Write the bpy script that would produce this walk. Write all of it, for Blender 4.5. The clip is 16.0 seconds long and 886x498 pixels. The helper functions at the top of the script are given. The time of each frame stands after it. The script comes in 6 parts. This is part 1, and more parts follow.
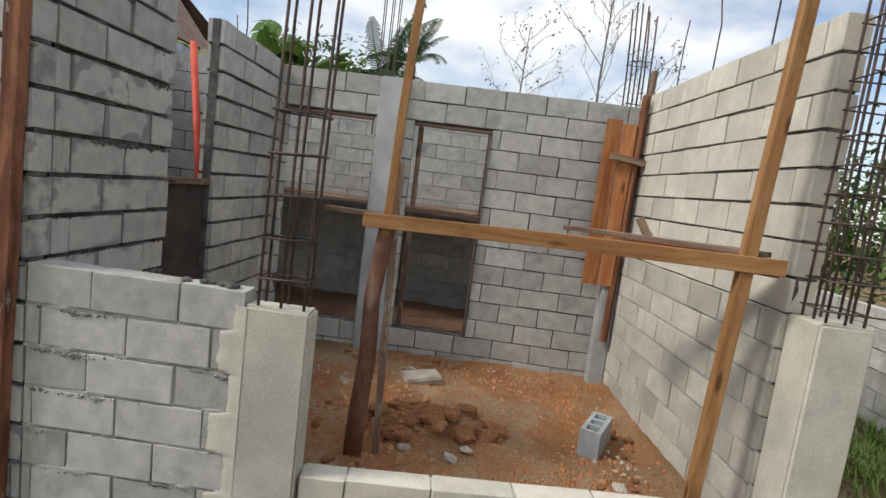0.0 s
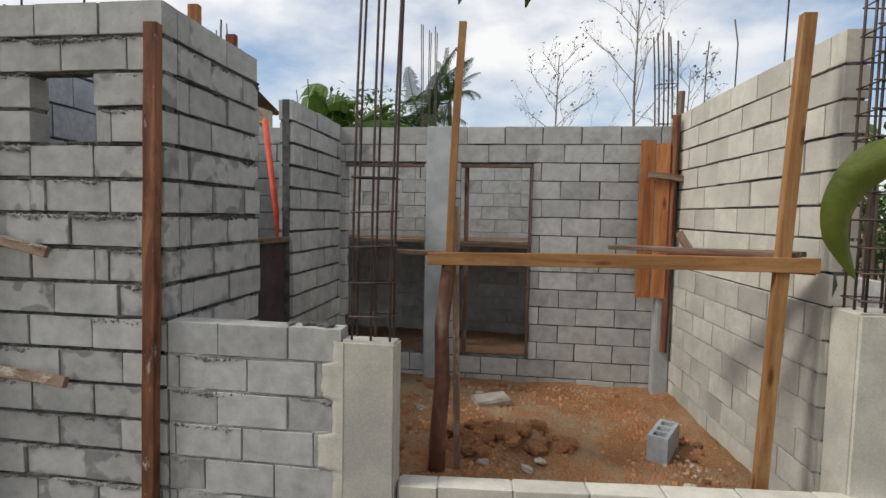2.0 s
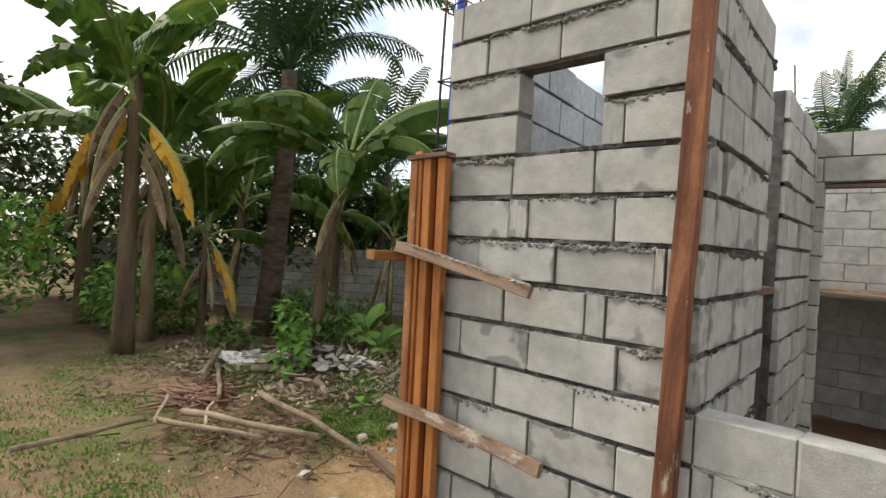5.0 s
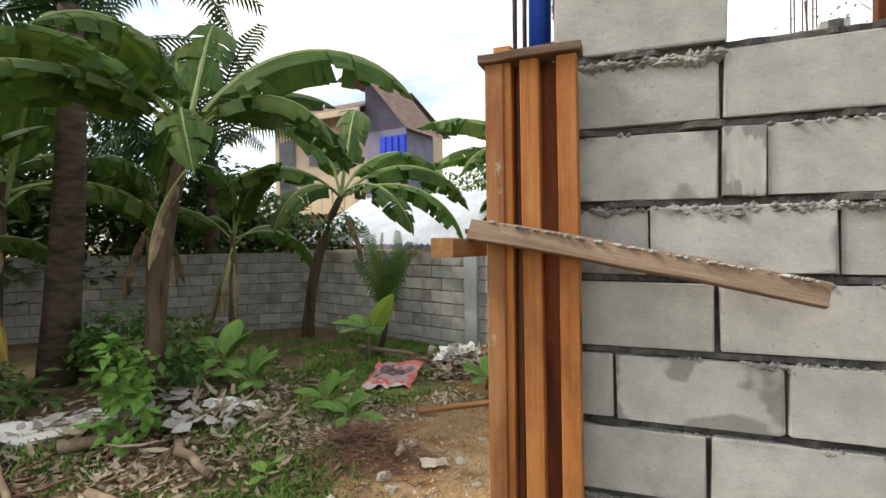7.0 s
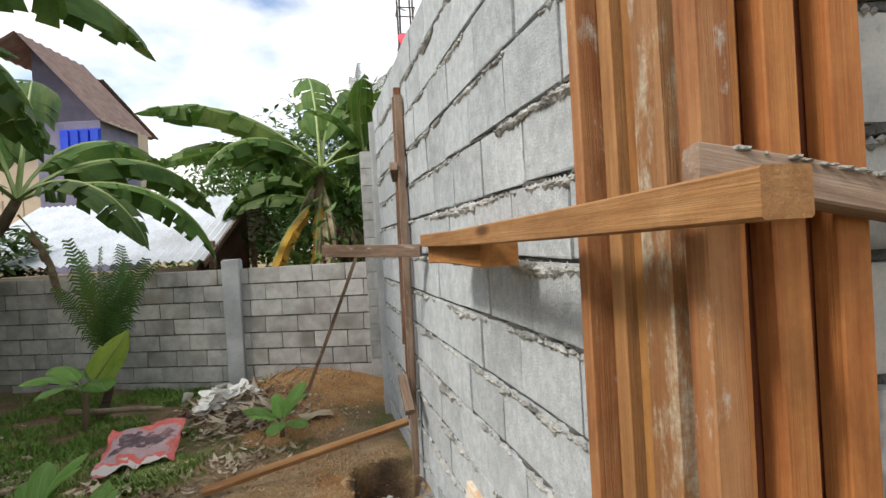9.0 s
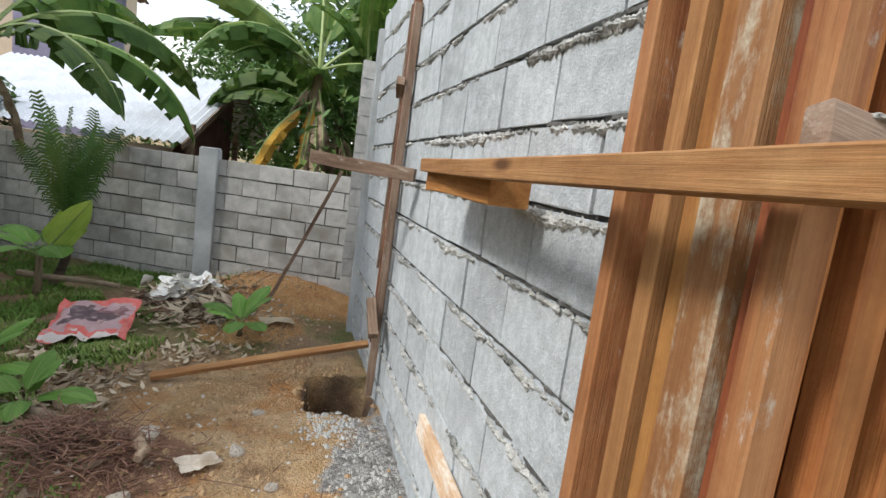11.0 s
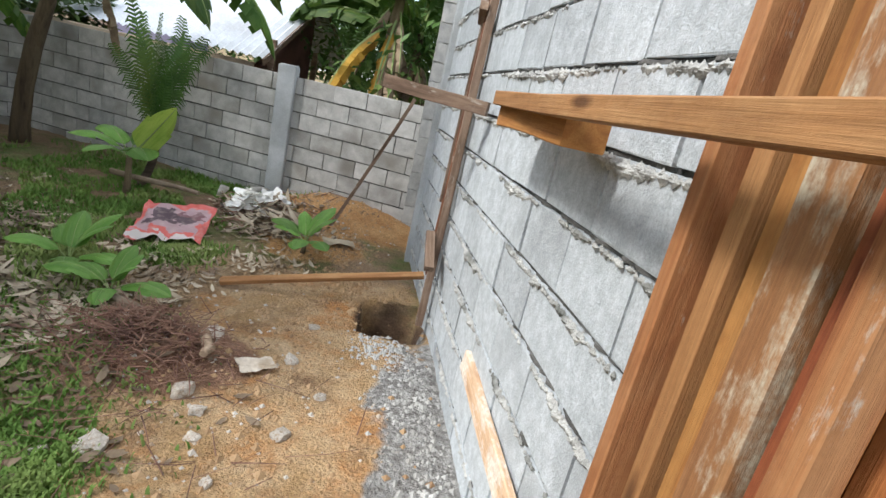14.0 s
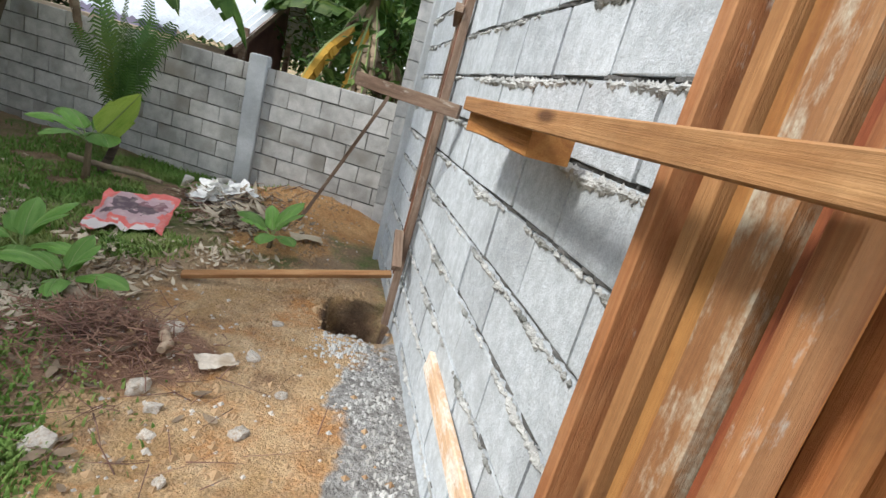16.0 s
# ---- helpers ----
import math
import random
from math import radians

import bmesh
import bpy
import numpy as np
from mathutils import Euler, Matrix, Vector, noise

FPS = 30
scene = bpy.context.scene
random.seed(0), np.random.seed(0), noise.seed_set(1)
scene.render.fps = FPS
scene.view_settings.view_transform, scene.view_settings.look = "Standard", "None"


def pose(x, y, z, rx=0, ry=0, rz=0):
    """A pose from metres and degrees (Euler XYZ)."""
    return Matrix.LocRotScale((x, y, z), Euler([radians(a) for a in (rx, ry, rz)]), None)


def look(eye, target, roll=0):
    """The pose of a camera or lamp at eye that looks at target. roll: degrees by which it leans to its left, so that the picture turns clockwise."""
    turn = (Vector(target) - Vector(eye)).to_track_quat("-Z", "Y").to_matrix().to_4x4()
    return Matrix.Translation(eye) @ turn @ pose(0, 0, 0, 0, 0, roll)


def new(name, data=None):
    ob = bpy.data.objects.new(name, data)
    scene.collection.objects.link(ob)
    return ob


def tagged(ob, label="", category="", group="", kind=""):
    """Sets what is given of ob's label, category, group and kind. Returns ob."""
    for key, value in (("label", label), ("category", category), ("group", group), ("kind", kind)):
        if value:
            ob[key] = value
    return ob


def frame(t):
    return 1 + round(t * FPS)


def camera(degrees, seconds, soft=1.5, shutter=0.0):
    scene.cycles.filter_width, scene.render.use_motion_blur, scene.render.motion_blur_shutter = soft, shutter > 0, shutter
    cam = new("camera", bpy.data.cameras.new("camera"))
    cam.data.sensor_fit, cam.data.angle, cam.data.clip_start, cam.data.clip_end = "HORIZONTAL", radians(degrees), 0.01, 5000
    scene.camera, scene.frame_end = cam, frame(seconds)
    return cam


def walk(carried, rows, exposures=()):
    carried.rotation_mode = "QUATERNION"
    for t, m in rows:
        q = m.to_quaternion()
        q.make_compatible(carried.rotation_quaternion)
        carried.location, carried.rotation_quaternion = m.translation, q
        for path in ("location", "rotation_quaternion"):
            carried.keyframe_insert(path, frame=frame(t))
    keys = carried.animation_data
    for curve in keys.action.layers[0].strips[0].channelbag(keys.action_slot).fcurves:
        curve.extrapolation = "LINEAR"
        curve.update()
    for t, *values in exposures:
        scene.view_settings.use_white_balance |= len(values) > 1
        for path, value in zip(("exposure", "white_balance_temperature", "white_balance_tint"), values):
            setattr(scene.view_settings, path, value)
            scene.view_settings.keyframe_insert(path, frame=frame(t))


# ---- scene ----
cam = camera(81.1, 16.0)
PATH = [
    (0, (4.489, -2.265, 1.64), (4.43, -0.28, 1.403), 7.3),
    (0.5, (4.537, -2.413, 1.603), (4.387, -0.434, 1.359), 3.9),
    (1, (4.5, -2.562, 1.644), (4.236, -0.595, 1.4), 4.3),
    (1.5, (4.475, -2.623, 1.655), (4.215, -0.652, 1.439), 2.4),
    (2, (4.465, -2.679, 1.69), (4.203, -0.701, 1.558), 1.1),
    (2.5, (4.435, -2.689, 1.734), (4.038, -0.729, 1.711), 1.8),
    (3, (4.334, -2.623, 1.712), (3.437, -0.836, 1.658), 3.4),
    (3.5, (4.122, -2.476, 1.684), (2.861, -0.927, 1.589), 4.4),
    (3.7, (4.009, -2.405, 1.648), (2.601, -0.988, 1.537), 4.2),
    (5.8, (2.403, -1.881, 1.618), (1.253, -0.248, 1.729), 1.6),
    (6, (2.23, -1.863, 1.611), (1.206, -0.148, 1.72), 3.1),
    (6.5, (1.807, -1.72, 1.581), (0.997, 0.109, 1.567), 4.6),
    (7, (1.498, -1.48, 1.57), (0.776, 0.385, 1.534), -0.7),
    (7.5, (1.122, -1.172, 1.547), (0.784, 0.799, 1.512), -0.9),
    (8, (0.916, -0.958, 1.533), (0.921, 1.04, 1.441), 1.1),
    (8.2, (0.854, -0.858, 1.53), (0.952, 1.139, 1.498), -2.4),
    (10.3, (0.495, -0.621, 1.504), (1.039, 1.303, 1.485), 1.0),
    (10.5, (0.521, -0.602, 1.501), (1.028, 1.332, 1.447), 1.7),
    (11, (0.603, -0.555, 1.502), (1.012, 1.383, 1.226), 7.7),
    (11.5, (0.626, -0.556, 1.497), (0.924, 1.388, 1.134), 9.1),
    (12, (0.609, -0.531, 1.49), (0.858, 1.416, 1.107), 9.6),
    (12.5, (0.608, -0.521, 1.499), (0.873, 1.396, 0.996), 12.9),
    (13, (0.609, -0.525, 1.493), (0.875, 1.386, 0.964), 13.2),
    (13.5, (0.61, -0.521, 1.497), (0.837, 1.391, 0.957), 12.9),
    (14, (0.623, -0.509, 1.494), (0.829, 1.403, 0.945), 12.8),
    (14.5, (0.64, -0.531, 1.501), (0.848, 1.38, 0.949), 12.1),
    (15, (0.654, -0.535, 1.527), (0.931, 1.371, 0.991), 13.0),
    (15.5, (0.639, -0.529, 1.527), (0.958, 1.373, 0.997), 13.6),
    (16, (0.633, -0.512, 1.521), (0.952, 1.389, 0.988), 15.5),
]
walk(cam, [(t, look(eye, target, roll)) for t, eye, target, roll in PATH],
     exposures=[(0, -0.2, 6650, 10), (1.5, -0.2, 6650, 10), (2.0, -0.4, 6600, 10), (2.5, -0.65, 6400, 10), (3.5, -0.18, 6800, 10), (5.8, 0.3, 7150, 10), (8.2, 0.38, 6900, 10), (10.3, 0.0, 6600, 10), (11.0, 0.37, 6450, 10), (12.5, 0.62, 6350, 10), (16.0, 0.66, 6350, 10)])

# ---- world, sun ----
world = bpy.data.worlds.new("sky")
scene.world = world
world.use_nodes = True
wn, wl = world.node_tree.nodes, world.node_tree.links
wn.clear()
w_out = wn.new("ShaderNodeOutputWorld")
w_bg = wn.new("ShaderNodeBackground")
w_sky = wn.new("ShaderNodeTexSky")
w_sky.sky_type = 'NISHITA'
w_sky.sun_disc = False
w_sky.sun_elevation = radians(47)
w_sky.sun_rotation = radians(250)
w_sky.air_density, w_sky.dust_density = 1.0, 1.5
w_co = wn.new("ShaderNodeTexCoord")
w_map = wn.new("ShaderNodeMapping")
w_map.inputs["Scale"].default_value = (1.0, 1.0, 2.2)
w_noise = wn.new("ShaderNodeTexNoise")
w_noise.inputs["Scale"].default_value = 2.6
w_noise.inputs["Detail"].default_value = 7
w_noise.inputs["Roughness"].default_value = 0.55
w_ramp = wn.new("ShaderNodeValToRGB")
w_ramp.color_ramp.elements[0].position = 0.36
w_ramp.color_ramp.elements[1].position = 0.60
w_mix = wn.new("ShaderNodeMix")
w_mix.data_type = 'RGBA'
w_mix.inputs["B"].default_value = (13.0, 13.2, 13.4, 1)
wl.new(w_co.outputs["Generated"], w_map.inputs["Vector"])
wl.new(w_map.outputs["Vector"], w_noise.inputs["Vector"])
wl.new(w_noise.outputs["Fac"], w_ramp.inputs["Fac"])
wl.new(w_ramp.outputs["Color"], w_mix.inputs["Factor"])
w_gain = wn.new("ShaderNodeVectorMath")
w_gain.operation = 'SCALE'
w_gain.inputs["Scale"].default_value = 2.1
wl.new(w_sky.outputs["Color"], w_gain.inputs[0])
wl.new(w_gain.outputs[0], w_mix.inputs["A"])
wl.new(w_mix.outputs["Result"], w_bg.inputs["Color"])
wl.new(w_bg.outputs["Background"], w_out.inputs["Surface"])
w_bg.inputs["Strength"].default_value = 0.096

sun = new("sun", bpy.data.lights.new("sun", 'SUN'))
sun.data.energy = 2.75
sun.data.angle = radians(12)
sun.data.color = (1.0, 0.97, 0.92)
sun.matrix_world = look((-10, -3.6, 11.5), (0, 0, 0))
tagged(sun, "hazy daylight sun", "sun", kind="structure")

# ---- materials ----


def mat(name, rough=0.85, metal=0.0, spec=0.3):
    m = bpy.data.materials.new(name)
    m.use_nodes = True
    b = m.node_tree.nodes["Principled BSDF"]
    b.inputs["Roughness"].default_value = rough
    b.inputs["Metallic"].default_value = metal
    b.inputs["Specular IOR Level"].default_value = spec
    return m, m.node_tree, b


def rgb(c):
    return (c[0], c[1], c[2], 1)


def noise_mat(name, c1, c2, c3=None, scale=6.0, big=0.8, fine=60.0, bump=0.4, rough=0.9, stretch=(1, 1, 1), rand=0.25,
              metal=0.0, spec=0.3, dist=0.01, space="Object", lo=0.35, hi=0.65, trans=0.0, blot=(0.5, 0.68), iso=False, grain_span=(0.8, 1.15)):
    """Two colours by a middle-sized noise, a third by a large one; fine grain and bump; value varied from object to object."""
    m, nt, b = mat(name, rough, metal, spec)
    n, l = nt.nodes, nt.links
    co, mp = n.new("ShaderNodeTexCoord"), n.new("ShaderNodeMapping")
    mp.inputs["Scale"].default_value = stretch
    info = n.new("ShaderNodeObjectInfo")
    off = n.new("ShaderNodeVectorMath")
    off.operation = 'SCALE'
    comb = n.new("ShaderNodeCombineXYZ")
    for k in ("X", "Y", "Z"):
        l.new(info.outputs["Random"], comb.inputs[k])
    off.inputs["Scale"].default_value = 37.0 if space == "Object" else 0.0
    l.new(comb.outputs[0], off.inputs[0])
    add = n.new("ShaderNodeVectorMath")
    l.new(co.outputs["Object"], add.inputs[0])
    l.new(off.outputs[0], add.inputs[1])
    l.new(add.outputs[0], mp.inputs["Vector"])

    def tex(s, detail=4, r=0.6, plain=False):
        t = n.new("ShaderNodeTexNoise")
        t.inputs["Scale"].default_value = s
        t.inputs["Detail"].default_value = detail
        t.inputs["Roughness"].default_value = r
        l.new(add.outputs[0] if plain else mp.outputs["Vector"], t.inputs["Vector"])
        return t

    def ramp(src, a, z):
        r = n.new("ShaderNodeMapRange")
        r.inputs["From Min"].default_value, r.inputs["From Max"].default_value = a, z
        l.new(src, r.inputs["Value"])
        return r.outputs["Result"]

    def blend(fac, a, z, mode='MIX'):
        x = n.new("ShaderNodeMix")
        x.data_type, x.blend_type = 'RGBA', mode
        if isinstance(fac, float):
            x.inputs["Factor"].default_value = fac
        else:
            l.new(fac, x.inputs["Factor"])
        for key, v in (("A", a), ("B", z)):
            if isinstance(v, tuple):
                x.inputs[key].default_value = rgb(v)
            else:
                l.new(v, x.inputs[key])
        return x.outputs["Result"]
    t1, t2, t3 = tex(scale), tex(big, 5 if iso else 3, 0.6, iso), tex(fine, 3, 0.7)
    col = blend(ramp(t1.outputs["Fac"], lo, hi), c1, c2)
    if c3:
        col = blend(ramp(t2.outputs["Fac"], *blot), col, c3)
    grain = ramp(t3.outputs["Fac"], 0.2, 0.8)
    gm = n.new("ShaderNodeMapRange")
    gm.inputs["To Min"].default_value, gm.inputs["To Max"].default_value = grain_span
    l.new(grain, gm.inputs["Value"])
    hsv = n.new("ShaderNodeHueSaturation")
    l.new(col, hsv.inputs["Color"])
    vr = n.new("ShaderNodeMapRange")
    vr.inputs["To Min"].default_value, vr.inputs["To Max"].default_value = 1 - rand, 1 + rand
    l.new(info.outputs["Random"], vr.inputs["Value"])
    mul = n.new("ShaderNodeMath")
    mul.operation = 'MULTIPLY'
    l.new(vr.outputs["Result"], mul.inputs[0])
    l.new(gm.outputs["Result"], mul.inputs[1])
    l.new(mul.outputs[0], hsv.inputs["Value"])
    l.new(hsv.outputs["Color"], b.inputs["Base Color"])
    if bump:
        bp = n.new("ShaderNodeBump")
        bp.inputs["Strength"].default_value = bump
        bp.inputs["Distance"].default_value = dist
        s = n.new("ShaderNodeMath")
        s.operation = 'ADD'
        l.new(t1.outputs["Fac"], s.inputs[0])
        l.new(t3.outputs["Fac"], s.inputs[1])
        l.new(s.outputs[0], bp.inputs["Height"])
        l.new(bp.outputs["Normal"], b.inputs["Normal"])
    if trans:
        tr = n.new("ShaderNodeBsdfTranslucent")
        l.new(hsv.outputs["Color"], tr.inputs["Color"])
        ms = n.new("ShaderNodeMixShader")
        ms.inputs["Fac"].default_value = trans
        out = n["Material Output"]
        l.new(b.outputs["BSDF"], ms.inputs[1])
        l.new(tr.outputs["BSDF"], ms.inputs[2])
        l.new(ms.outputs["Shader"], out.inputs["Surface"])
    return m


def wood_mat(name, dark, mid, light, lime=0.0, damp=0.5, rand=0.15, rough=0.78, pale=(0.5, 0.46, 0.39), knots=True):
    """Sawn timber with its grain along x: growth streaks, fibres, knots, damp patches and dried cement."""
    m, nt, b = mat(name, rough)
    n, l = nt.nodes, nt.links

    def math2(op, a, c):
        x = n.new("ShaderNodeMath")
        x.operation = op
        for i, v in enumerate((a, c)):
            if isinstance(v, (int, float)):
                x.inputs[i].default_value = v
            else:
                l.new(v, x.inputs[i])
        return x.outputs[0]

    def span(v, a, z, lo=0.0, hi=1.0):
        r = n.new("ShaderNodeMapRange")
        for k, q in zip(("From Min", "From Max", "To Min", "To Max"), (a, z, lo, hi)):
            r.inputs[k].default_value = q
        l.new(v, r.inputs["Value"])
        return r.outputs["Result"]

    def mix(f, a, z, mode='MIX'):
        x = n.new("ShaderNodeMix")
        x.data_type, x.blend_type = 'RGBA', mode
        l.new(f, x.inputs["Factor"])
        for k, v in (("A", a), ("B", z)):
            if isinstance(v, tuple):
                x.inputs[k].default_value = rgb(v)
            else:
                l.new(v, x.inputs[k])
        return x.outputs["Result"]
    co, info = n.new("ShaderNodeTexCoord"), n.new("ShaderNodeObjectInfo")
    comb, add = n.new("ShaderNodeCombineXYZ"), n.new("ShaderNodeVectorMath")
    for k, f in (("X", 41.0), ("Y", 17.0), ("Z", 29.0)):
        l.new(math2('MULTIPLY', info.outputs["Random"], f), comb.inputs[k])
    l.new(co.outputs["Object"], add.inputs[0])
    l.new(comb.outputs[0], add.inputs[1])

    def tex(scale, stretch, detail=4, r=0.6, warp=0.0):
        mp = n.new("ShaderNodeMapping")
        mp.inputs["Scale"].default_value = stretch
        l.new(add.outputs[0], mp.inputs["Vector"])
        t = n.new("ShaderNodeTexNoise")
        for k, v in (("Scale", scale), ("Detail", detail), ("Roughness", r), ("Distortion", warp)):
            t.inputs[k].default_value = v
        l.new(mp.outputs["Vector"], t.inputs["Vector"])
        return t.outputs["Fac"]
    streak = tex(3.2, (0.3, 3.6, 3.6), 6, 0.66, 1.1)
    fibre = tex(22.0, (0.12, 9.0, 9.0), 4, 0.7, 0.2)
    patch = tex(3.2, (0.7, 1.8, 1.8), 5, 0.65)
    speck = tex(60.0, (1, 1, 1), 3, 0.7)
    col = mix(span(streak, 0.34, 0.52), dark, mid)
    col = mix(span(streak, 0.5, 0.68), col, light)
    col = mix(span(tex(4.5, (0.8, 1.6, 1.6), 6, 0.7), 0.5, 0.68, 0.0, 0.4), col, (light[0] * 1.12, light[1] * 1.2, light[2] * 1.3))
    col = mix(span(patch, 0.52, 0.7, 0.0, damp), col, (dark[0] * 0.42, dark[1] * 0.4, dark[2] * 0.42))
    if knots:
        vm = n.new("ShaderNodeMapping")
        vm.inputs["Scale"].default_value = (1.9, 7.0, 7.0)
        l.new(add.outputs[0], vm.inputs["Vector"])
        vo = n.new("ShaderNodeTexVoronoi")
        vo.inputs["Scale"].default_value = 1.0
        l.new(vm.outputs["Vector"], vo.inputs["Vector"])
        col = mix(span(vo.outputs["Distance"], 0.15, 0.07, 0.0, 0.85), col, (dark[0] * 0.3, dark[1] * 0.25, dark[2] * 0.25))
    if lime:
        scum = math2('MULTIPLY', span(tex(7.0, (0.55, 1.5, 1.5), 7, 0.72), 0.66 - 0.28 * lime, 0.74 - 0.24 * lime), span(speck, 0.3, 0.55, 0.35, 1.0))
        col = mix(scum, col, pale)
    hsv = n.new("ShaderNodeHueSaturation")
    l.new(col, hsv.inputs["Color"])
    tone = math2('MULTIPLY', span(info.outputs["Random"], 0, 1, 1 - rand, 1 + rand), math2('MULTIPLY', span(fibre, 0.25, 0.75, 0.8, 1.18), span(speck, 0.2, 0.8, 0.9, 1.1)))
    l.new(tone, hsv.inputs["Value"])
    l.new(hsv.outputs["Color"], b.inputs["Base Color"])
    bp = n.new("ShaderNodeBump")
    bp.inputs["Strength"].default_value, bp.inputs["Distance"].default_value = 0.55, 0.004
    l.new(math2('ADD', fibre, math2('MULTIPLY', speck, 0.5)), bp.inputs["Height"])
    l.new(bp.outputs["Normal"], b.inputs["Normal"])
    return m


def stained_block_mat(name, c1, c2, wet, seed_gain):
    """Concrete block whose damp mortar stains creep in from its edges and stop at an uneven line."""
    m, nt, b = mat(name, 0.92)
    n, l = nt.nodes, nt.links

    def math2(op, a, c):
        x = n.new("ShaderNodeMath")
        x.operation = op
        for i, v in enumerate((a, c)):
            if isinstance(v, (int, float)):
                x.inputs[i].default_value = v
            else:
                l.new(v, x.inputs[i])
        return x.outputs[0]

    def span(v, a, z, lo=0.0, hi=1.0):
        r = n.new("ShaderNodeMapRange")
        for k, q in zip(("From Min", "From Max", "To Min", "To Max"), (a, z, lo, hi)):
            r.inputs[k].default_value = q
        l.new(v, r.inputs["Value"])
        return r.outputs["Result"]

    def mix(f, a, z):
        x = n.new("ShaderNodeMix")
        x.data_type = 'RGBA'
        l.new(f, x.inputs["Factor"])
        for k, v in (("A", a), ("B", z)):
            if isinstance(v, tuple):
                x.inputs[k].default_value = rgb(v)
            else:
                l.new(v, x.inputs[k])
        return x.outputs["Result"]
    co, info = n.new("ShaderNodeTexCoord"), n.new("ShaderNodeObjectInfo")
    comb, add, sep = n.new("ShaderNodeCombineXYZ"), n.new("ShaderNodeVectorMath"), n.new("ShaderNodeSeparateXYZ")
    for k, f in (("X", 37.0), ("Y", 23.0), ("Z", 11.0)):
        l.new(math2('MULTIPLY', info.outputs["Random"], f), comb.inputs[k])
    l.new(co.outputs["Object"], add.inputs[0])
    l.new(comb.outputs[0], add.inputs[1])
    l.new(co.outputs["Object"], sep.inputs[0])

    def tex(scale, detail=4, r=0.6):
        t = n.new("ShaderNodeTexNoise")
        for k, v in (("Scale", scale), ("Detail", detail), ("Roughness", r)):
            t.inputs[k].default_value = v
        l.new(add.outputs[0], t.inputs["Vector"])
        return t.outputs["Fac"]
    side = math2('MINIMUM', sep.outputs["X"], math2('SUBTRACT', 0.4, sep.outputs["X"]))
    level = math2('MINIMUM', sep.outputs["Z"], math2('SUBTRACT', 0.186, sep.outputs["Z"]))
    edge = math2('MINIMUM', side, level)
    reach = math2('MULTIPLY', span(tex(8.0, 2, 0.5), 0.4, 0.7, -0.02, 0.11), span(math2('FRACT', math2('MULTIPLY', info.outputs["Random"], seed_gain), 0), 0.45, 1.0, 0.0, 1.0))
    damp = span(math2('SUBTRACT', math2('ADD', reach, span(tex(45, 4, 0.7), 0.3, 0.7, -0.006, 0.006)), edge), -0.008, 0.022)
    col = mix(span(tex(9), 0.35, 0.65), c1, c2)
    col = mix(math2('MULTIPLY', damp, 0.7), col, wet)
    hsv = n.new("ShaderNodeHueSaturation")
    l.new(col, hsv.inputs["Color"])
    grit = tex(140, 3, 0.75)
    pits = tex(60, 2, 0.5)
    l.new(math2('MULTIPLY', span(info.outputs["Random"], 0, 1, 0.86, 1.12), math2('MULTIPLY', span(grit, 0.25, 0.75, 0.9, 1.09), span(pits, 0.26, 0.34, 0.8, 1.0))), hsv.inputs["Value"])
    l.new(hsv.outputs["Color"], b.inputs["Base Color"])
    bp = n.new("ShaderNodeBump")
    bp.inputs["Strength"].default_value, bp.inputs["Distance"].default_value = 0.35, 0.003
    l.new(math2('ADD', grit, pits), bp.inputs["Height"])
    l.new(bp.outputs["Normal"], b.inputs["Normal"])
    return m


M_BLOCK = noise_mat("concrete_block", (0.36, 0.36, 0.34), (0.48, 0.475, 0.445), (0.20, 0.20, 0.195), scale=9, big=2.6, blot=(0.6, 0.8), fine=140, bump=0.55, dist=0.004, rand=0.16)
M_BLOCK_STAIN = stained_block_mat("damp_stained_block", (0.36, 0.36, 0.34), (0.47, 0.465, 0.435), (0.17, 0.17, 0.165), 7.31)
M_BLOCK_PALE = noise_mat("pale_concrete_block", (0.395, 0.425, 0.44), (0.52, 0.555, 0.575), (0.315, 0.335, 0.345), scale=26, big=3.0, blot=(0.52, 0.78), fine=130, bump=0.9, dist=0.005, rand=0.12, grain_span=(0.72, 1.22))
# sunlight on the tall wall is raised into this pale colour; the sill shares it
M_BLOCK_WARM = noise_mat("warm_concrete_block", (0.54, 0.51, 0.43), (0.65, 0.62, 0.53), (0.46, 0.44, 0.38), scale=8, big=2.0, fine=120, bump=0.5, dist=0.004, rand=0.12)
# greyer copy: the shade on the tall wall's lower part, put into the colour
M_BLOCK_WARM_SHADE = noise_mat("shaded_warm_concrete_block", (0.45, 0.43, 0.375), (0.56, 0.54, 0.475), (0.36, 0.35, 0.31), scale=8, big=2.0, fine=120, bump=0.5, dist=0.004, rand=0.12)
M_BLOCK_OLD = noise_mat("old_concrete_block", (0.37, 0.365, 0.34), (0.53, 0.52, 0.49), (0.25, 0.235, 0.205), scale=7, big=1.2, fine=110, bump=0.6, dist=0.005, rand=0.16)
M_MORTAR_OLD = noise_mat("old_mortar", (0.18, 0.178, 0.165), (0.38, 0.375, 0.35), (0.09, 0.09, 0.08), scale=16, big=6, fine=150, bump=0.9, dist=0.008, rand=0.0)
M_MORTAR_FENCE = noise_mat("dark_open_mortar", (0.08, 0.08, 0.072), (0.24, 0.235, 0.215), (0.05, 0.05, 0.045), scale=16, big=6, fine=150, bump=0.9, dist=0.008, rand=0.0)
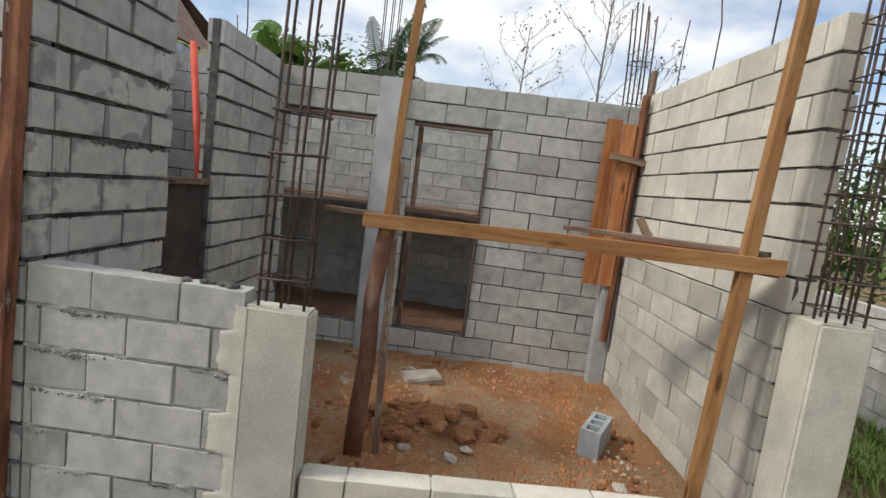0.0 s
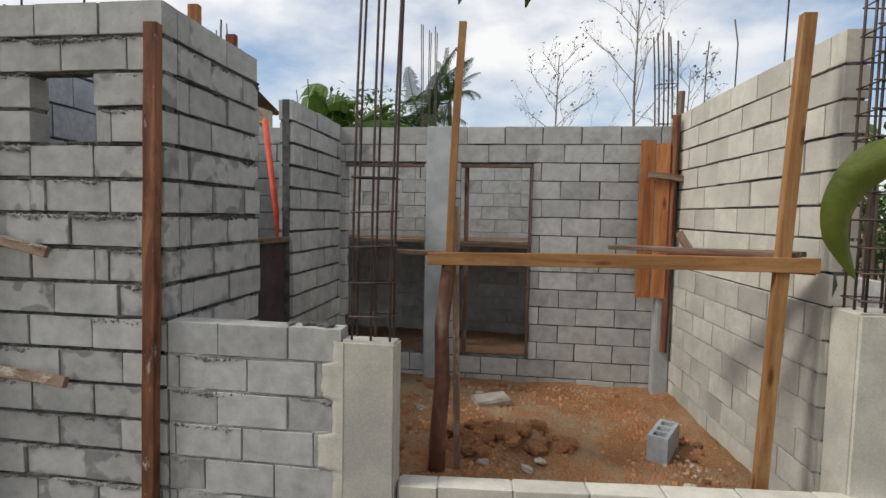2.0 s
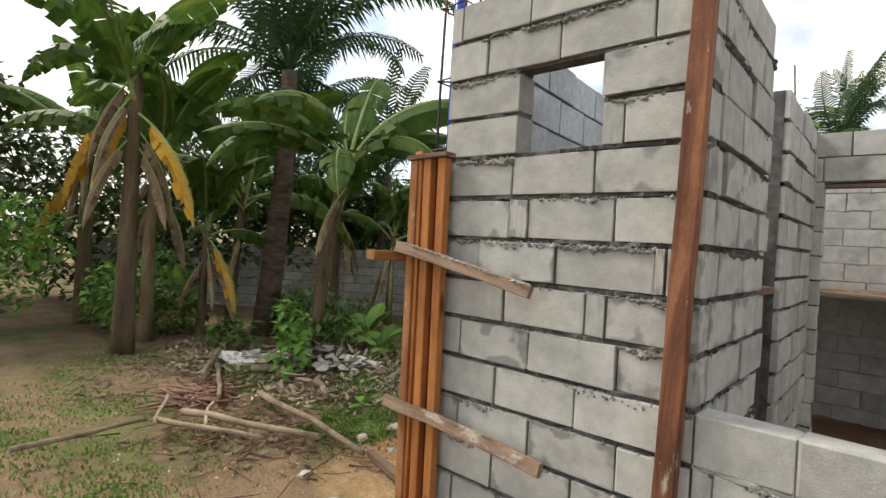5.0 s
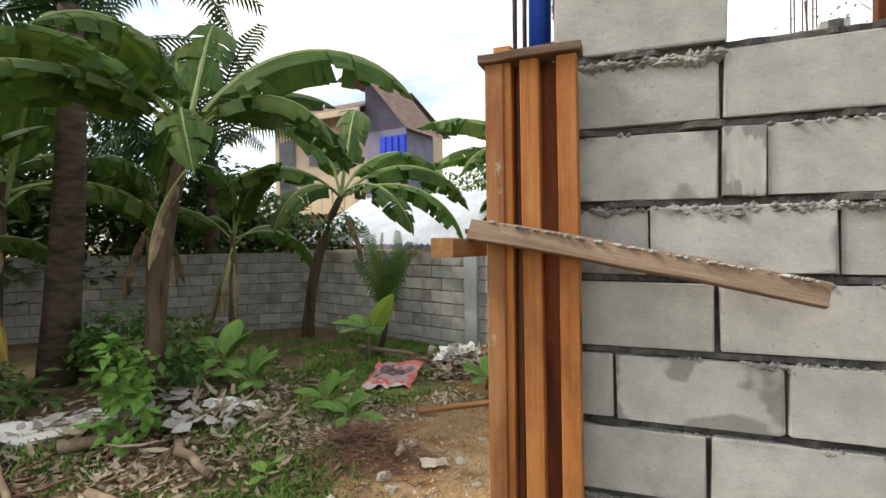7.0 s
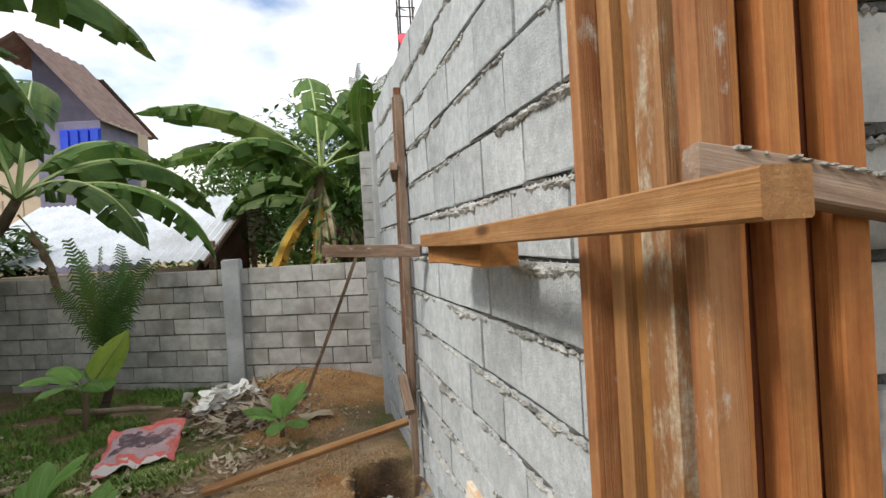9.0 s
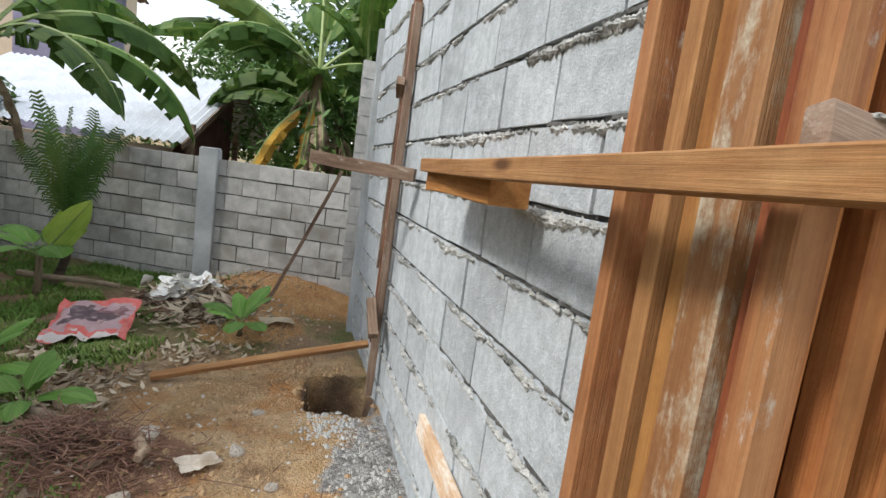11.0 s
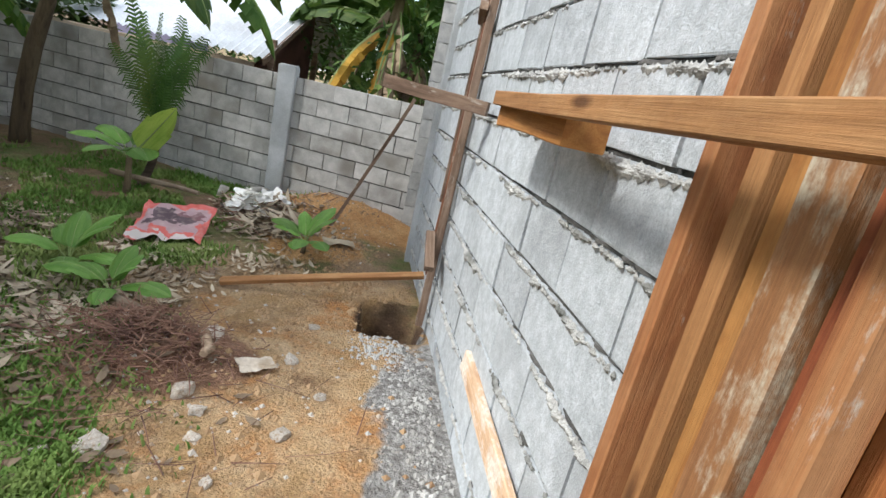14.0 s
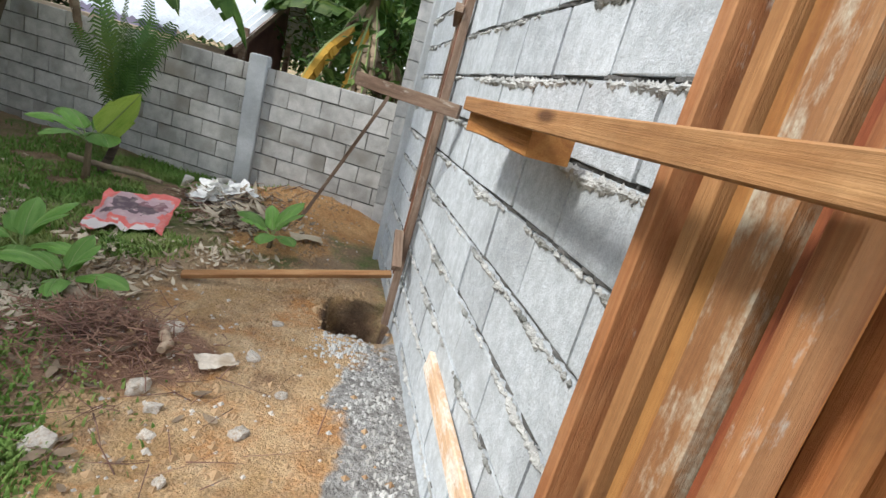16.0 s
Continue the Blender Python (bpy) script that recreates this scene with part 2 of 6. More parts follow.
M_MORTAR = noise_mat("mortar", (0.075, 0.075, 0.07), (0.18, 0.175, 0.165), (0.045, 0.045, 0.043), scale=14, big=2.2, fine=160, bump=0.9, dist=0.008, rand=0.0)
M_MORTAR_PALE = noise_mat("pale_mortar", (0.33, 0.33, 0.31), (0.52, 0.51, 0.48), (0.22, 0.225, 0.2), scale=16, big=2.4, fine=150, bump=0.9, dist=0.008, rand=0.0)
M_MORTAR_WHITE = noise_mat("white_mortar", (0.36, 0.36, 0.34), (0.6, 0.6, 0.57), (0.16, 0.165, 0.15), scale=18, big=5, fine=150, bump=1.0, dist=0.01, rand=0.0)
M_CEMENT = noise_mat("cast_cement", (0.47, 0.45, 0.38), (0.58, 0.56, 0.48), (0.40, 0.39, 0.35), scale=4, big=1.5, fine=90, bump=0.35, dist=0.004, rand=0.05)
M_CEMENT_GREY = noise_mat("grey_cast_cement", (0.38, 0.40, 0.40), (0.5, 0.52, 0.52), (0.33, 0.34, 0.33), scale=4, big=1.5, fine=90, bump=0.3, dist=0.004, rand=0.05)
M_WOOD = wood_mat("orange_lumber", (0.215, 0.082, 0.024), (0.31, 0.135, 0.038), (0.39, 0.195, 0.06), rand=0.2)
M_WOOD_BEAM = wood_mat("tan_beam_lumber", (0.25, 0.115, 0.042), (0.34, 0.17, 0.066), (0.42, 0.235, 0.1), rand=0.1, damp=0.4)
M_WOOD_PALE = wood_mat("pale_worn_lumber", (0.42, 0.25, 0.14), (0.55, 0.37, 0.23), (0.62, 0.46, 0.31), lime=0.75, damp=0.3, rand=0.1, rough=0.9, pale=(0.64, 0.58, 0.5))
# red brown timber, darkened further to carry the shade on recessed formwork planks
M_WOOD_RED = wood_mat("red_brown_lumber", (0.1, 0.026, 0.012), (0.175, 0.047, 0.018), (0.25, 0.08, 0.03), rand=0.15)
M_WOOD_OLD = wood_mat("weathered_lumber", (0.12, 0.075, 0.05), (0.22, 0.145, 0.1), (0.32, 0.23, 0.165), lime=0.3, rand=0.2, rough=0.9, pale=(0.42, 0.37, 0.31))
M_WOOD_BARK = noise_mat("stained_round_post", (0.12, 0.055, 0.036), (0.25, 0.125, 0.08), (0.34, 0.25, 0.19), scale=5, big=2.5, blot=(0.56, 0.72), fine=50, bump=0.6, dist=0.008, stretch=(2, 2, 0.8), rand=0.1)
# stained timber; on the formwork its dark tone also stands for shade
M_WOOD_STAIN_SHADE = wood_mat("stain_and_shade_dark_lumber", (0.1, 0.04, 0.022), (0.19, 0.076, 0.04), (0.3, 0.132, 0.068), lime=0.2, damp=0.7, rand=0.1)
M_BRANCH = noise_mat("dry_branch", (0.27, 0.195, 0.13), (0.42, 0.33, 0.235), (0.17, 0.12, 0.08), scale=5, big=2.5, fine=50, bump=0.6, dist=0.008, stretch=(2, 2, 2), rand=0.25)
M_STEEL = noise_mat("rusty_rebar", (0.075, 0.06, 0.058), (0.15, 0.095, 0.075), (0.05, 0.05, 0.055), scale=12, big=3, fine=80, bump=0.3, dist=0.002, rough=0.6, metal=0.5)
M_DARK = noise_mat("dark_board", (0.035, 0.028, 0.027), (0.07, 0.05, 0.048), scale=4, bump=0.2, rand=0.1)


def part(name, bm, material, parent=None, label=""):
    """Links a bmesh as one mesh object under a thing or a part."""
    me = bpy.data.meshes.new(name)
    bm.to_mesh(me)
    bm.free()
    me.materials.append(material)
    ob = new(name, me)
    if parent:
        ob.parent = parent
    if label:
        tagged(ob, label)
    return ob


def raw_mesh(name, verts, faces, material, smooth=False):
    me = bpy.data.meshes.new(name)
    me.from_pydata(verts, [], faces)
    me.materials.append(material)
    if smooth:
        me.shade_smooth()
    return me


def box_bm(x0, x1, y0, y1, z0, z1, bevel=0.004, jitter=0.0, seg=1, rng=random):
    bm = bmesh.new()
    bmesh.ops.create_cube(bm, size=1)
    bmesh.ops.transform(bm, matrix=Matrix.Translation(((x0 + x1) / 2, (y0 + y1) / 2, (z0 + z1) / 2)) @ Matrix.Diagonal((x1 - x0, y1 - y0, z1 - z0, 1)), verts=bm.verts)
    if bevel:
        bmesh.ops.bevel(bm, geom=bm.edges[:], offset=bevel, segments=seg, affect='EDGES')
    for v in bm.verts:
        if jitter:
            v.co += Vector((rng.uniform(-jitter, jitter), rng.uniform(-jitter, jitter), rng.uniform(-jitter, jitter)))
    return bm


def board_bm(length, w, t, cuts=6, warp=0.004, bevel=0.003, taper=1.0):
    """A sawn board along x from 0 to length, w wide in y, t thick in z, slightly warped, with ragged ends."""
    bm = bmesh.new()
    rings = []
    bow = random.uniform(-warp, warp) * 2
    for i in range(cuts + 1):
        f = i / cuts
        k = 1 + (taper - 1) * f
        x = length * f + (random.uniform(-0.006, 0.006) if i in (0, cuts) else 0)
        dy, dz = bow * math.sin(math.pi * f) + random.uniform(-warp, warp) * 0.35, random.uniform(-warp, warp) * 0.35
        hw, ht, e = w * k / 2, t / 2, bevel
        pts = [(-hw + e, -ht), (hw - e, -ht), (hw, -ht + e), (hw, ht - e), (hw - e, ht), (-hw + e, ht), (-hw, ht - e), (-hw, -ht + e)]
        rings.append([bm.verts.new((x, a + dy, b + dz)) for a, b in pts])
    for a, b in zip(rings, rings[1:]):
        for i in range(8):
            bm.faces.new((a[i], a[(i + 1) % 8], b[(i + 1) % 8], b[i]))
    bm.faces.new(rings[0][::-1])
    bm.faces.new(rings[-1])
    bmesh.ops.recalc_face_normals(bm, faces=bm.faces)
    return bm


def aim(p0, p1, face):
    """A frame at p0 with x along p1 - p0 and z (the board's thin side) as near to face as can be."""
    x = (Vector(p1) - Vector(p0)).normalized()
    y = Vector(face).cross(x).normalized()
    z = x.cross(y)
    m = Matrix((x, y, z)).transposed().to_4x4()
    m.translation = Vector(p0)
    return m


def board(name, p0, p1, w, t, face, material, parent=None, label="", category="", **kw):
    """A sawn board from p0 to p1 whose wide side looks towards face."""
    length = (Vector(p1) - Vector(p0)).length
    ob = part(name, board_bm(length, w, t, **kw), material, parent)
    ob.matrix_local = aim(p0, p1, face)
    return tagged(ob, label, category)


def rod_bm(pts, r, sides=6, r1=None):
    """A round rod through the points."""
    bm = bmesh.new()
    pts = [Vector(p) for p in pts]
    rings = []
    for i, p in enumerate(pts):
        d = (pts[min(i + 1, len(pts) - 1)] - pts[max(i - 1, 0)]).normalized()
        u = d.cross(Vector((0, 0, 1)) if abs(d.z) < 0.9 else Vector((1, 0, 0))).normalized()
        v = d.cross(u)
        k = r + ((r1 if r1 is not None else r) - r) * i / (len(pts) - 1)
        rings.append([bm.verts.new(p + (u * math.cos(a) + v * math.sin(a)) * k) for a in (2 * math.pi * j / sides for j in range(sides))])
    for a, b in zip(rings, rings[1:]):
        for i in range(sides):
            bm.faces.new((a[i], a[(i + 1) % sides], b[(i + 1) % sides], b[i]))
    bm.faces.new(rings[0][::-1])
    bm.faces.new(rings[-1])
    bmesh.ops.recalc_face_normals(bm, faces=bm.faces)
    for f in bm.faces:
        f.smooth = len(f.verts) == 4
    return bm


def thing(name, label, category, at=(0, 0, 0), rz=0, kind="", group=""):
    ob = new(name)
    ob.matrix_world = pose(*at, 0, 0, rz)
    return tagged(ob, label, category, group, kind)


# ---- the ground ----
GZ = -0.12


def ground_height(x, y):
    h = GZ + 0.05 * (noise.noise((x * 0.5, y * 0.5, 0)) + 0.5 * noise.noise((x * 1.7, y * 1.7, 3)))
    h += 0.02 * noise.noise((x * 6, y * 6, 7)) + 0.008 * noise.noise((x * 14, y * 14, 9))
    h += 0.31 * math.exp(-(((x + 0.05) / 0.85) ** 2 + ((y - 5.3) / 0.5) ** 2))
    h += 0.10 * math.exp(-(((x + 0.1) / 0.5) ** 2 + ((y - 4.3) / 0.4) ** 2))
    h += 0.14 * math.exp(-(((x + 0.55) / 0.38) ** 2 + ((y - 2.0) / 0.3) ** 2))
    h += 0.16 * math.exp(-(((x + 2.6) / 0.8) ** 2 + ((y - 2.2) / 0.6) ** 2))
    h -= 1.0 * math.exp(-(((x - 0.74) / 0.19) ** 8 + ((y - 2.95) / 0.27) ** 8))
    h -= 0.65 * math.exp(-(((x - 0.86) / 0.33) ** 8 + ((y + 0.04) / 0.25) ** 8))
    if 2.7 < x < 6.1 and 0.1 < y < 3.1:
        h += -0.05 + 0.2 * math.exp(-(((x - 4.45) / 0.5) ** 2 + ((y - 1.35) / 0.3) ** 2)) * (0.7 + 0.9 * noise.noise((x * 5, y * 5, 1)))
        h += 0.025 * noise.noise((x * 4, y * 4, 5))
    return h


def axis(lo, hi, near_lo, near_hi, step, far_step):
    out, v = [], near_lo
    while v > lo:
        v -= max(step, (near_lo - v) * far_step + step)
        out.append(max(v, lo))
    out.reverse()
    v = near_lo
    while v < near_hi:
        out.append(v)
        v += step
    out.append(near_hi)
    while v < hi:
        v += max(step, (v - near_hi) * far_step + step)
        out.append(min(v, hi))
    return sorted(set(out))


gx = axis(-900, 900, -4.0, 6.5, 0.055, 0.25)
gy = axis(-900, 900, -3.2, 7.2, 0.055, 0.25)
gv = [(x, y, ground_height(x, y)) for y in gy for x in gx]
gf = [(j * len(gx) + i, j * len(gx) + i + 1, (j + 1) * len(gx) + i + 1, (j + 1) * len(gx) + i) for j in range(len(gy) - 1) for i in range(len(gx) - 1)]


def ground_material():
    m, nt, b = mat("trodden_earth", 0.95)
    n, l = nt.nodes, nt.links
    co = n.new("ShaderNodeTexCoord")

    def tex(s, d=5, r=0.6):
        t = n.new("ShaderNodeTexNoise")
        t.inputs["Scale"].default_value, t.inputs["Detail"].default_value, t.inputs["Roughness"].default_value = s, d, r
        l.new(co.outputs["Object"], t.inputs["Vector"])
        return t.outputs["Fac"]

    def mr(v, a, z, c=0.0, d=1.0):
        r = n.new("ShaderNodeMapRange")
        for k, q in zip(("From Min", "From Max", "To Min", "To Max"), (a, z, c, d)):
            r.inputs[k].default_value = q
        l.new(v, r.inputs["Value"])
        return r.outputs["Result"]

    def mix(f, a, z, mode='MIX'):
        x = n.new("ShaderNodeMix")
        x.data_type, x.blend_type = 'RGBA', mode
        l.new(f, x.inputs["Factor"]) if not isinstance(f, float) else None
        if isinstance(f, float):
            x.inputs["Factor"].default_value = f
        for k, v in (("A", a), ("B", z)):
            if isinstance(v, tuple):
                x.inputs[k].default_value = rgb(v)
            else:
                l.new(v, x.inputs[k])
        return x.outputs["Result"]

    def spot(cx, cy, rx, ry, rough=0.5):
        s = n.new("ShaderNodeSeparateXYZ")
        l.new(co.outputs["Object"], s.inputs[0])
        v = []
        for k, c, r in (("X", cx, rx), ("Y", cy, ry)):
            a = n.new("ShaderNodeMath")
            a.operation = 'SUBTRACT'
            l.new(s.outputs[k], a.inputs[0])
            a.inputs[1].default_value = c
            d = n.new("ShaderNodeMath")
            d.operation = 'DIVIDE'
            l.new(a.outputs[0], d.inputs[0])
            d.inputs[1].default_value = r
            p = n.new("ShaderNodeMath")
            p.operation = 'POWER'
            l.new(d.outputs[0], p.inputs[0])
            p.inputs[1].default_value = 2
            v.append(p.outputs[0])
        a = n.new("ShaderNodeMath")
        l.new(v[0], a.inputs[0])
        l.new(v[1], a.inputs[1])
        q = n.new("ShaderNodeMath")
        l.new(a.outputs[0], q.inputs[0])
        l.new(mr(tex(2.6, 4), 0.2, 0.8, -rough, rough), q.inputs[1])
        return mr(q.outputs[0], 1.15, 0.75)
    earth = mix(mr(tex(1.4), 0.35, 0.65), (0.19, 0.122, 0.068), (0.37, 0.255, 0.155))
    earth = mix(mr(tex(7), 0.45, 0.7), earth, (0.28, 0.19, 0.115))
    green = mix(mr(tex(5), 0.35, 0.65), (0.085, 0.13, 0.03), (0.19, 0.23, 0.07))
    moss = mr(tex(0.75, 6, 0.72), 0.38, 0.52)
    col = mix(moss, green, earth)
    col = mix(spot(-0.35, 3.0, 0.85, 0.75, 0.6), col, mix(mr(tex(5), 0.35, 0.65), (0.27, 0.175, 0.095), (0.45, 0.315, 0.185)))
    for cx, cy, rx, ry in ((0.35, 1.9, 0.95, 1.8),):
        clay = mix(mr(tex(4), 0.35, 0.65), (0.43, 0.275, 0.13), (0.6, 0.43, 0.255))
        clay = mix(mr(tex(1.9, 6, 0.7), 0.47, 0.62), clay, (0.45, 0.225, 0.085))
        col = mix(spot(cx, cy, rx, ry), col, mix(mr(tex(2.7, 7, 0.75), 0.53, 0.7), clay, (0.22, 0.13, 0.07)))
    for cx, cy, rx, ry in ((0.05, 5.25, 1.05, 0.75), (-0.05, 4.25, 0.5, 0.45)):
        col = mix(spot(cx, cy, rx, ry), col, mix(mr(tex(4), 0.35, 0.65), (0.42, 0.215, 0.08), (0.58, 0.345, 0.155)))
    # dug pit: the shade inside the hole is put into a darker earth colour
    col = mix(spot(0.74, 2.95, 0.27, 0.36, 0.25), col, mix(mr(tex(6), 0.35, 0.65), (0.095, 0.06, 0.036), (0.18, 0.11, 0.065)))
    col = mix(spot(-0.5, 2.0, 0.5, 0.38, 0.6), col, mix(mr(tex(7), 0.35, 0.65), (0.2, 0.105, 0.065), (0.31, 0.18, 0.115)))
    col = mix(spot(5.4, 2.5, 1.1, 1.0, 0.15), col, mix(mr(tex(3), 0.3, 0.7), (0.33, 0.155, 0.065), (0.46, 0.25, 0.125)))
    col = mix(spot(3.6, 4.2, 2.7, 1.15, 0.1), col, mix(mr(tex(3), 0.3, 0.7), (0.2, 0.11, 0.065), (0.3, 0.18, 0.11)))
    red = mix(mr(tex(3), 0.3, 0.7), (0.34, 0.15, 0.06), (0.47, 0.255, 0.125))
    col = mix(spot(4.45, 1.6, 1.85, 1.75, 0.15), col, mix(mr(tex(1.1, 6, 0.7), 0.47, 0.62), red, (0.44, 0.31, 0.19)))
    col = mix(spot(0.97, 1.65, 0.26, 1.15, 1.3), col, mix(mr(tex(20), 0.4, 0.6), (0.2, 0.19, 0.175), (0.40, 0.39, 0.37)))
    fine = mr(tex(55, 4, 0.8), 0.28, 0.72, 0.62, 1.42)
    hsv = n.new("ShaderNodeHueSaturation")
    l.new(fine, hsv.inputs["Value"])
    l.new(col, hsv.inputs["Color"])
    l.new(hsv.outputs["Color"], b.inputs["Base Color"])
    bp = n.new("ShaderNodeBump")
    bp.inputs["Strength"].default_value, bp.inputs["Distance"].default_value = 1.0, 0.04
    s = n.new("ShaderNodeMath")
    l.new(tex(9, 6, 0.7), s.inputs[0])
    l.new(tex(60, 3, 0.7), s.inputs[1])
    l.new(s.outputs[0], bp.inputs["Height"])
    l.new(bp.outputs["Normal"], b.inputs["Normal"])
    return m


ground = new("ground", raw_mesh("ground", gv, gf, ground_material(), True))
tagged(ground, "uneven reddish earth with moss and trodden bare patches", "ground", kind="structure")

# ---- block walls ----
PITCH = 0.198


def block_mesh(name, material, thick, seed):
    """A concrete block 0.4 m long, with chipped, slightly rounded edges; x along the wall, y across, z up; 0 is its lower left front corner."""
    rng = random.Random(seed)
    bm = bmesh.new()
    bmesh.ops.create_cube(bm, size=1)
    bmesh.ops.bevel(bm, geom=bm.edges[:], offset=0.016, segments=1, affect='EDGES')
    for v in bm.verts:
        v.co = Vector((0.2 + v.co.x * 0.398, thick / 2 + v.co.y * thick, 0.093 + v.co.z * 0.186))
        v.co += Vector((rng.uniform(-0.003, 0.003), rng.uniform(-0.002, 0.002), rng.uniform(-0.003, 0.003)))
    me = bpy.data.meshes.new(name)
    bm.to_mesh(me)
    bm.free()
    me.materials.append(material)
    return me


BLOCKS = {}


def blocks_of(material, thick):
    key = (material.name, thick)
    if key not in BLOCKS:
        BLOCKS[key] = [block_mesh("block", material, thick, 11 + i) for i in range(7)]
    return BLOCKS[key]


def spans(s0, s1, z, holes):
    """What is left of s0..s1 at the height z outside the holes."""
    out = [(s0, s1)]
    for a, b, z0, z1 in holes:
        if z0 < z < z1:
            nxt = []
            for p, q in out:
                if b <= p or a >= q:
                    nxt.append((p, q))
                    continue
                if a > p:
                    nxt.append((p, a))
                if b < q:
                    nxt.append((b, q))
            out = nxt
    return out


def block_wall(name, label, p0, p1, thick, ztop, courses, material, mortar, holes=(), joints=None, phase=0.0, pitch=PITCH,
               loose=0.004, recess=0.012, squeeze=0.5, tops=None, bed=0.012, spill=0.007, seed=1):
    """A wall of blocks from p0 to p1 (its front face; the body lies to the left of that line) with recessed, partly squeezed-out mortar."""
    rng = random.Random(seed)
    d = Vector((p1[0] - p0[0], p1[1] - p0[1], 0))
    length = d.length
    m = Matrix.Translation((p0[0], p0[1], 0)) @ Matrix.Rotation(math.atan2(d.y, d.x), 4, 'Z')
    core = bmesh.new()
    laid = []
    for c in range(courses):
        zt, zb = ztop - c * pitch, ztop - (c + 1) * pitch
        for s0, s1 in spans(0, length, (zt + zb) / 2, holes):
            if tops and zt > tops((s0 + s1) / 2) + 0.02:
                continue
            a = bmesh.ops.create_cube(core, size=1)["verts"]
            zz = zt - (0.010 if c == 0 else 0)
            bmesh.ops.transform(core, matrix=Matrix.Translation(((s0 + s1) / 2, thick / 2, (zz + zb) / 2)) @ Matrix.Diagonal((s1 - s0 - 0.006, thick - 2 * recess, zz - zb, 1)), verts=a)
            if joints and c in joints:
                cut = [s for s in joints[c] if s0 + 0.03 < s < s1 - 0.03]
                while cut and cut[-1] + 0.46 < s1:
                    cut.append(cut[-1] + 0.41)
                while cut and cut[0] - 0.46 > s0:
                    cut.insert(0, cut[0] - 0.41)
            else:
                first = (phase + (0.205 if c % 2 else 0.0) + rng.uniform(-0.02, 0.02)) % 0.41
                cut = [first + 0.41 * k for k in range(-1, int(length / 0.41) + 2)]
                cut = [s for s in cut if s0 + 0.05 < s < s1 - 0.05]
            ends = [s0] + cut + [s1]
            laid += [(a0, a1, zb) for a0, a1 in zip(ends, ends[1:])]
    root = part(name, core, mortar)
    root.matrix_world = m
    tagged(root, label, "wall", kind="structure")
    meshes = blocks_of(material, thick)
    for a0, a1, zb in laid:
        gap = rng.uniform(0.004, 0.011)
        o = new("block", rng.choice(meshes))
        o.parent = root
        o.matrix_local = Matrix.Translation((a0 + gap, rng.uniform(-loose, loose), zb + bed / 2)) @ Matrix.Rotation(rng.uniform(-0.006, 0.006), 4, 'Y') @ Matrix.Diagonal(((a1 - a0 - gap) / 0.4, 1, (pitch - bed) / 0.186, 1))
    # squeezed mortar along the bed joints, on both faces
    vs, fs = [], []
    for c in range(1, courses):
        z = ztop - c * pitch
        for s0, s1 in spans(0, length, z - 0.02, holes):
            if tops and z > tops((s0 + s1) / 2) + 0.02:
                continue
            count = max(2, int((s1 - s0) / 0.022))
            for face in (0, 1):
                base = len(vs)
                for i in range(count + 1):
                    s = s0 + (s1 - s0) * i / count
                    w = noise.noise((s * 9 + seed, z * 7, face * 5)) + 0.6 * noise.noise((s * 38, z * 31, seed))
                    depth = recess * (1.0 - squeeze) - w * recess * 1.5
                    depth = max(-spill, min(recess + 0.002, depth))
                    up, dn = bed / 2 + 0.008 * max(0, w + 0.2) * squeeze * 2, bed / 2 + 0.001 + 0.009 * max(0, -w + 0.2) * squeeze * 2
                    for dz, dd in ((up, recess + 0.004), (up * 0.5, depth), (-dn * 0.5, depth), (-dn, recess + 0.004)):
                        vs.append((s, dd if face == 0 else thick - dd, z + dz))
                for i in range(count):
                    for k in range(3):
                        q = base + i * 4 + k
                        f = (q, q + 4, q + 5, q + 1)
                        fs.append(f if face else f[::-1])
    if vs:
        bed = new("mortar_bed", raw_mesh("mortar_bed", vs, fs, mortar))
        bed.parent = root
    return root


ZTOP = 2.055 + 4 * PITCH
joints_front = {0: [0.480, 0.880], 1: [0.240, 0.640, 1.050], 2: [0.450, 0.850], 3: [0.430, 0.860, 0.945], 4: [0.420, 0.830, 1.230], 5: [0.420, 0.520, 0.930], 6: [0.250, 0.670, 1.100, 1.140],
                7: [0.410, 0.820, 0.910], 8: [0.160, 0.560, 0.970], 9: [0.390, 0.800], 10: [0.170, 0.580, 0.990], 11: [0.390, 0.800], 12: [0.150, 0.560, 0.970], 13: [0.330, 0.730]}
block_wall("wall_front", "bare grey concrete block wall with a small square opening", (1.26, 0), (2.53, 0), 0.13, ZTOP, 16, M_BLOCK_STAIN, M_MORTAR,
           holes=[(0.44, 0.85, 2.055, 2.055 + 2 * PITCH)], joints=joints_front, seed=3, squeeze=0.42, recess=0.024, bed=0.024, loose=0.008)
low_j = {0: [0.31, 0.72], 1: [0.07, 0.48, 0.88], 2: [0.30, 0.72], 3: [0.04, 0.45, 0.87], 4: [0.22, 0.64], 5: [0.05, 0.45, 0.86], 6: [0.25, 0.66]}
block_wall("wall_front_low", "low grey concrete block wall beside the entrance", (2.532, 0), (3.56, 0), 0.13, 1.065, 7, M_BLOCK, M_MORTAR_PALE, joints=low_j, seed=4, squeeze=0.6, recess=0.014, bed=0.016)
side_j = {0: [3.6], 1: [3.4], 2: [3.6], 3: [3.49], 4: [3.614], 5: [3.905], 6: [3.614], 7: [3.905], 8: [3.70], 9: [3.905], 10: [3.66], 11: [3.87], 12: [3.66], 13: [3.87]}
SIDE0, SIDE1 = (0.849, 4.5), (1.224, 0.33)
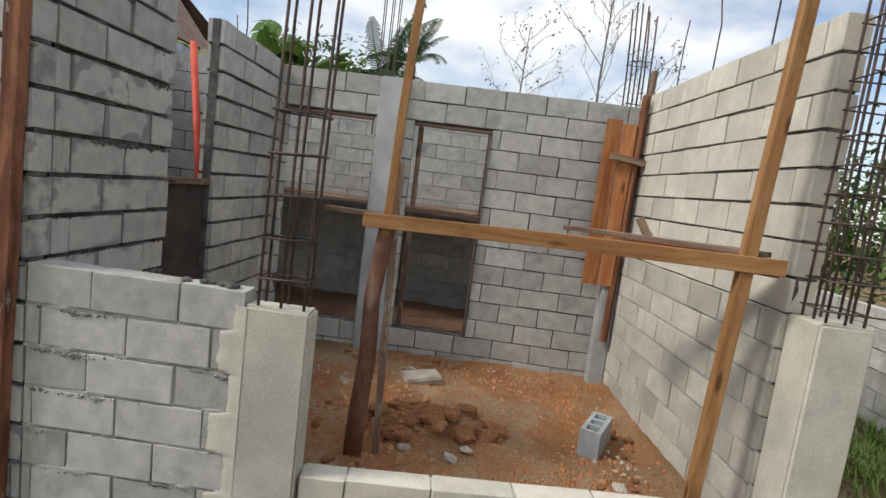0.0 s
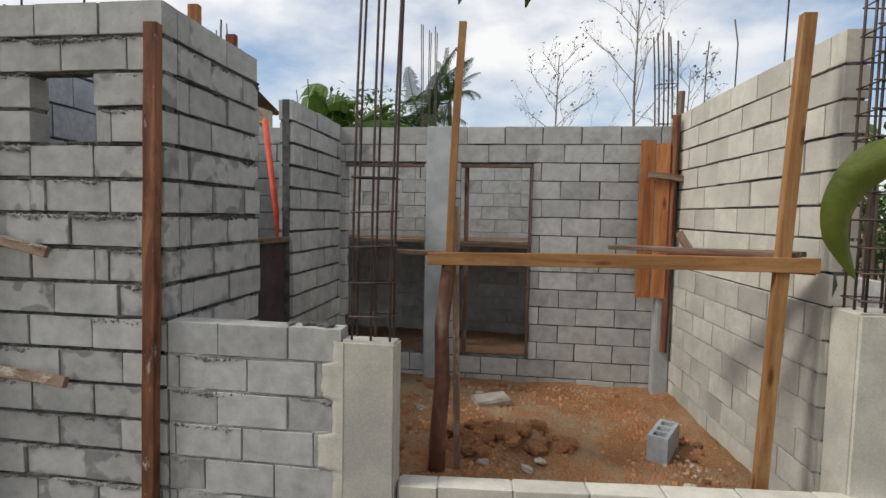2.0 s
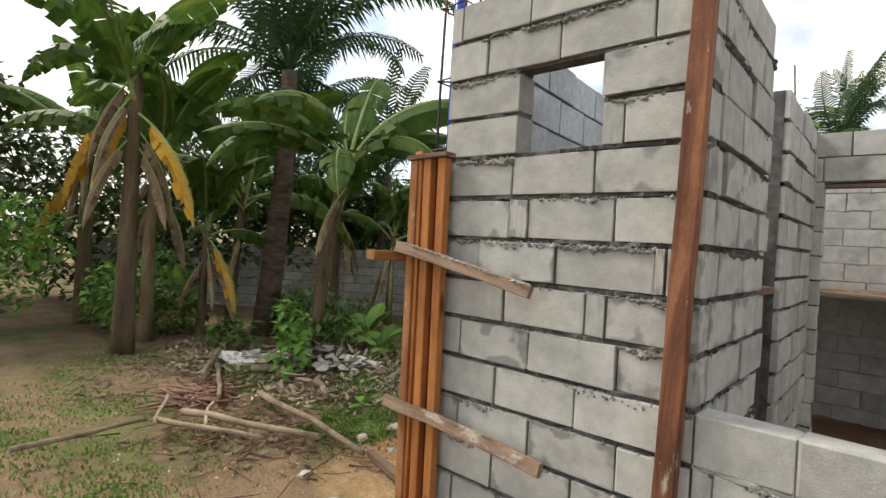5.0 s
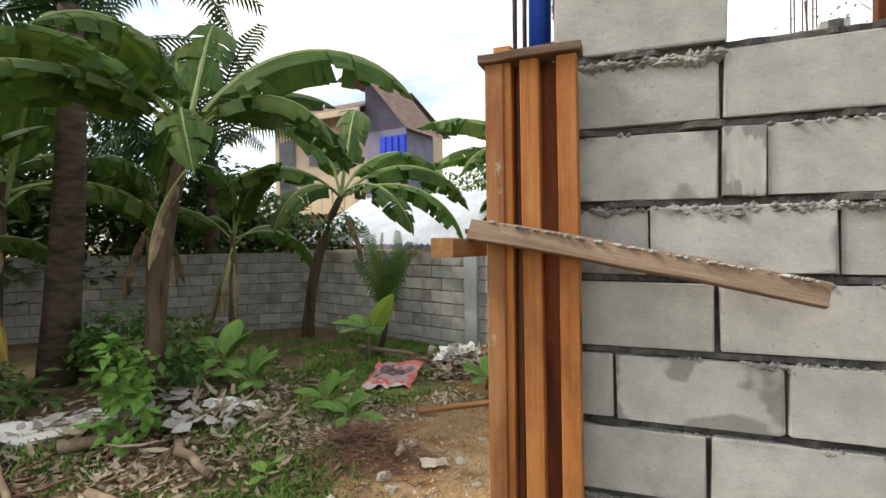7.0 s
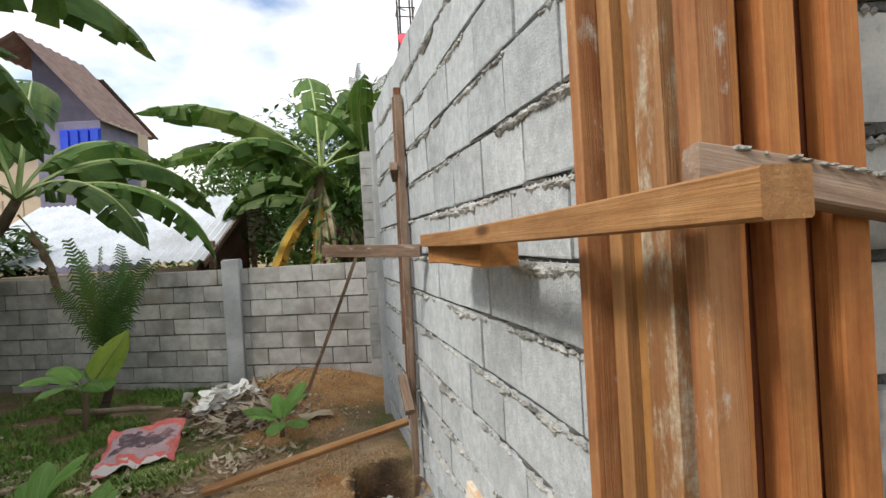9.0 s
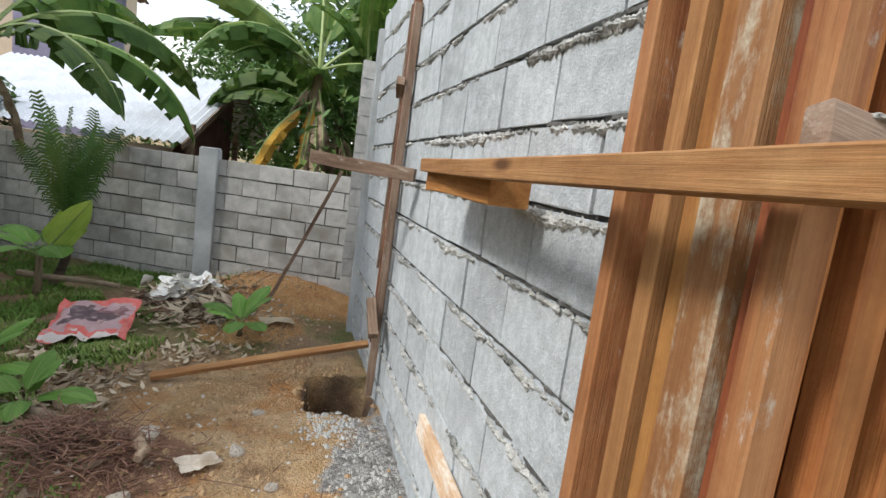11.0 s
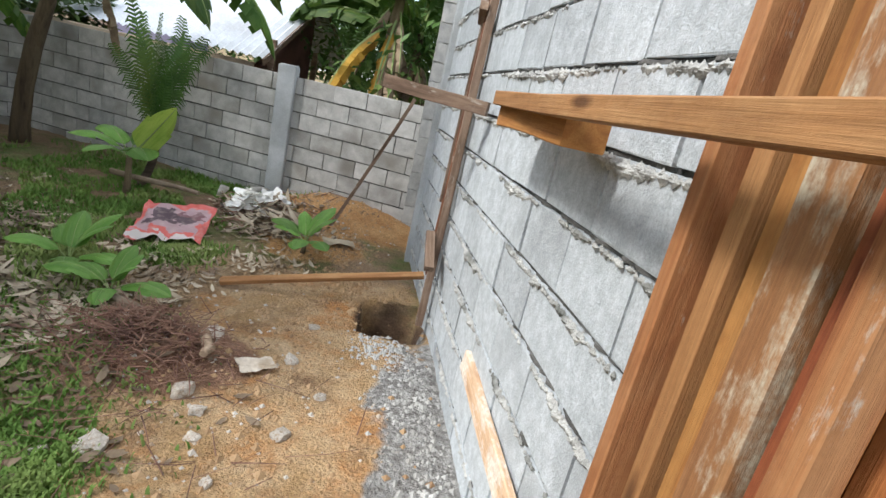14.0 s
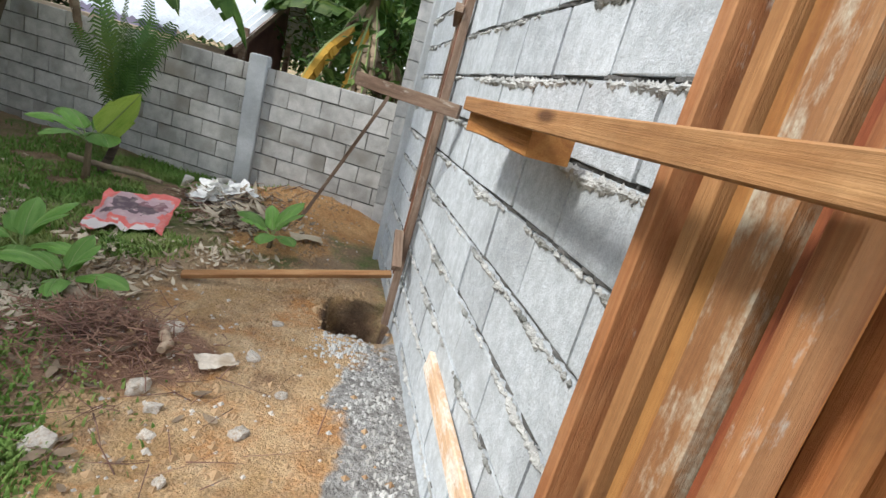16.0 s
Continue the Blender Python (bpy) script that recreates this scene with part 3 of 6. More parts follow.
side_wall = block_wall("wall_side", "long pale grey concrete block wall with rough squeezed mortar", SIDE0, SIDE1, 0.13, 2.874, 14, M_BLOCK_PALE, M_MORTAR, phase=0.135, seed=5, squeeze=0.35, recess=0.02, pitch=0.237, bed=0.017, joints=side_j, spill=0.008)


def mortar_lumps(root, length, zs, material, seed, face_y=0.0, holes=(), big=1.0):
    """Rough mortar squeezed out below each bed joint and hardened in lumps."""
    rng = random.Random(seed)
    vs, fs = [], []
    for z in zs:
        s = 0.02
        while s < length:
            w = noise.noise((s * 2.3, z * 5, seed)) + 0.5 * noise.noise((s * 11, z * 9, seed))
            at = s
            s += rng.uniform(0.007, 0.016)
            if w < -0.18 or any(a - 0.02 < at < b + 0.02 and z0 - 0.01 < z < z1 + 0.03 for a, b, z0, z1 in holes):
                continue
            for k in range(1 + (w > 0.05) + (w > 0.3)):
                r = big * rng.uniform(0.005, 0.012) * (0.75 + max(0, w))
                c = Vector((s + rng.uniform(-0.01, 0.01), face_y - rng.uniform(-0.004, 0.006), z - 0.006 - r * 0.6 - rng.random() * 0.026 * max(0.15, w + 0.3)))
                b = len(vs)
                for dx, dy, dz in ((1, 0, 0), (0, 0, 1), (-1, 0, 0), (0, 0, -1), (0, -1, 0), (0, 1, 0)):
                    q = r * rng.uniform(0.6, 1.3)
                    vs.append((c.x + dx * q * 1.3, c.y + dy * q * 0.8, c.z + dz * q))
                for i in range(4):
                    fs.append((b + i, b + (i + 1) % 4, b + 4))
                    fs.append((b + (i + 1) % 4, b + i, b + 5))
    o = new("mortar_bed", raw_mesh("mortar_bed", vs, fs, material))
    o.parent = root
    return o


mortar_lumps(side_wall, 4.17, [2.874 - 0.237 * c for c in range(1, 13)], M_MORTAR_WHITE, 3, big=1.45)
block_wall("wall_return", "short return wall of grey concrete blocks", (2.53, 0.132), (2.53, 1.1), 0.13, ZTOP, 15, M_BLOCK_STAIN, M_MORTAR, phase=0.12, seed=6, squeeze=0.2, recess=0.032, bed=0.026, loose=0.012)
block_wall("wall_partition", "inner partition wall of grey concrete blocks", (2.5, 1.78), (2.5, 3.1), 0.13, 2.70, 15, M_BLOCK, M_MORTAR, phase=0.2, seed=7, squeeze=0.2, recess=0.032, bed=0.026, loose=0.012)
block_wall("wall_back", "grey concrete block wall with a doorway and a wide opening", (0.98, 3.1), (6.12, 3.1), 0.13, 2.67, 15, M_BLOCK, M_MORTAR,
           holes=[(1.58, 2.50, 0.05, 2.25), (2.90, 3.69, 0.09, 2.25)], phase=0.11, seed=8, squeeze=0.45)
block_wall("wall_right", "tall concrete block wall with sunlight put into its pale colour", (6.145, 3.3), (6.29, 0.56), 0.14, 2.78, 15, M_BLOCK_WARM, M_MORTAR, phase=0.15, seed=9, squeeze=0.3, recess=0.02, bed=0.016)
block_wall("wall_right_low", "lower course of the tall wall with shade put into its grey colour", (6.125, 3.09), (6.265, 0.56), 0.05, 1.20, 8, M_BLOCK_WARM_SHADE, M_MORTAR_PALE, phase=0.3, seed=19, squeeze=0.5)
block_wall("wall_rear", "rear room wall of grey concrete blocks", (0.7, 5.3), (6.3, 5.3), 0.13, 2.62, 15, M_BLOCK, M_MORTAR_PALE, phase=0.0, seed=10, squeeze=0.4)
block_wall("wall_sill", "low concrete block sill across the entrance", (3.88, 0.0), (6.5, 0.22), 0.13, 0.215, 2, M_BLOCK_WARM, M_MORTAR_PALE, phase=0.22, seed=11, squeeze=0.6)
block_wall("fence_wall", "old weathered concrete block boundary wall", (-4.7, 7.2), (1.2, 5.25), 0.12, 1.36, 9, M_BLOCK_OLD, M_MORTAR_FENCE, phase=0.1, seed=12, squeeze=0.35, recess=0.016, bed=0.016, loose=0.008)
block_wall("fence_wall_left", "old shaded concrete block boundary wall", (-11.5, 1.5), (-4.7, 7.2), 0.12, 1.36, 9, M_BLOCK_OLD, M_MORTAR_FENCE, phase=0.1, seed=13, squeeze=0.35, recess=0.016, bed=0.016, loose=0.008)
mortar_lumps(bpy.data.objects["wall_front"], 1.26, [ZTOP - PITCH * c for c in range(1, 15)], M_MORTAR_OLD, 4, 0.004, [(0.44, 0.85, 2.055, 2.055 + 2 * PITCH)], 1.1)
mortar_lumps(bpy.data.objects["wall_front_low"], 1.02, [1.065 - PITCH * c for c in range(1, 6)], M_MORTAR_OLD, 5, 0.004, (), 0.85)
mortar_lumps(bpy.data.objects["wall_return"], 0.95, [ZTOP - PITCH * c for c in range(1, 14)], M_MORTAR, 6, 0.008)

# ---- columns, rebar, posts and formwork ----


def column(name, label, x0, x1, y0, y1, z0, z1, material):
    bm = box_bm(x0, x1, y0, y1, z0, z1, 0.012, 0.004, 2)
    return tagged(part(name, bm, material), label, "column", kind="structure")


column("column_left", "short cast concrete column with a ragged pale top", 3.562, 3.868, -0.02, 0.112, -0.5, 1.0, M_CEMENT)
def smear(parent, x0, x1, y, z0, z1, seed):
    """Cement slopped over the neighbouring blocks, with an uneven edge towards x0."""
    rows = 90
    vs, fs = [], []
    for i in range(rows + 1):
        z = z0 + (z1 - z0) * i / rows
        step = (1.065 - z) / PITCH
        tooth = 0.3 + 0.4 * (int(step) % 2) + 0.25 * noise.noise((int(step) * 1.7, seed, 0))
        w = (x1 - x0) * (max(0.12, tooth) + 0.05 * noise.noise((z * 17, seed, 2)) + 0.04 * noise.noise((z * 45, seed, 5)))
        for f, d in ((0, -0.005), (0.06, 0.002), (0.5, 0.006), (1, 0.015)):
            vs.append((x1 - w * (1 - f), y - d, z))
    for i in range(rows):
        for k in range(3):
            q = 4 * i + k
            fs.append((q, q + 1, q + 5, q + 4))
    o = new("cement_smear", raw_mesh("cement_smear", vs, fs, M_CEMENT, True))
    o.parent = parent
    return o


smear(bpy.data.objects["column_left"], 3.38, 3.58, -0.006, -0.2, 0.995, 4)
column("column_right", "short pale cast concrete column ending the tall wall", 6.30, 6.58, 0.30, 0.555, -0.5, 1.21, M_CEMENT)
column("column_back", "pale grey plastered pillar in the back wall", 3.50, 3.79, 3.06, 3.26, -0.4, 2.665, M_CEMENT_GREY)
column("column_back_corner", "grey concrete corner column below orange formwork", 5.98, 6.13, 2.93, 3.095, -0.4, 0.95, M_CEMENT_GREY)
column("fence_post", "pale grey concrete post of the boundary wall", -1.0, -0.8, 5.83, 6.03, -0.4, 1.47, M_CEMENT_GREY)
column("wall_end_column", "grey concrete column closing the long wall", 0.80, 0.98, 4.42, 4.6, -0.4, 2.75, M_CEMENT_GREY)


def bar(parent, pts, r=0.007, name="bar", material=None):
    return part(name, rod_bm(pts, r, 5), material or M_STEEL, parent)


def rebar_cage(label, x0, x1, y0, y1, z0, z1, nx, ny, ties, lean=(0, 0), r=0.0075, hooks=False):
    t = thing("rebar_cage", label, "rebar", ((x0 + x1) / 2, (y0 + y1) / 2, z0))
    w, d = (x1 - x0) / 2, (y1 - y0) / 2

    def sway(z):
        f = z / max(0.1, z1 - z0)
        return lean[0] * f * f, lean[1] * f * f
    spots = [(-w + 2 * w * i / (nx - 1), s * d) for i in range(nx) for s in (-1, 1)] + [(s * w, -d + 2 * d * j / (ny - 1)) for j in range(1, ny - 1) for s in (-1, 1)]
    for px, py in spots:
        jx, jy, top = random.uniform(-0.02, 0.02), random.uniform(-0.02, 0.02), z1 - z0 - random.uniform(0, 0.25)
        bar(t, [(px + sway(z)[0] + jx * (z / top) ** 2, py + sway(z)[1] + jy * (z / top) ** 2, z) for z in (-0.15, top * 0.25, top * 0.5, top * 0.75, top)], r)
    for z in ties:
        h, e = z - z0 + random.uniform(-0.008, 0.008), 0.012
        sx, sy = sway(h)
        tilt = random.uniform(-0.012, 0.012)
        ring = [(-w - e, -d - e, h), (w + e, -d - e, h + tilt), (w + e, d + e, h + tilt), (-w - e, d + e, h), (-w - e, -d - e, h), (-w + 0.05, -d + 0.04, h)]
        bar(t, [(a + sx, b + sy, c) for a, b, c in ring], 0.005, "tie")
        if hooks:
            bar(t, [(-w - 0.05, -d - e - 0.01, h), (w + 0.09, -d - e - 0.01, h + tilt)], 0.005, "tie")
    return t


rebar_cage("tall rusty rebar cage rising from the low concrete column", 3.62, 3.83, 0.0, 0.095, 1.0, 3.75, 3, 2, [1.13, 1.32, 1.51, 1.70, 1.89], (0.07, 0.05))
rebar_cage("rusty rebar cage with dense ties above the concrete column", 6.35, 6.54, 0.34, 0.52, 1.21, 3.3, 3, 3, [1.27 + 0.145 * i for i in range(13)], (0.02, 0), hooks=True)
rebar_cage("rebar standing above the corner formwork", 1.14, 1.28, 0.06, 0.2, 2.0, 3.7, 2, 2, [2.12, 2.5, 2.9], (0.02, 0.02))
rebar_cage("dark rebar rising behind the back corner of the room", 5.98, 6.16, 3.14, 3.3, 2.4, 3.75, 3, 2, [2.7, 3.1], (-0.06, 0), r=0.009)
rebar_cage("thin rebar rising over the rear room", 3.05, 3.25, 5.2, 5.35, 2.4, 4.6, 3, 2, [2.9], (0, 0), r=0.008)
rebar_cage("rebar rising from the middle of the long wall", 1.02, 1.12, 3.0, 3.12, 2.5, 3.9, 2, 2, [2.95, 3.2], (0, 0), r=0.007)

stray = [(2.0, 0.06, 3.05), (1.6, 0.06, 3.2), (6.27, 1.2, 3.5), (6.27, 2.0, 3.35), (6.27, 2.7, 3.4), (2.42, 0.75, 3.0), (1.95, 3.16, 3.1), (2.43, 2.3, 3.0)]
for sx, sy, sz in stray:
    tagged(part("rebar", rod_bm([(sx, sy, 2.5), (sx + 0.01, sy, sz - 0.2), (sx + random.uniform(-0.03, 0.03), sy, sz)], 0.006, 5), M_STEEL), "single thin rebar standing in the block wall", "rebar", "rebars in the walls")

M_BLUE = noise_mat("blue_plastic_pipe", (0.01, 0.06, 0.42), (0.02, 0.09, 0.52), scale=5, bump=0.05, rough=0.35, rand=0.0)
tagged(part("conduit_pipe", rod_bm([(1.205, 0.11, 1.9), (1.21, 0.11, 2.6), (1.22, 0.115, 3.45)], 0.034, 12), M_BLUE), "bright blue plastic conduit pipe among the rebar", "pipe")
M_RIBBON = noise_mat("pink_red_ribbon", (0.7, 0.05, 0.09), (0.85, 0.12, 0.16), scale=8, bump=0.1, rand=0.0, rough=0.6)
bm = rod_bm([(1.03, 2.98, 3.0), (1.045, 2.96, 2.93), (1.03, 2.95, 2.86), (1.05, 2.94, 2.78)], 0.035, 7, 0.012)
tagged(part("ribbon", bm, M_RIBBON), "pink red plastic ribbon tied to the rebar", "ribbon")

# corner formwork: backing planks, battens and caps round the column
M_WOOD_WORN = wood_mat("worn_lumber", (0.22, 0.08, 0.03), (0.31, 0.13, 0.05), (0.38, 0.19, 0.082), lime=0.2, rand=0.1)
M_WOOD_LIME = wood_mat("lime_stained_lumber", (0.22, 0.1, 0.04), (0.3, 0.15, 0.064), (0.37, 0.21, 0.1), lime=0.62, damp=0.4, rand=0.08, pale=(0.44, 0.38, 0.28))
M_WOOD_DARK = wood_mat("dark_frame_lumber", (0.07, 0.042, 0.03), (0.12, 0.078, 0.056), (0.18, 0.115, 0.085), rand=0.1)
M_WOOD_FORM = wood_mat("bright_orange_lumber", (0.31, 0.1, 0.03), (0.41, 0.155, 0.045), (0.48, 0.205, 0.065), rand=0.12, damp=0.3)
form = thing("column_formwork", "orange lumber formwork boxed round the corner column", "formwork", (1.2, 0.14, -0.3))


def fboard(parent, name, p0, p1, w, t, face, material, **kw):
    o = parent.matrix_world.translation
    return board(name, Vector(p0) - o, Vector(p1) - o, w, t, face, material, parent, **kw)


bpy.context.view_layer.update()
# front planks lie behind the battens; their recess shade is in the dark red
for x, y, w, m in ((1.16, 0.002, 0.084, M_WOOD_RED), (1.245, -0.022, 0.125, M_WOOD_RED)):
    fboard(form, "plank", (x, y, -0.3), (x, y, 2.06), w, 0.022, (0, -1, 0), m)
for x, m in ((1.117, M_WOOD_WORN), (1.214, M_WOOD_FORM), (1.313, M_WOOD_FORM)):
    fboard(form, "batten", (x + 0.012, -0.058, -0.3), (x - 0.004, -0.058, 2.055), 0.052, 0.046, (0, -1, 0), m)
fboard(form, "cap", (1.075, -0.055, 2.068), (1.345, -0.055, 2.072), 0.075, 0.024, (0, 0, 1), M_WOOD_OLD)
side_x = 1.172
# side planks: the shadow between battens is painted by the darker wood tones
for y, w, m in ((0.265, 0.1, M_WOOD_RED), (0.18, 0.085, M_WOOD_STAIN_SHADE), (0.115, 0.09, M_WOOD), (0.02, 0.095, M_WOOD_STAIN_SHADE)):
    fboard(form, "plank", (side_x, y, -0.3), (side_x, y, 2.10), w, 0.02, (-1, 0, 0), m)
for y, w, t, m in ((0.30, 0.04, 0.07, M_WOOD_WORN), (0.215, 0.045, 0.045, M_WOOD_BEAM), (0.152, 0.05, 0.03, M_WOOD), (0.08, 0.08, 0.05, M_WOOD_LIME), (-0.045, 0.05, 0.05, M_WOOD_FORM)):
    fboard(form, "batten", (side_x - 0.012 - t / 2, y, -0.3), (side_x - 0.012 - t / 2, y, 2.10), w, t, (-1, 0, 0), m)
fboard(form, "cap", (1.13, 0.32, 2.112), (1.13, 0.13, 2.112), 0.07, 0.024, (0, 0, 1), M_WOOD_OLD)

# braces nailed across the formwork
board("brace_board", (1.055, -0.112, 1.597), (1.88, -0.10, 1.432), 0.058, 0.032, (0, -1, 0.25), M_WOOD_OLD, None, "weathered grey board nailed aslant across the formwork", "board", warp=0.008)
board("brace_board", (1.02, -0.115, 0.765), (1.98, -0.10, 0.70), 0.06, 0.035, (0, -1, 0.3), M_WOOD_OLD, None, "rough weathered board across the lower formwork", "board", warp=0.01)
board("brace_beam", (1.03, -0.28, 1.55), (0.925, 1.46, 1.535), 0.05, 0.058, (-1, 0, 0.0), M_WOOD_BEAM, None, "long orange lumber beam along the wall at chest height", "beam")
board("spacer_block", (0.985, 1.46, 1.485), (1.05, 0.79, 1.485), 0.088, 0.12, (-1, 0, 0), M_WOOD, None, "sawn timber block wedged between beam and wall", "block")
for dz, y0, y1 in ((0.02, -0.3, 0.25), (0.35, -0.35, 0.2)):
    board("stake", (0.72 + dz, y0 + 0.05, -0.12), (1.08, y1 - 0.15, -0.02 + dz * 0.3), 0.07, 0.05, (0, 0, 1), M_WOOD_OLD, None, "short weathered lumber stub beside the pit", "board")

rng = random.Random(12)
bm = bmesh.new()
for i in range(190):
    f = rng.random() ** 0.8
    p = Vector((1.055, -0.118, 1.628)).lerp(Vector((1.88, -0.106, 1.463)), 0.05 + 0.93 * f) + Vector((0, rng.uniform(-0.012, 0.03), 0.0))
    m = Matrix.Translation(p) @ Matrix.Rotation(rng.uniform(0, 3), 4, 'Z') @ Matrix.Diagonal((rng.uniform(0.004, 0.016), rng.uniform(0.003, 0.009), rng.uniform(0.002, 0.005), 1))
    bmesh.ops.create_icosphere(bm, subdivisions=1, radius=1, matrix=m)
tagged(part("cement_crumbs", bm, M_MORTAR_PALE), "dried grey cement crumbs on the slanting board", "rubble", kind="stuff")

# timber posts and boards on the long wall
for y, z0, z1, w, m in ((2.86, -0.05, 2.55, 0.05, M_WOOD_OLD), (2.955, 0.3, 2.62, 0.05, M_WOOD_STAIN_SHADE), (3.1, 0.8, 2.6, 0.05, M_WOOD_OLD)):
    board("wall_batten", (0.935, y, z0), (0.965, y, z1), w, 0.05, (-1, 0, 0), m, None, "weathered upright batten fixed to the long wall", "batten")
board("outrigger", (1.0, 2.35, 1.485), (0.42, 2.62, 1.515), 0.075, 0.045, (0, -1, 0), M_WOOD_OLD, None, "brown stick jutting out from the long wall", "board")
board("cleat", (0.90, 2.82, 2.06), (0.94, 3.2, 2.02), 0.05, 0.05, (-1, 0, 0), M_WOOD_OLD, None, "short weathered cleat nailed to a batten", "board")
board("cleat", (0.88, 2.86, 0.62), (0.90, 2.62, 0.45), 0.05, 0.06, (-1, 0, 0), M_WOOD_OLD, None, "short pale lumber stub on the wall batten", "board")
board("wall_board", (1.085, 1.70, 0.345), (1.175, 0.34, 0.32), 0.1, 0.03, (-1, 0, 0.1), M_WOOD_PALE, None, "pale worn board fixed low along the long wall", "board")
board("shaft_stick", (-0.05, 4.75, -0.1), (0.60, 4.75, 1.42), 0.036, 0.03, (0, -1, 0), M_WOOD_OLD, None, "thin stick leaning against the boundary wall", "board")

# posts and scaffold in the entrance room
tagged(part("corner_post", board_bm(2.95, 0.075, 0.06, 10, 0.008), M_WOOD_STAIN_SHADE), "dark red brown lumber post against the wall corner", "post").matrix_world = aim((2.435, -0.035, -0.25), (2.505, -0.035, 2.70), (0, -1, 0))
bm = rod_bm([(3.965, 0.94, -0.3), (3.98, 0.93, 0.1), (4.0, 0.92, 0.5), (3.99, 0.91, 0.9), (4.035, 0.9, 1.38)], 0.062, 10, 0.05)
for v in bm.verts:
    v.co += Vector((random.uniform(-0.007, 0.007), random.uniform(-0.007, 0.007), 0))
tagged(part("round_post", bm, M_WOOD_BARK), "crooked round timber post propping the scaffold board", "post")
board("upright_board", (4.035, 0.87, 1.3), (4.10, 0.88, 2.98), 0.05, 0.035, (0, -1, 0), M_WOOD_BEAM, None, "slim orange upright lumber standing on the scaffold", "board")
board("upright_board", (4.12, 0.95, -0.2), (4.07, 0.93, 1.75), 0.045, 0.03, (0, -1, 0), M_WOOD_OLD, None, "slim weathered upright beside the round post", "board")
board("square_post", (5.94, 0.5, -0.3), (6.055, 0.5, 2.83), 0.07, 0.06, (0, -1, 0), M_WOOD_BEAM, None, "orange square lumber post leaning slightly", "post")
board("scaffold_board", (3.90, 0.85, 1.385), (6.17, 0.44, 1.445), 0.085, 0.035, (0, -1, 0), M_WOOD_BEAM, None, "orange lumber board spanning two scaffold posts", "board")
board("scaffold_board", (5.25, 1.4, 1.47), (6.13, 0.55, 1.50), 0.17, 0.03, (0, 0, 1), M_WOOD_OLD, None, "weathered plank lying on the scaffold", "board")
board("scaffold_board", (5.4, 0.63, 1.44), (6.19, 0.53, 1.43), 0.09, 0.05, (0, -1, 0), M_WOOD_RED, None, "short dark red brown scaffold board", "board")
board("scaffold_board", (3.63, 1.0, 1.42), (4.15, 0.95, 1.41), 0.1, 0.03, (0, 0, 1), M_WOOD_OLD, None, "short weathered board on the round post", "board")

M_WOOD_FRESH = wood_mat("fresh_orange_plank", (0.27, 0.092, 0.035), (0.37, 0.14, 0.05), (0.45, 0.2, 0.075), rand=0.1, damp=0.3)
form2 = thing("column_formwork", "orange plank formwork on the back corner column", "formwork", (5.95, 2.95, 0.85))
bpy.context.view_layer.update()
fboard(form2, "plank", (5.84, 2.96, 0.86), (5.84, 2.96, 2.50), 0.15, 0.025, (0, -1, 0), M_WOOD_FRESH)
fboard(form2, "plank", (5.985, 2.93, 0.86), (5.985, 2.93, 2.46), 0.13, 0.04, (-0.3, -1, 0), M_WOOD_FRESH)
fboard(form2, "batten", (6.06, 2.90, 0.3), (6.09, 2.92, 2.75), 0.06, 0.05, (-1, -1, 0), M_WOOD_STAIN_SHADE)
fboard(form2, "batten", (6.10, 3.0, 0.9), (6.16, 3.02, 3.0), 0.05, 0.05, (-1, -1, 0), M_WOOD_OLD)
fboard(form2, "clamp", (5.83, 2.89, 2.14), (6.16, 2.87, 2.10), 0.06, 0.05, (0, -1, 0), M_WOOD_OLD)
board("wedge_board", (5.66, 1.02, 1.49), (5.60, 1.06, 1.6), 0.05, 0.03, (0, -1, 0), M_WOOD_OLD, None, "small offcut leaning on the scaffold plank", "board")

# frames of the openings in the back wall
for k, (x0, x1) in enumerate(((2.57, 3.47), (3.885, 4.665))):
    fr = thing("door_%d" % (k + 1), "rough dark wooden frame in the back wall opening", "door frame", ((x0 + x1) / 2, 3.1, 0.09), kind="structure")
    bpy.context.view_layer.update()
    fboard(fr, "head", (x0, 3.10, 2.235), (x1, 3.10, 2.235), 0.06, 0.03, (0, 0, 1), M_WOOD_DARK)
    if k:
        fboard(fr, "jamb", (x1 - 0.012, 3.10, 0.1), (x1 - 0.012, 3.10, 2.22), 0.05, 0.022, (-1, 0, 0), M_WOOD_DARK)
        fboard(fr, "jamb", (x0 + 0.06, 3.2, 0.1), (x0 + 0.06, 3.2, 2.22), 0.05, 0.03, (0, -1, 0), M_WOOD_OLD)
        fboard(fr, "rail", (x0, 3.12, 1.36), (x1, 3.12, 1.35), 0.05, 0.03, (0, -1, 0), M_WOOD_DARK)

# low plank platform over the rear room, dark underneath
deck = thing("scaffold_platform", "rough plank platform standing in the rear room", "platform", (3.6, 4.3, -0.1))
bpy.context.view_layer.update()
y = 4.35
while y < 5.25:
    fboard(deck, "plank", (1.2, y, 1.34 + random.uniform(-0.012, 0.012)), (6.1, y, 1.34 + random.uniform(-0.012, 0.012)), 0.2, 0.03, (0, 0, 1), M_WOOD_OLD, warp=0.015)
    y += 0.203
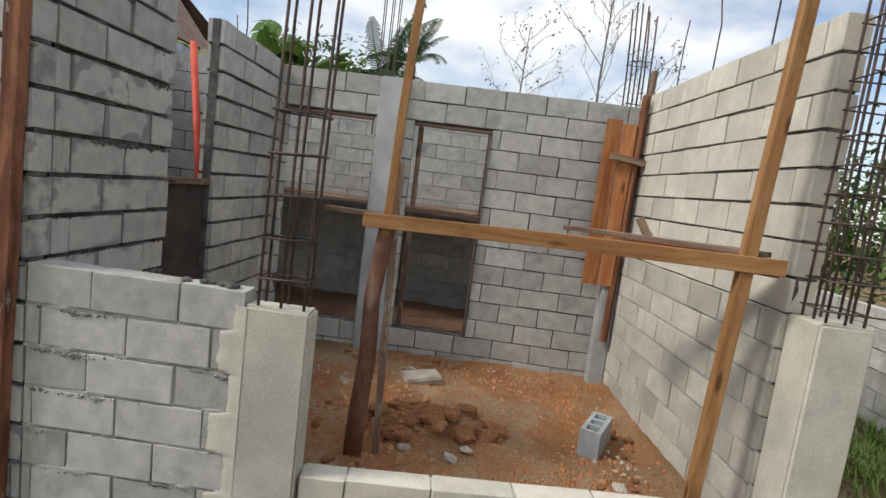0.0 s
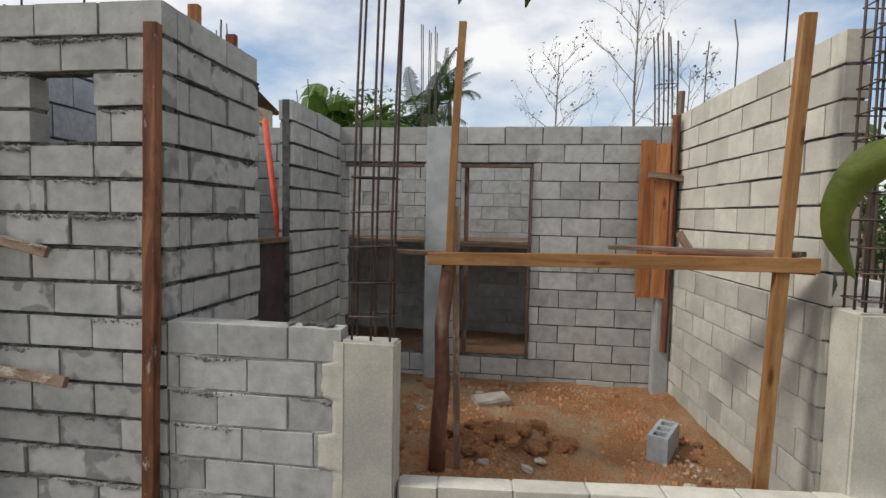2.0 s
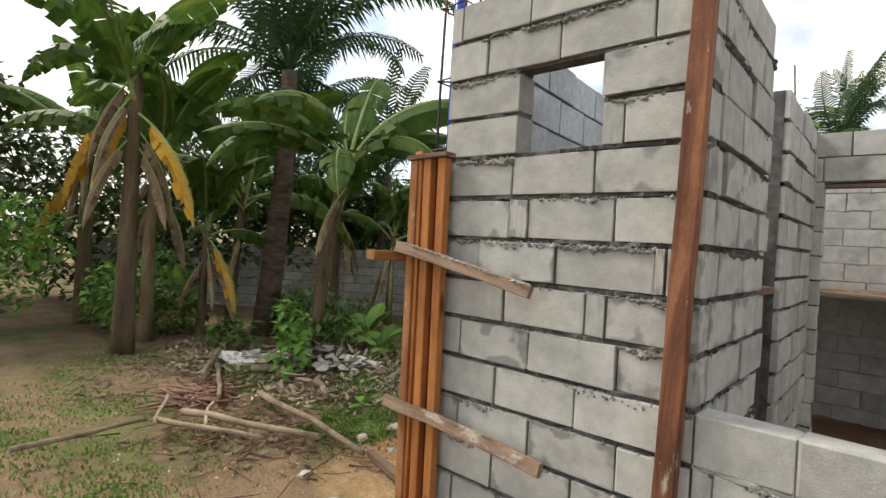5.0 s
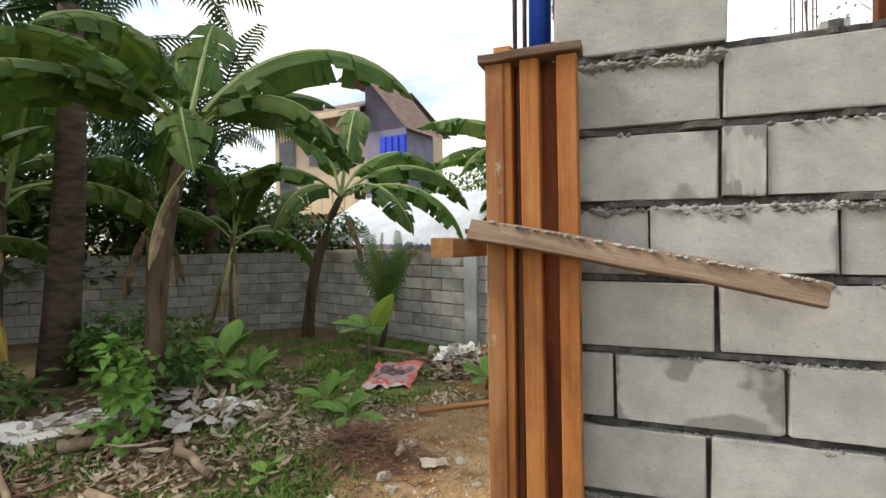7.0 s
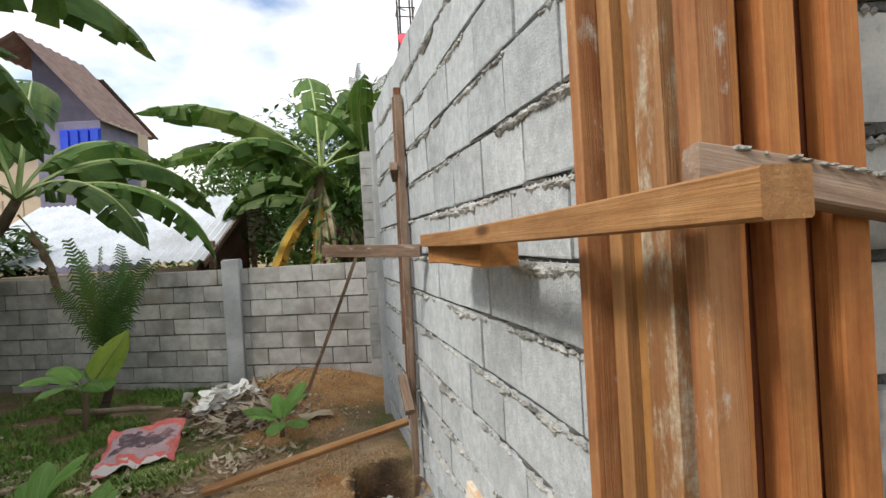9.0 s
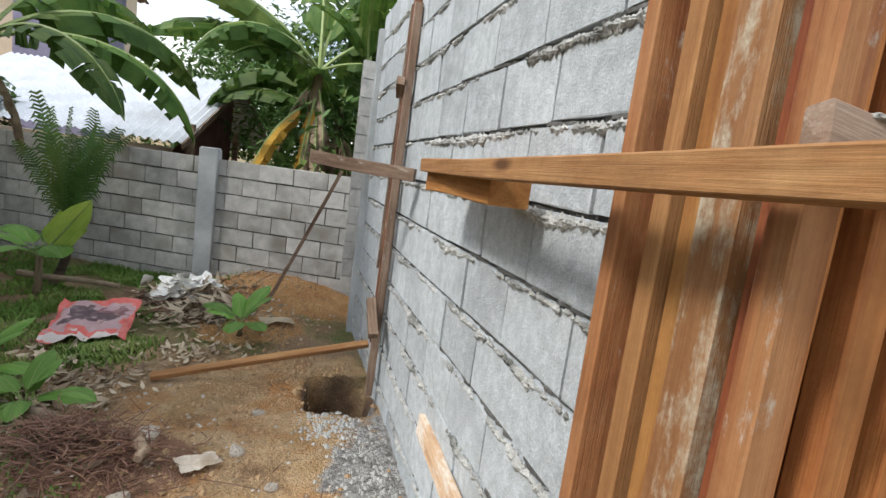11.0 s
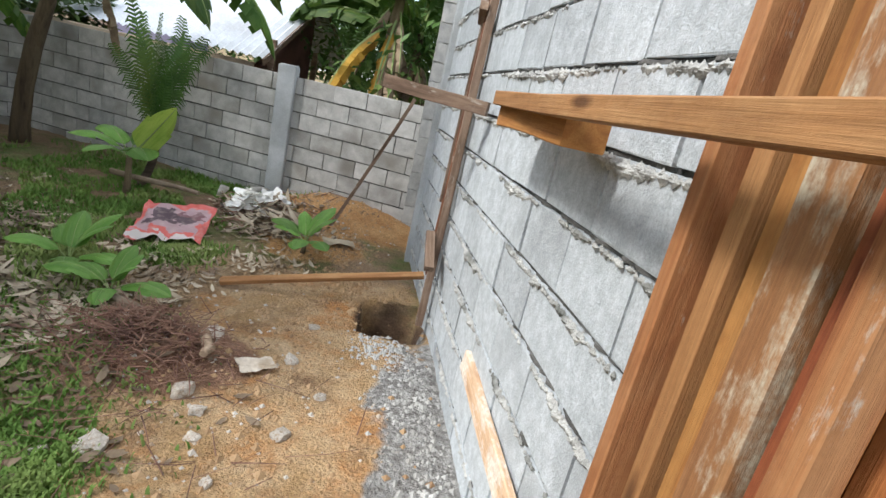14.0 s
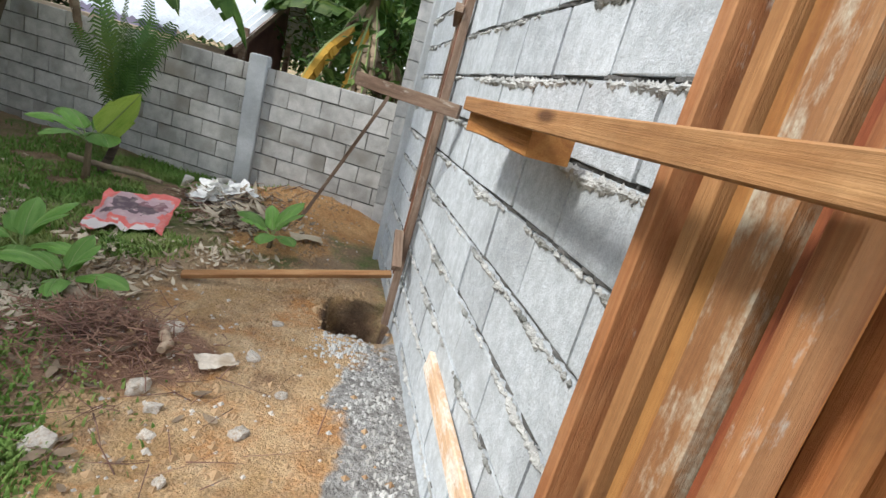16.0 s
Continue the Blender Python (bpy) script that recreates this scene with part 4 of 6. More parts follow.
for x in (1.5, 3.65, 6.0):
    fboard(deck, "joist", (x, 4.27, 1.28), (x, 5.27, 1.28), 0.06, 0.09, (1, 0, 0), M_WOOD_OLD)
    fboard(deck, "leg", (x, 4.35, -0.2), (x, 4.35, 1.24), 0.07, 0.07, (0, -1, 0), M_WOOD_OLD)
    fboard(deck, "leg", (x, 5.2, -0.2), (x, 5.2, 1.24), 0.07, 0.07, (0, -1, 0), M_WOOD_OLD)
for x0, x1, z0, z1, yy in ((0.98, 1.1, -0.4, 1.33, 3.3), (6.12, 6.25, -0.4, 2.6, 3.32)):
    bm = box_bm(x0, x1, 3.24, 5.3, z0, z1, 0.006)
    tagged(part("wall_rear_side", bm, M_CEMENT_GREY), "plain side wall closing the rear room", "wall", kind="structure")

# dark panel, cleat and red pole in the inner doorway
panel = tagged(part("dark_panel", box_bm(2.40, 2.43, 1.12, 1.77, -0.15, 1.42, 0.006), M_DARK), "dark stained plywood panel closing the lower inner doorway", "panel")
board("door_cleat", (2.45, 1.12, 1.45), (2.45, 1.8, 1.44), 0.045, 0.04, (1, 0, 0), M_WOOD_OLD, None, "pale lumber cleat on top of the dark panel", "board")
M_REDPOLE = noise_mat("red_painted_pole", (0.55, 0.07, 0.045), (0.68, 0.11, 0.06), scale=8, bump=0.1, rand=0.0, rough=0.6)
tagged(part("red_pole", rod_bm([(2.28, 1.95, 0.1), (2.27, 1.98, 1.5), (1.98, 2.3, 2.6)], 0.03, 8), M_REDPOLE), "slim red pole leaning in the inner doorway", "pole")
board("stub_post", (2.36, 0.55, 1.0), (2.37, 0.55, 3.02), 0.07, 0.05, (0, -1, 0), M_WOOD, None, "orange lumber stub above the return wall", "post")
board("stub_post", (2.36, 1.0, 1.0), (2.37, 1.0, 2.98), 0.07, 0.05, (0, -1, 0), M_WOOD_RED, None, "red brown lumber stub above the return wall", "post")

# ragged mortar heap on the low wall
bm = bmesh.new()
for i in range(9):
    m = Matrix.Translation((3.36 + random.uniform(-0.16, 0.12), 0.07 + random.uniform(-0.03, 0.03), 1.066)) @ Matrix.Diagonal((random.uniform(0.02, 0.05), 0.03, random.uniform(0.008, 0.02), 1))
    bmesh.ops.create_icosphere(bm, subdivisions=1, radius=1, matrix=m)
tagged(part("cement_crumbs", bm, M_MORTAR), "dark cement crumbs left on the low wall", "rubble", kind="stuff")

# ---- plants ----
M_LEAF = noise_mat("banana_leaf", (0.045, 0.105, 0.018), (0.09, 0.17, 0.03), (0.16, 0.22, 0.045), scale=3, big=1.2, fine=40, bump=0.3, stretch=(1, 6, 1), rough=0.58, rand=0.3, spec=0.28, trans=0.3)
M_LEAF_PALE = noise_mat("young_banana_leaf", (0.3, 0.43, 0.075), (0.42, 0.53, 0.11), (0.24, 0.38, 0.06), scale=3, big=1.5, fine=40, bump=0.3, stretch=(1, 6, 1), rough=0.5, rand=0.1, trans=0.45)
M_LEAF_MID = noise_mat("fresh_leaf", (0.12, 0.26, 0.045), (0.19, 0.35, 0.075), scale=3, big=1.2, fine=40, bump=0.3, stretch=(1, 6, 1), rough=0.5, rand=0.25, trans=0.25)
M_LEAF_DEAD = noise_mat("dead_banana_leaf", (0.52, 0.29, 0.04), (0.66, 0.41, 0.07), (0.32, 0.17, 0.05), scale=4, big=2, fine=30, bump=0.5, rough=0.8, rand=0.2, trans=0.25)
M_LEAF_DRY = noise_mat("dry_brown_leaf", (0.2, 0.14, 0.09), (0.36, 0.275, 0.185), (0.12, 0.08, 0.05), scale=4, big=2, fine=30, bump=0.6, rough=0.9, rand=0.3)
M_RIB = noise_mat("leaf_rib", (0.22, 0.3, 0.1), (0.3, 0.36, 0.14), scale=6, bump=0.1, rough=0.5, rand=0.1)
M_STEM = noise_mat("banana_stem", (0.12, 0.085, 0.05), (0.25, 0.19, 0.115), (0.06, 0.04, 0.026), scale=4, big=2.0, fine=40, bump=0.8, dist=0.02, stretch=(3, 3, 0.5), rand=0.3)
M_PALM = noise_mat("palm_leaf", (0.025, 0.06, 0.022), (0.06, 0.11, 0.04), scale=4, bump=0.1, rough=0.6, rand=0.25, spec=0.2, trans=0.2)
M_BARK = noise_mat("tree_bark", (0.19, 0.165, 0.14), (0.3, 0.27, 0.235), (0.11, 0.095, 0.08), scale=6, big=2, fine=50, bump=0.7, stretch=(2, 2, 0.5), rand=0.1)
M_PALM_TRUNK = noise_mat("palm_trunk", (0.07, 0.05, 0.036), (0.15, 0.11, 0.08), (0.04, 0.03, 0.022), scale=5, big=2, fine=50, bump=0.8, dist=0.02, stretch=(1, 1, 3), rand=0.1)
M_BUSH = noise_mat("shrub_leaf", (0.045, 0.1, 0.022), (0.1, 0.19, 0.045), (0.12, 0.17, 0.04), scale=2.5, big=0.6, fine=12, bump=0.1, rough=0.55, rand=0.2, trans=0.2)
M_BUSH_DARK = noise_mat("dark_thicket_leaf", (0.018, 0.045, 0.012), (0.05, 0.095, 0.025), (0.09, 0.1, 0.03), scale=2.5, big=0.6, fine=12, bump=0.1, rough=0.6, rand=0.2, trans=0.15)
M_MANGO = noise_mat("mango_leaf", (0.03, 0.065, 0.02), (0.06, 0.11, 0.03), scale=5, bump=0.1, rough=0.35, rand=0.2, spec=0.5, trans=0.15)


def blade_mesh(name, length, width, a0, a1, material, seed, tear=0.35, fold=0.35, petiole=0.22):
    """A banana leaf: petiole and rib bending from a0 to a1 degrees above level, blade halves in strips, some torn."""
    rng = random.Random(seed)
    n = 26
    rib, p, steps = [], Vector((0, 0, 0)), 30
    tot = length * (1 + petiole)
    for i in range(steps + 1):
        f = i / steps
        a = radians(a0 + (a1 - a0) * f ** 1.25)
        rib.append((p.copy(), Vector((math.cos(a), 0, math.sin(a)))))
        p = p + rib[-1][1] * tot / steps

    def at(f):
        g = f * steps
        i = min(int(g), steps - 1)
        return rib[i][0].lerp(rib[i + 1][0], g - i), rib[i][1]
    vs, fs, mi = [], [], []
    start = petiole / (1 + petiole)
    for side in (-1, 1):
        prev = None
        droop = fold
        for k in range(n + 1):
            u = k / n
            c, d = at(start + (1 - start) * u)
            w = width / 2 * (min(1, u / 0.12) ** 0.6) * (1 - max(0, (u - 0.55) / 0.45) ** 2.2) + 0.004
            up = Vector((0, 1, 0)).cross(d) * -1
            out = Vector((0, side, 0))

            def edge(q, slip):
                mid = c + out * w * 0.55 * math.cos(q * 0.4) - up * w * 0.55 * math.sin(q * 0.4) * 1.0
                tip = c + out * w * math.cos(q) - up * w * math.sin(q) + d * (0.18 * w + slip)
                return mid, tip
            mid, tip = edge(droop, 0)
            row = len(vs)
            vs += [tuple(c), tuple(mid), tuple(tip)]
            if prev is not None:
                for j in (0, 1):
                    f = (prev + j, row + j, row + j + 1, prev + j + 1)
                    fs.append(f if side > 0 else f[::-1])
                    mi.append(0)
            prev = row
            if rng.random() < tear:
                droop = fold + rng.uniform(-0.15, 0.75)
                mid, tip = edge(droop, -0.02 - 0.05 * rng.random())
                prev = len(vs)
                vs += [tuple(c), tuple(mid), tuple(tip)]
    base = len(vs)
    for i in range(0, steps + 1, 2):
        c, d = rib[i]
        r = 0.016 * length * (1 - 0.8 * i / steps)
        up = Vector((0, 1, 0)).cross(d) * -1
        vs += [tuple(c + Vector((0, r, 0)) - up * r * 0.3), tuple(c + up * r * 0.6), tuple(c - Vector((0, r, 0)) - up * r * 0.3), tuple(c - up * r)]
    for i in range(steps // 2):
        for j in range(4):
            q = base + 4 * i
            fs.append((q + j, q + (j + 1) % 4, q + 4 + (j + 1) % 4, q + 4 + j))
            mi.append(1)
    me = raw_mesh(name, vs, fs, material)
    me.materials.append(M_RIB)
    me.polygons.foreach_set("material_index", mi)
    me.update()
    return me


LEAVES = [blade_mesh("leaf", 1.85, 0.58, a0, a1, M_LEAF, 40 + i, t) for i, (a0, a1, t) in enumerate(((62, -50, 0.5), (45, -75, 0.6), (80, -15, 0.35), (24, -84, 0.7), (55, -45, 0.7), (84, 5, 0.3), (32, -36, 0.5), (48, -22, 0.6)))]
LEAVES_PALE = [blade_mesh("leaf", 1.2, 0.42, a0, a1, M_LEAF_PALE, 60 + i, 0.05, 0.15) for i, (a0, a1) in enumerate(((78, 55), (65, -10)))]
LEAVES_DEAD = [blade_mesh("dead_leaf", 1.5, 0.34, a0, a1, M_LEAF_DEAD, 70 + i, 0.8, 1.0) for i, (a0, a1) in enumerate(((-30, -88), (-60, -95)))]
LEAVES_DRY = [blade_mesh("dead_leaf", 1.5, 0.3, -50, -92, M_LEAF_DRY, 75, 0.8, 1.2)]


def banana(at, height, count, label, lean=(0, 0), r=0.1, size=1.0, dead=2, yellow=0, seed=1, turn0=0, placed=()):
    rng = random.Random(seed)
    t = thing("banana_plant", label, "banana plant", (at[0], at[1], ground_height(at[0], at[1]) - 0.05))
    pts = [(lean[0] * f * f + rng.uniform(-0.02, 0.02), lean[1] * f * f, height * f) for f in (0, 0.12, 0.3, 0.5, 0.7, 0.88, 1.0)]
    bm = rod_bm(pts, r * 1.15, 12, r * 0.55)
    for v in bm.verts:
        v.co.x += 0.012 * noise.noise(v.co * 7)
        v.co.y += 0.012 * noise.noise(v.co * 9)
    part("stem", bm, M_STEM, t)
    top = Vector(pts[-1])
    for k in range(count):
        az = turn0 + 360 * k * 0.382 + rng.uniform(-20, 20)
        me = LEAVES[(2 if k == 0 else k) % len(LEAVES)] if k else LEAVES[5]
        o = new("leaf", me)
        o.parent = t
        s = size * rng.uniform(0.8, 1.15)
        o.matrix_local = Matrix.Translation(top - Vector((0, 0, 0.05 * k * height / 3))) @ Matrix.Rotation(radians(az), 4, 'Z') @ Matrix.Rotation(rng.uniform(-0.3, 0.3), 4, 'X') @ Matrix.Diagonal((s, s, s, 1))
    for az, kind, s, roll in placed:
        o = new("leaf", LEAVES[kind])
        o.parent = t
        o.matrix_local = Matrix.Translation(top) @ Matrix.Rotation(radians(az), 4, 'Z') @ Matrix.Rotation(radians(roll), 4, 'X') @ Matrix.Diagonal((s, s, s, 1))
    for k in range(dead + dead // 2 + yellow):
        me = (LEAVES_DEAD if k < yellow else LEAVES_DRY)[k % len(LEAVES_DEAD if k < yellow else LEAVES_DRY)]
        o = new("dead_leaf", me)
        o.parent = t
        s = size * (rng.uniform(0.95, 1.2) if k < yellow else rng.uniform(0.6, 0.9))
        o.matrix_local = Matrix.Translation(top - Vector((0, 0, 0.25 * height * rng.random()))) @ Matrix.Rotation(radians(rng.uniform(0, 360)), 4, 'Z') @ Matrix.Diagonal((s, s, s, 1))
    return t


TALL = "tall green banana plant with torn leaves and dry brown stem"
banana((-3.05, 2.25), 2.7, 2, TALL, (0.4, 0.1), 0.1, 1.0, 1, 0, 1, 100, placed=((48, 0, 1.25, 25), (70, 1, 1.1, 15), (135, 5, 1.0, 10), (15, 1, 0.8, 0), (-45, 3, 0.75, 10), (-80, 0, 0.9, -15), (200, 4, 1.0, 0), (235, 0, 1.05, 10), (265, 6, 0.9, 0), (65, 7, 0.8, 15), (100, 4, 0.9, 0)))
banana((-4.9, 5.3), 1.9, 7, TALL, (0.05, 0), 0.08, 0.8, 2, 0, 3, 10)
banana((-4.05, 6.2), 2.5, 1, "leaning banana plant by the boundary wall with drooping leaves", (0.75, -0.1), 0.1, 0.85, 1, 0, 4, 125, placed=((35, 1, 1.23, 0), (15, 3, 1.17, 0), (58, 0, 1.10, 0), (-25, 3, 0.98, 10), (215, 1, 1.10, 0), (195, 2, 1.10, 0), (120, 5, 1.17, 8), (270, 3, 0.9, -10)))
banana((-4.9, 0.4), 3.9, 8, "banana plant with a hanging yellow dead leaf", (0.1, 0), 0.13, 1.05, 4, 3, 7, 100)
banana((-5.6, 0.9), 2.9, 7, TALL, (-0.1, 0.1), 0.11, 1.0, 3, 0, 27, 30)
banana((-7.8, 0.6), 3.6, 8, TALL, (0, 0), 0.13, 1.1, 3, 1, 8, 30)
banana((-6.4, 5.0), 2.4, 8, TALL, (0.1, 0), 0.11, 1.0, 3, 0, 21, 70)
MID = "young banana plant crowded between taller ones"
banana((-5.6, 1.75), 1.8, 7, MID, (0.1, 0), 0.08, 0.85, 2, 1, 54, 40)
banana((0.05, 7.75), 3.0, 0, "banana plant behind the boundary wall with a yellow dead leaf", (0.05, 0), 0.12, 1.1, 5, 2, 9, 100, placed=((186, 7, 1.3, 0), (174, 6, 1.25, 10), (100, 5, 1.2, 0), (12, 7, 1.1, 0), (-15, 3, 1.0, 0), (205, 1, 0.95, 0), (60, 2, 1.1, 0)))
banana((-5.7, 2.3), 2.5, 8, TALL, (0.1, 0.1), 0.09, 1.1, 1, 0, 57, 15)
banana((0.45, 8.8), 2.6, 8, TALL, (0, 0), 0.12, 1.1, 2, 0, 10, 40)
banana((0.85, 7.4), 2.95, 0, "young banana plant with upright leaves above the back wall", (0, 0), 0.08, 0.7, 0, 0, 11, 0, placed=((105, 5, 0.95, 0), (285, 5, 0.7, 12), (200, 2, 0.6, 0)))
banana((8.0, 5.6), 2.3, 0, "banana plant showing above the tall block wall", (0, 0), 0.1, 0.9, 0, 0, 12, 90, placed=((150, 2, 0.6, 0), (60, 5, 0.55, 0)))
banana((9.2, 4.9), 2.3, 0, "banana plant showing above the tall block wall", (0, 0), 0.1, 0.9, 0, 0, 13, 150, placed=((80, 5, 0.65, 0), (200, 4, 0.6, 0)))


SPROUT = [blade_mesh("leaf", 0.42, 0.19, a0, a1, M_LEAF_MID, 50 + i, 0.04, 0.25, 0.3) for i, (a0, a1) in enumerate(((78, 10), (60, -35), (42, -30)))]


def sprout(at, size, count, label, seed, pale=False, rise=0.12):
    rng = random.Random(seed)
    t = thing("banana_sprout", label, "young plant", (at[0], at[1], ground_height(at[0], at[1]) - 0.02))
    part("stem", rod_bm([(0, 0, 0), (0.01, 0, 0.08 * size), (0.015, 0, (0.3 if pale else rise + 0.03) * size)], 0.03 * size, 7, 0.018 * size), M_STEM, t)
    for k in range(count):
        o = new("leaf", LEAVES_PALE[0] if pale and k == 0 else SPROUT[k % 3])
        o.parent = t
        s = size * rng.uniform(0.7, 1.1) * (0.62 if pale and k == 0 else 1)
        turn = Matrix.Rotation(radians(360 * k * 0.382 + rng.uniform(-25, 25)), 4, 'Z')
        if pale and k == 0:
            turn = Matrix.Rotation(radians(38), 4, 'Y') @ Matrix.Rotation(radians(-80), 4, 'Z')
        o.matrix_local = Matrix.Translation((0.01, 0, (0.26 if pale else rise) * size)) @ turn @ Matrix.Diagonal((s, s, s, 1))
    return t


sprout((-2.1, 4.85), 1.45, 6, "young banana sprout with one pale upright leaf", 31, True)
sprout((-0.98, 2.5), 0.75, 7, "small green banana sprout on bare earth", 32)
sprout((-1.4, 2.8), 0.8, 7, "small green banana sprout among dry leaves", 33)
sprout((-3.2, 3.3), 1.5, 7, "leafy young banana plant among weeds", 36)
sprout((-0.12, 3.95), 0.8, 7, "low green sprout beside the soil heap", 34)
sprout((-2.5, 3.0), 1.0, 7, "leafy young sprout at the foot of the banana plants", 35)
sprout((-3.6, 3.2), 1.0, 7, "leafy young sprout at the foot of the banana plants", 36)
sprout((-6.4, 1.8), 1.6, 4, "young banana sprout with a pale yellow leaf under the trees", 39, True)
sprout((-1.0, 1.45), 0.4, 5, "tiny green sprout on the earth", 37)


def frond_mesh(name, length, a0, a1, material, seed, leaflet=0.5, pairs=34):
    rng = random.Random(seed)
    vs, fs, p = [], [], Vector((0, 0, 0))
    pts = []
    for i in range(pairs + 1):
        f = i / pairs
        a = radians(a0 + (a1 - a0) * f ** 1.3)
        d = Vector((math.cos(a), 0, math.sin(a)))
        pts.append((p.copy(), d))
        p = p + d * length / pairs
    for i, (c, d) in enumerate(pts):
        f = i / pairs
        ll = leaflet * (0.35 + 0.65 * math.sin(math.pi * min(1, 0.15 + f * 0.85))) * rng.uniform(0.8, 1.1)
        if f < 0.12:
            continue
        for side in (-1, 1):
            out = (Vector((0, side, 0)) * 0.8 + d * 0.6).normalized()
            dn = Vector((0, 0, -1))
            q0, q1, q2 = c, c + out * ll * 0.55 + dn * ll * 0.12, c + out * ll * 0.9 + dn * ll * rng.uniform(0.35, 0.7)
            wd = d * 0.022 * length / 2.2
            k = len(vs)
            vs += [tuple(q0 - wd), tuple(q0 + wd), tuple(q1 + wd * 0.9), tuple(q1 - wd * 0.9), tuple(q2)]
            fs += [(k, k + 1, k + 2, k + 3), (k + 3, k + 2, k + 4)]
    base = len(vs)
    for i in range(0, pairs + 1, 2):
        c, d = pts[i]
        r = 0.012 * length * (1 - 0.85 * i / pairs)
        vs += [tuple(c + Vector((0, r, 0))), tuple(c + Vector((0, -r, 0))), tuple(c - Vector((0, 0, 1.3 * r)))]
    for i in range(pairs // 2):
        for j in range(3):
            q = base + 3 * i
            fs.append((q + j, q + (j + 1) % 3, q + 3 + (j + 1) % 3, q + 3 + j))
    return raw_mesh(name, vs, fs, material)


FRONDS = [frond_mesh("frond", 2.6, a0, a1, M_PALM, 80 + i) for i, (a0, a1) in enumerate(((75, 10), (55, -35), (30, -60), (85, 50), (5, -75)))]
FRONDS_SMALL = [frond_mesh("frond", 1.75, a0, a1, M_BUSH, 90 + i, 0.36, 34) for i, (a0, a1) in enumerate(((92, 80), (86, 60), (88, 42)))]


def palm(at, height, count, label, size=1.0, seed=1, small=False):
    rng = random.Random(seed)
    t = thing("coconut_palm" if not small else "palm_seedling", label, "palm", (at[0], at[1], GZ - 0.1))
    pts = [(0.25 * math.sin(f * 2) * size, 0.1 * f, height * f) for f in (0, 0.2, 0.4, 0.6, 0.8, 1)]
    part("trunk", rod_bm(pts, 0.05 if small else 0.17 * size, 10, 0.03 if small else 0.1 * size), M_PALM_TRUNK, t)
    src = FRONDS_SMALL if small else FRONDS
    for k in range(count):
        o = new("frond", src[k % len(src)])
        o.parent = t
        s = size * rng.uniform(0.8, 1.15)
        o.matrix_local = Matrix.Translation(pts[-1]) @ Matrix.Rotation(radians(360 * k * 0.382 + rng.uniform(-15, 15)), 4, 'Z') @ Matrix.Rotation(rng.uniform(-0.4, 0.4), 4, 'X') @ Matrix.Diagonal((s, s, s, 1))
    return t


palm((-8.2, 4.6), 4.6, 20, "coconut palm with long arching fronds behind the bananas", 1.15, 1)
palm((-5.1, 2.6), 4.6, 22, "coconut palm with long arching fronds above the bananas", 1.25, 7)
palm((-6.6, 6.3), 3.4, 16, "coconut palm with arching fronds by the boundary wall", 1.0, 2)
palm((0.9, 24), 7.6, 20, "dark coconut palm far behind the back wall", 1.0, 3)
palm((1.6, 12.5), 4.3, 18, "dark coconut palm behind the long wall", 0.9, 4)
palm((-2.2, 5.2), 0.7, 10, "feathery young coconut seedling near the boundary wall", 0.68, 5, True)


def leaf_cloud(name, label, lumps, count, size, material, seed, category="shrub", aspect=0.45):
    """Many small folded leaves in uneven lumps; one object, leaves past counting."""
    rng = random.Random(seed)
    vs, fs = [], []
    total = sum(l[3] ** 2 for l in lumps)
    for x, y, z, r, *flat in lumps:
        fl = flat[0] if flat else 0.8
        for k in range(int(count * r * r / total)):
            d = Vector((rng.gauss(0, 1), rng.gauss(0, 1), rng.gauss(0, 1))).normalized()
            rr = r * (0.3 + 0.62 * rng.random() ** 0.5) * (1 + 0.35 * noise.noise(d * 2.3 + Vector((x, y, z))))
            c = Vector((x, y, z)) + Vector((d.x * rr, d.y * rr, d.z * rr * fl))
            if c.z < GZ:
                continue
            s = size * rng.uniform(0.6, 1.4)
            a = Vector((rng.uniform(-1, 1), rng.uniform(-1, 1), rng.uniform(-0.9, 0.3))).normalized() * s
            b = a.cross(Vector((rng.uniform(-0.4, 0.4), rng.uniform(-0.4, 0.4), 1))).normalized() * s * aspect / 2
            k0 = len(vs)
            mid = c + a * 0.5 + Vector((0, 0, 0.08 * s))
            vs += [tuple(c), tuple(mid + b), tuple(c + a), tuple(mid - b)]
            fs += [(k0, k0 + 1, k0 + 2, k0 + 3)]
    ob = new(name, raw_mesh(name, vs, fs, material))
    return tagged(ob, label, category, kind="stuff")


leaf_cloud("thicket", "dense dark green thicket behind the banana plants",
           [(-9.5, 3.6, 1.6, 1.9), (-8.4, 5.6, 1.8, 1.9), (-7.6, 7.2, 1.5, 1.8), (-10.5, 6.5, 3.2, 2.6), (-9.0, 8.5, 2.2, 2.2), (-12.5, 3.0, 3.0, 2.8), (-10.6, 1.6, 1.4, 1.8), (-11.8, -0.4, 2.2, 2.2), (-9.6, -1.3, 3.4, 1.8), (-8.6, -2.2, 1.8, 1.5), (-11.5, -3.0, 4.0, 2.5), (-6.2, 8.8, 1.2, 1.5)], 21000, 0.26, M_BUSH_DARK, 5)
leaf_cloud("undergrowth", "low leafy undergrowth beneath the banana plants",
           [(-3.3, 2.6, 0.2, 0.5), (-4.4, 3.0, 0.35, 0.7), (-5.4, 3.2, 0.2, 0.5), (-4.3, 1.6, 0.1, 0.4), (-5.9, 1.4, 0.3, 0.6), (-2.9, 2.3, 0.3, 0.35), (-5.0, 4.6, 0.1, 0.5), (-6.8, 0.9, 0.4, 0.7)], 3000, 0.15, M_BUSH, 6)
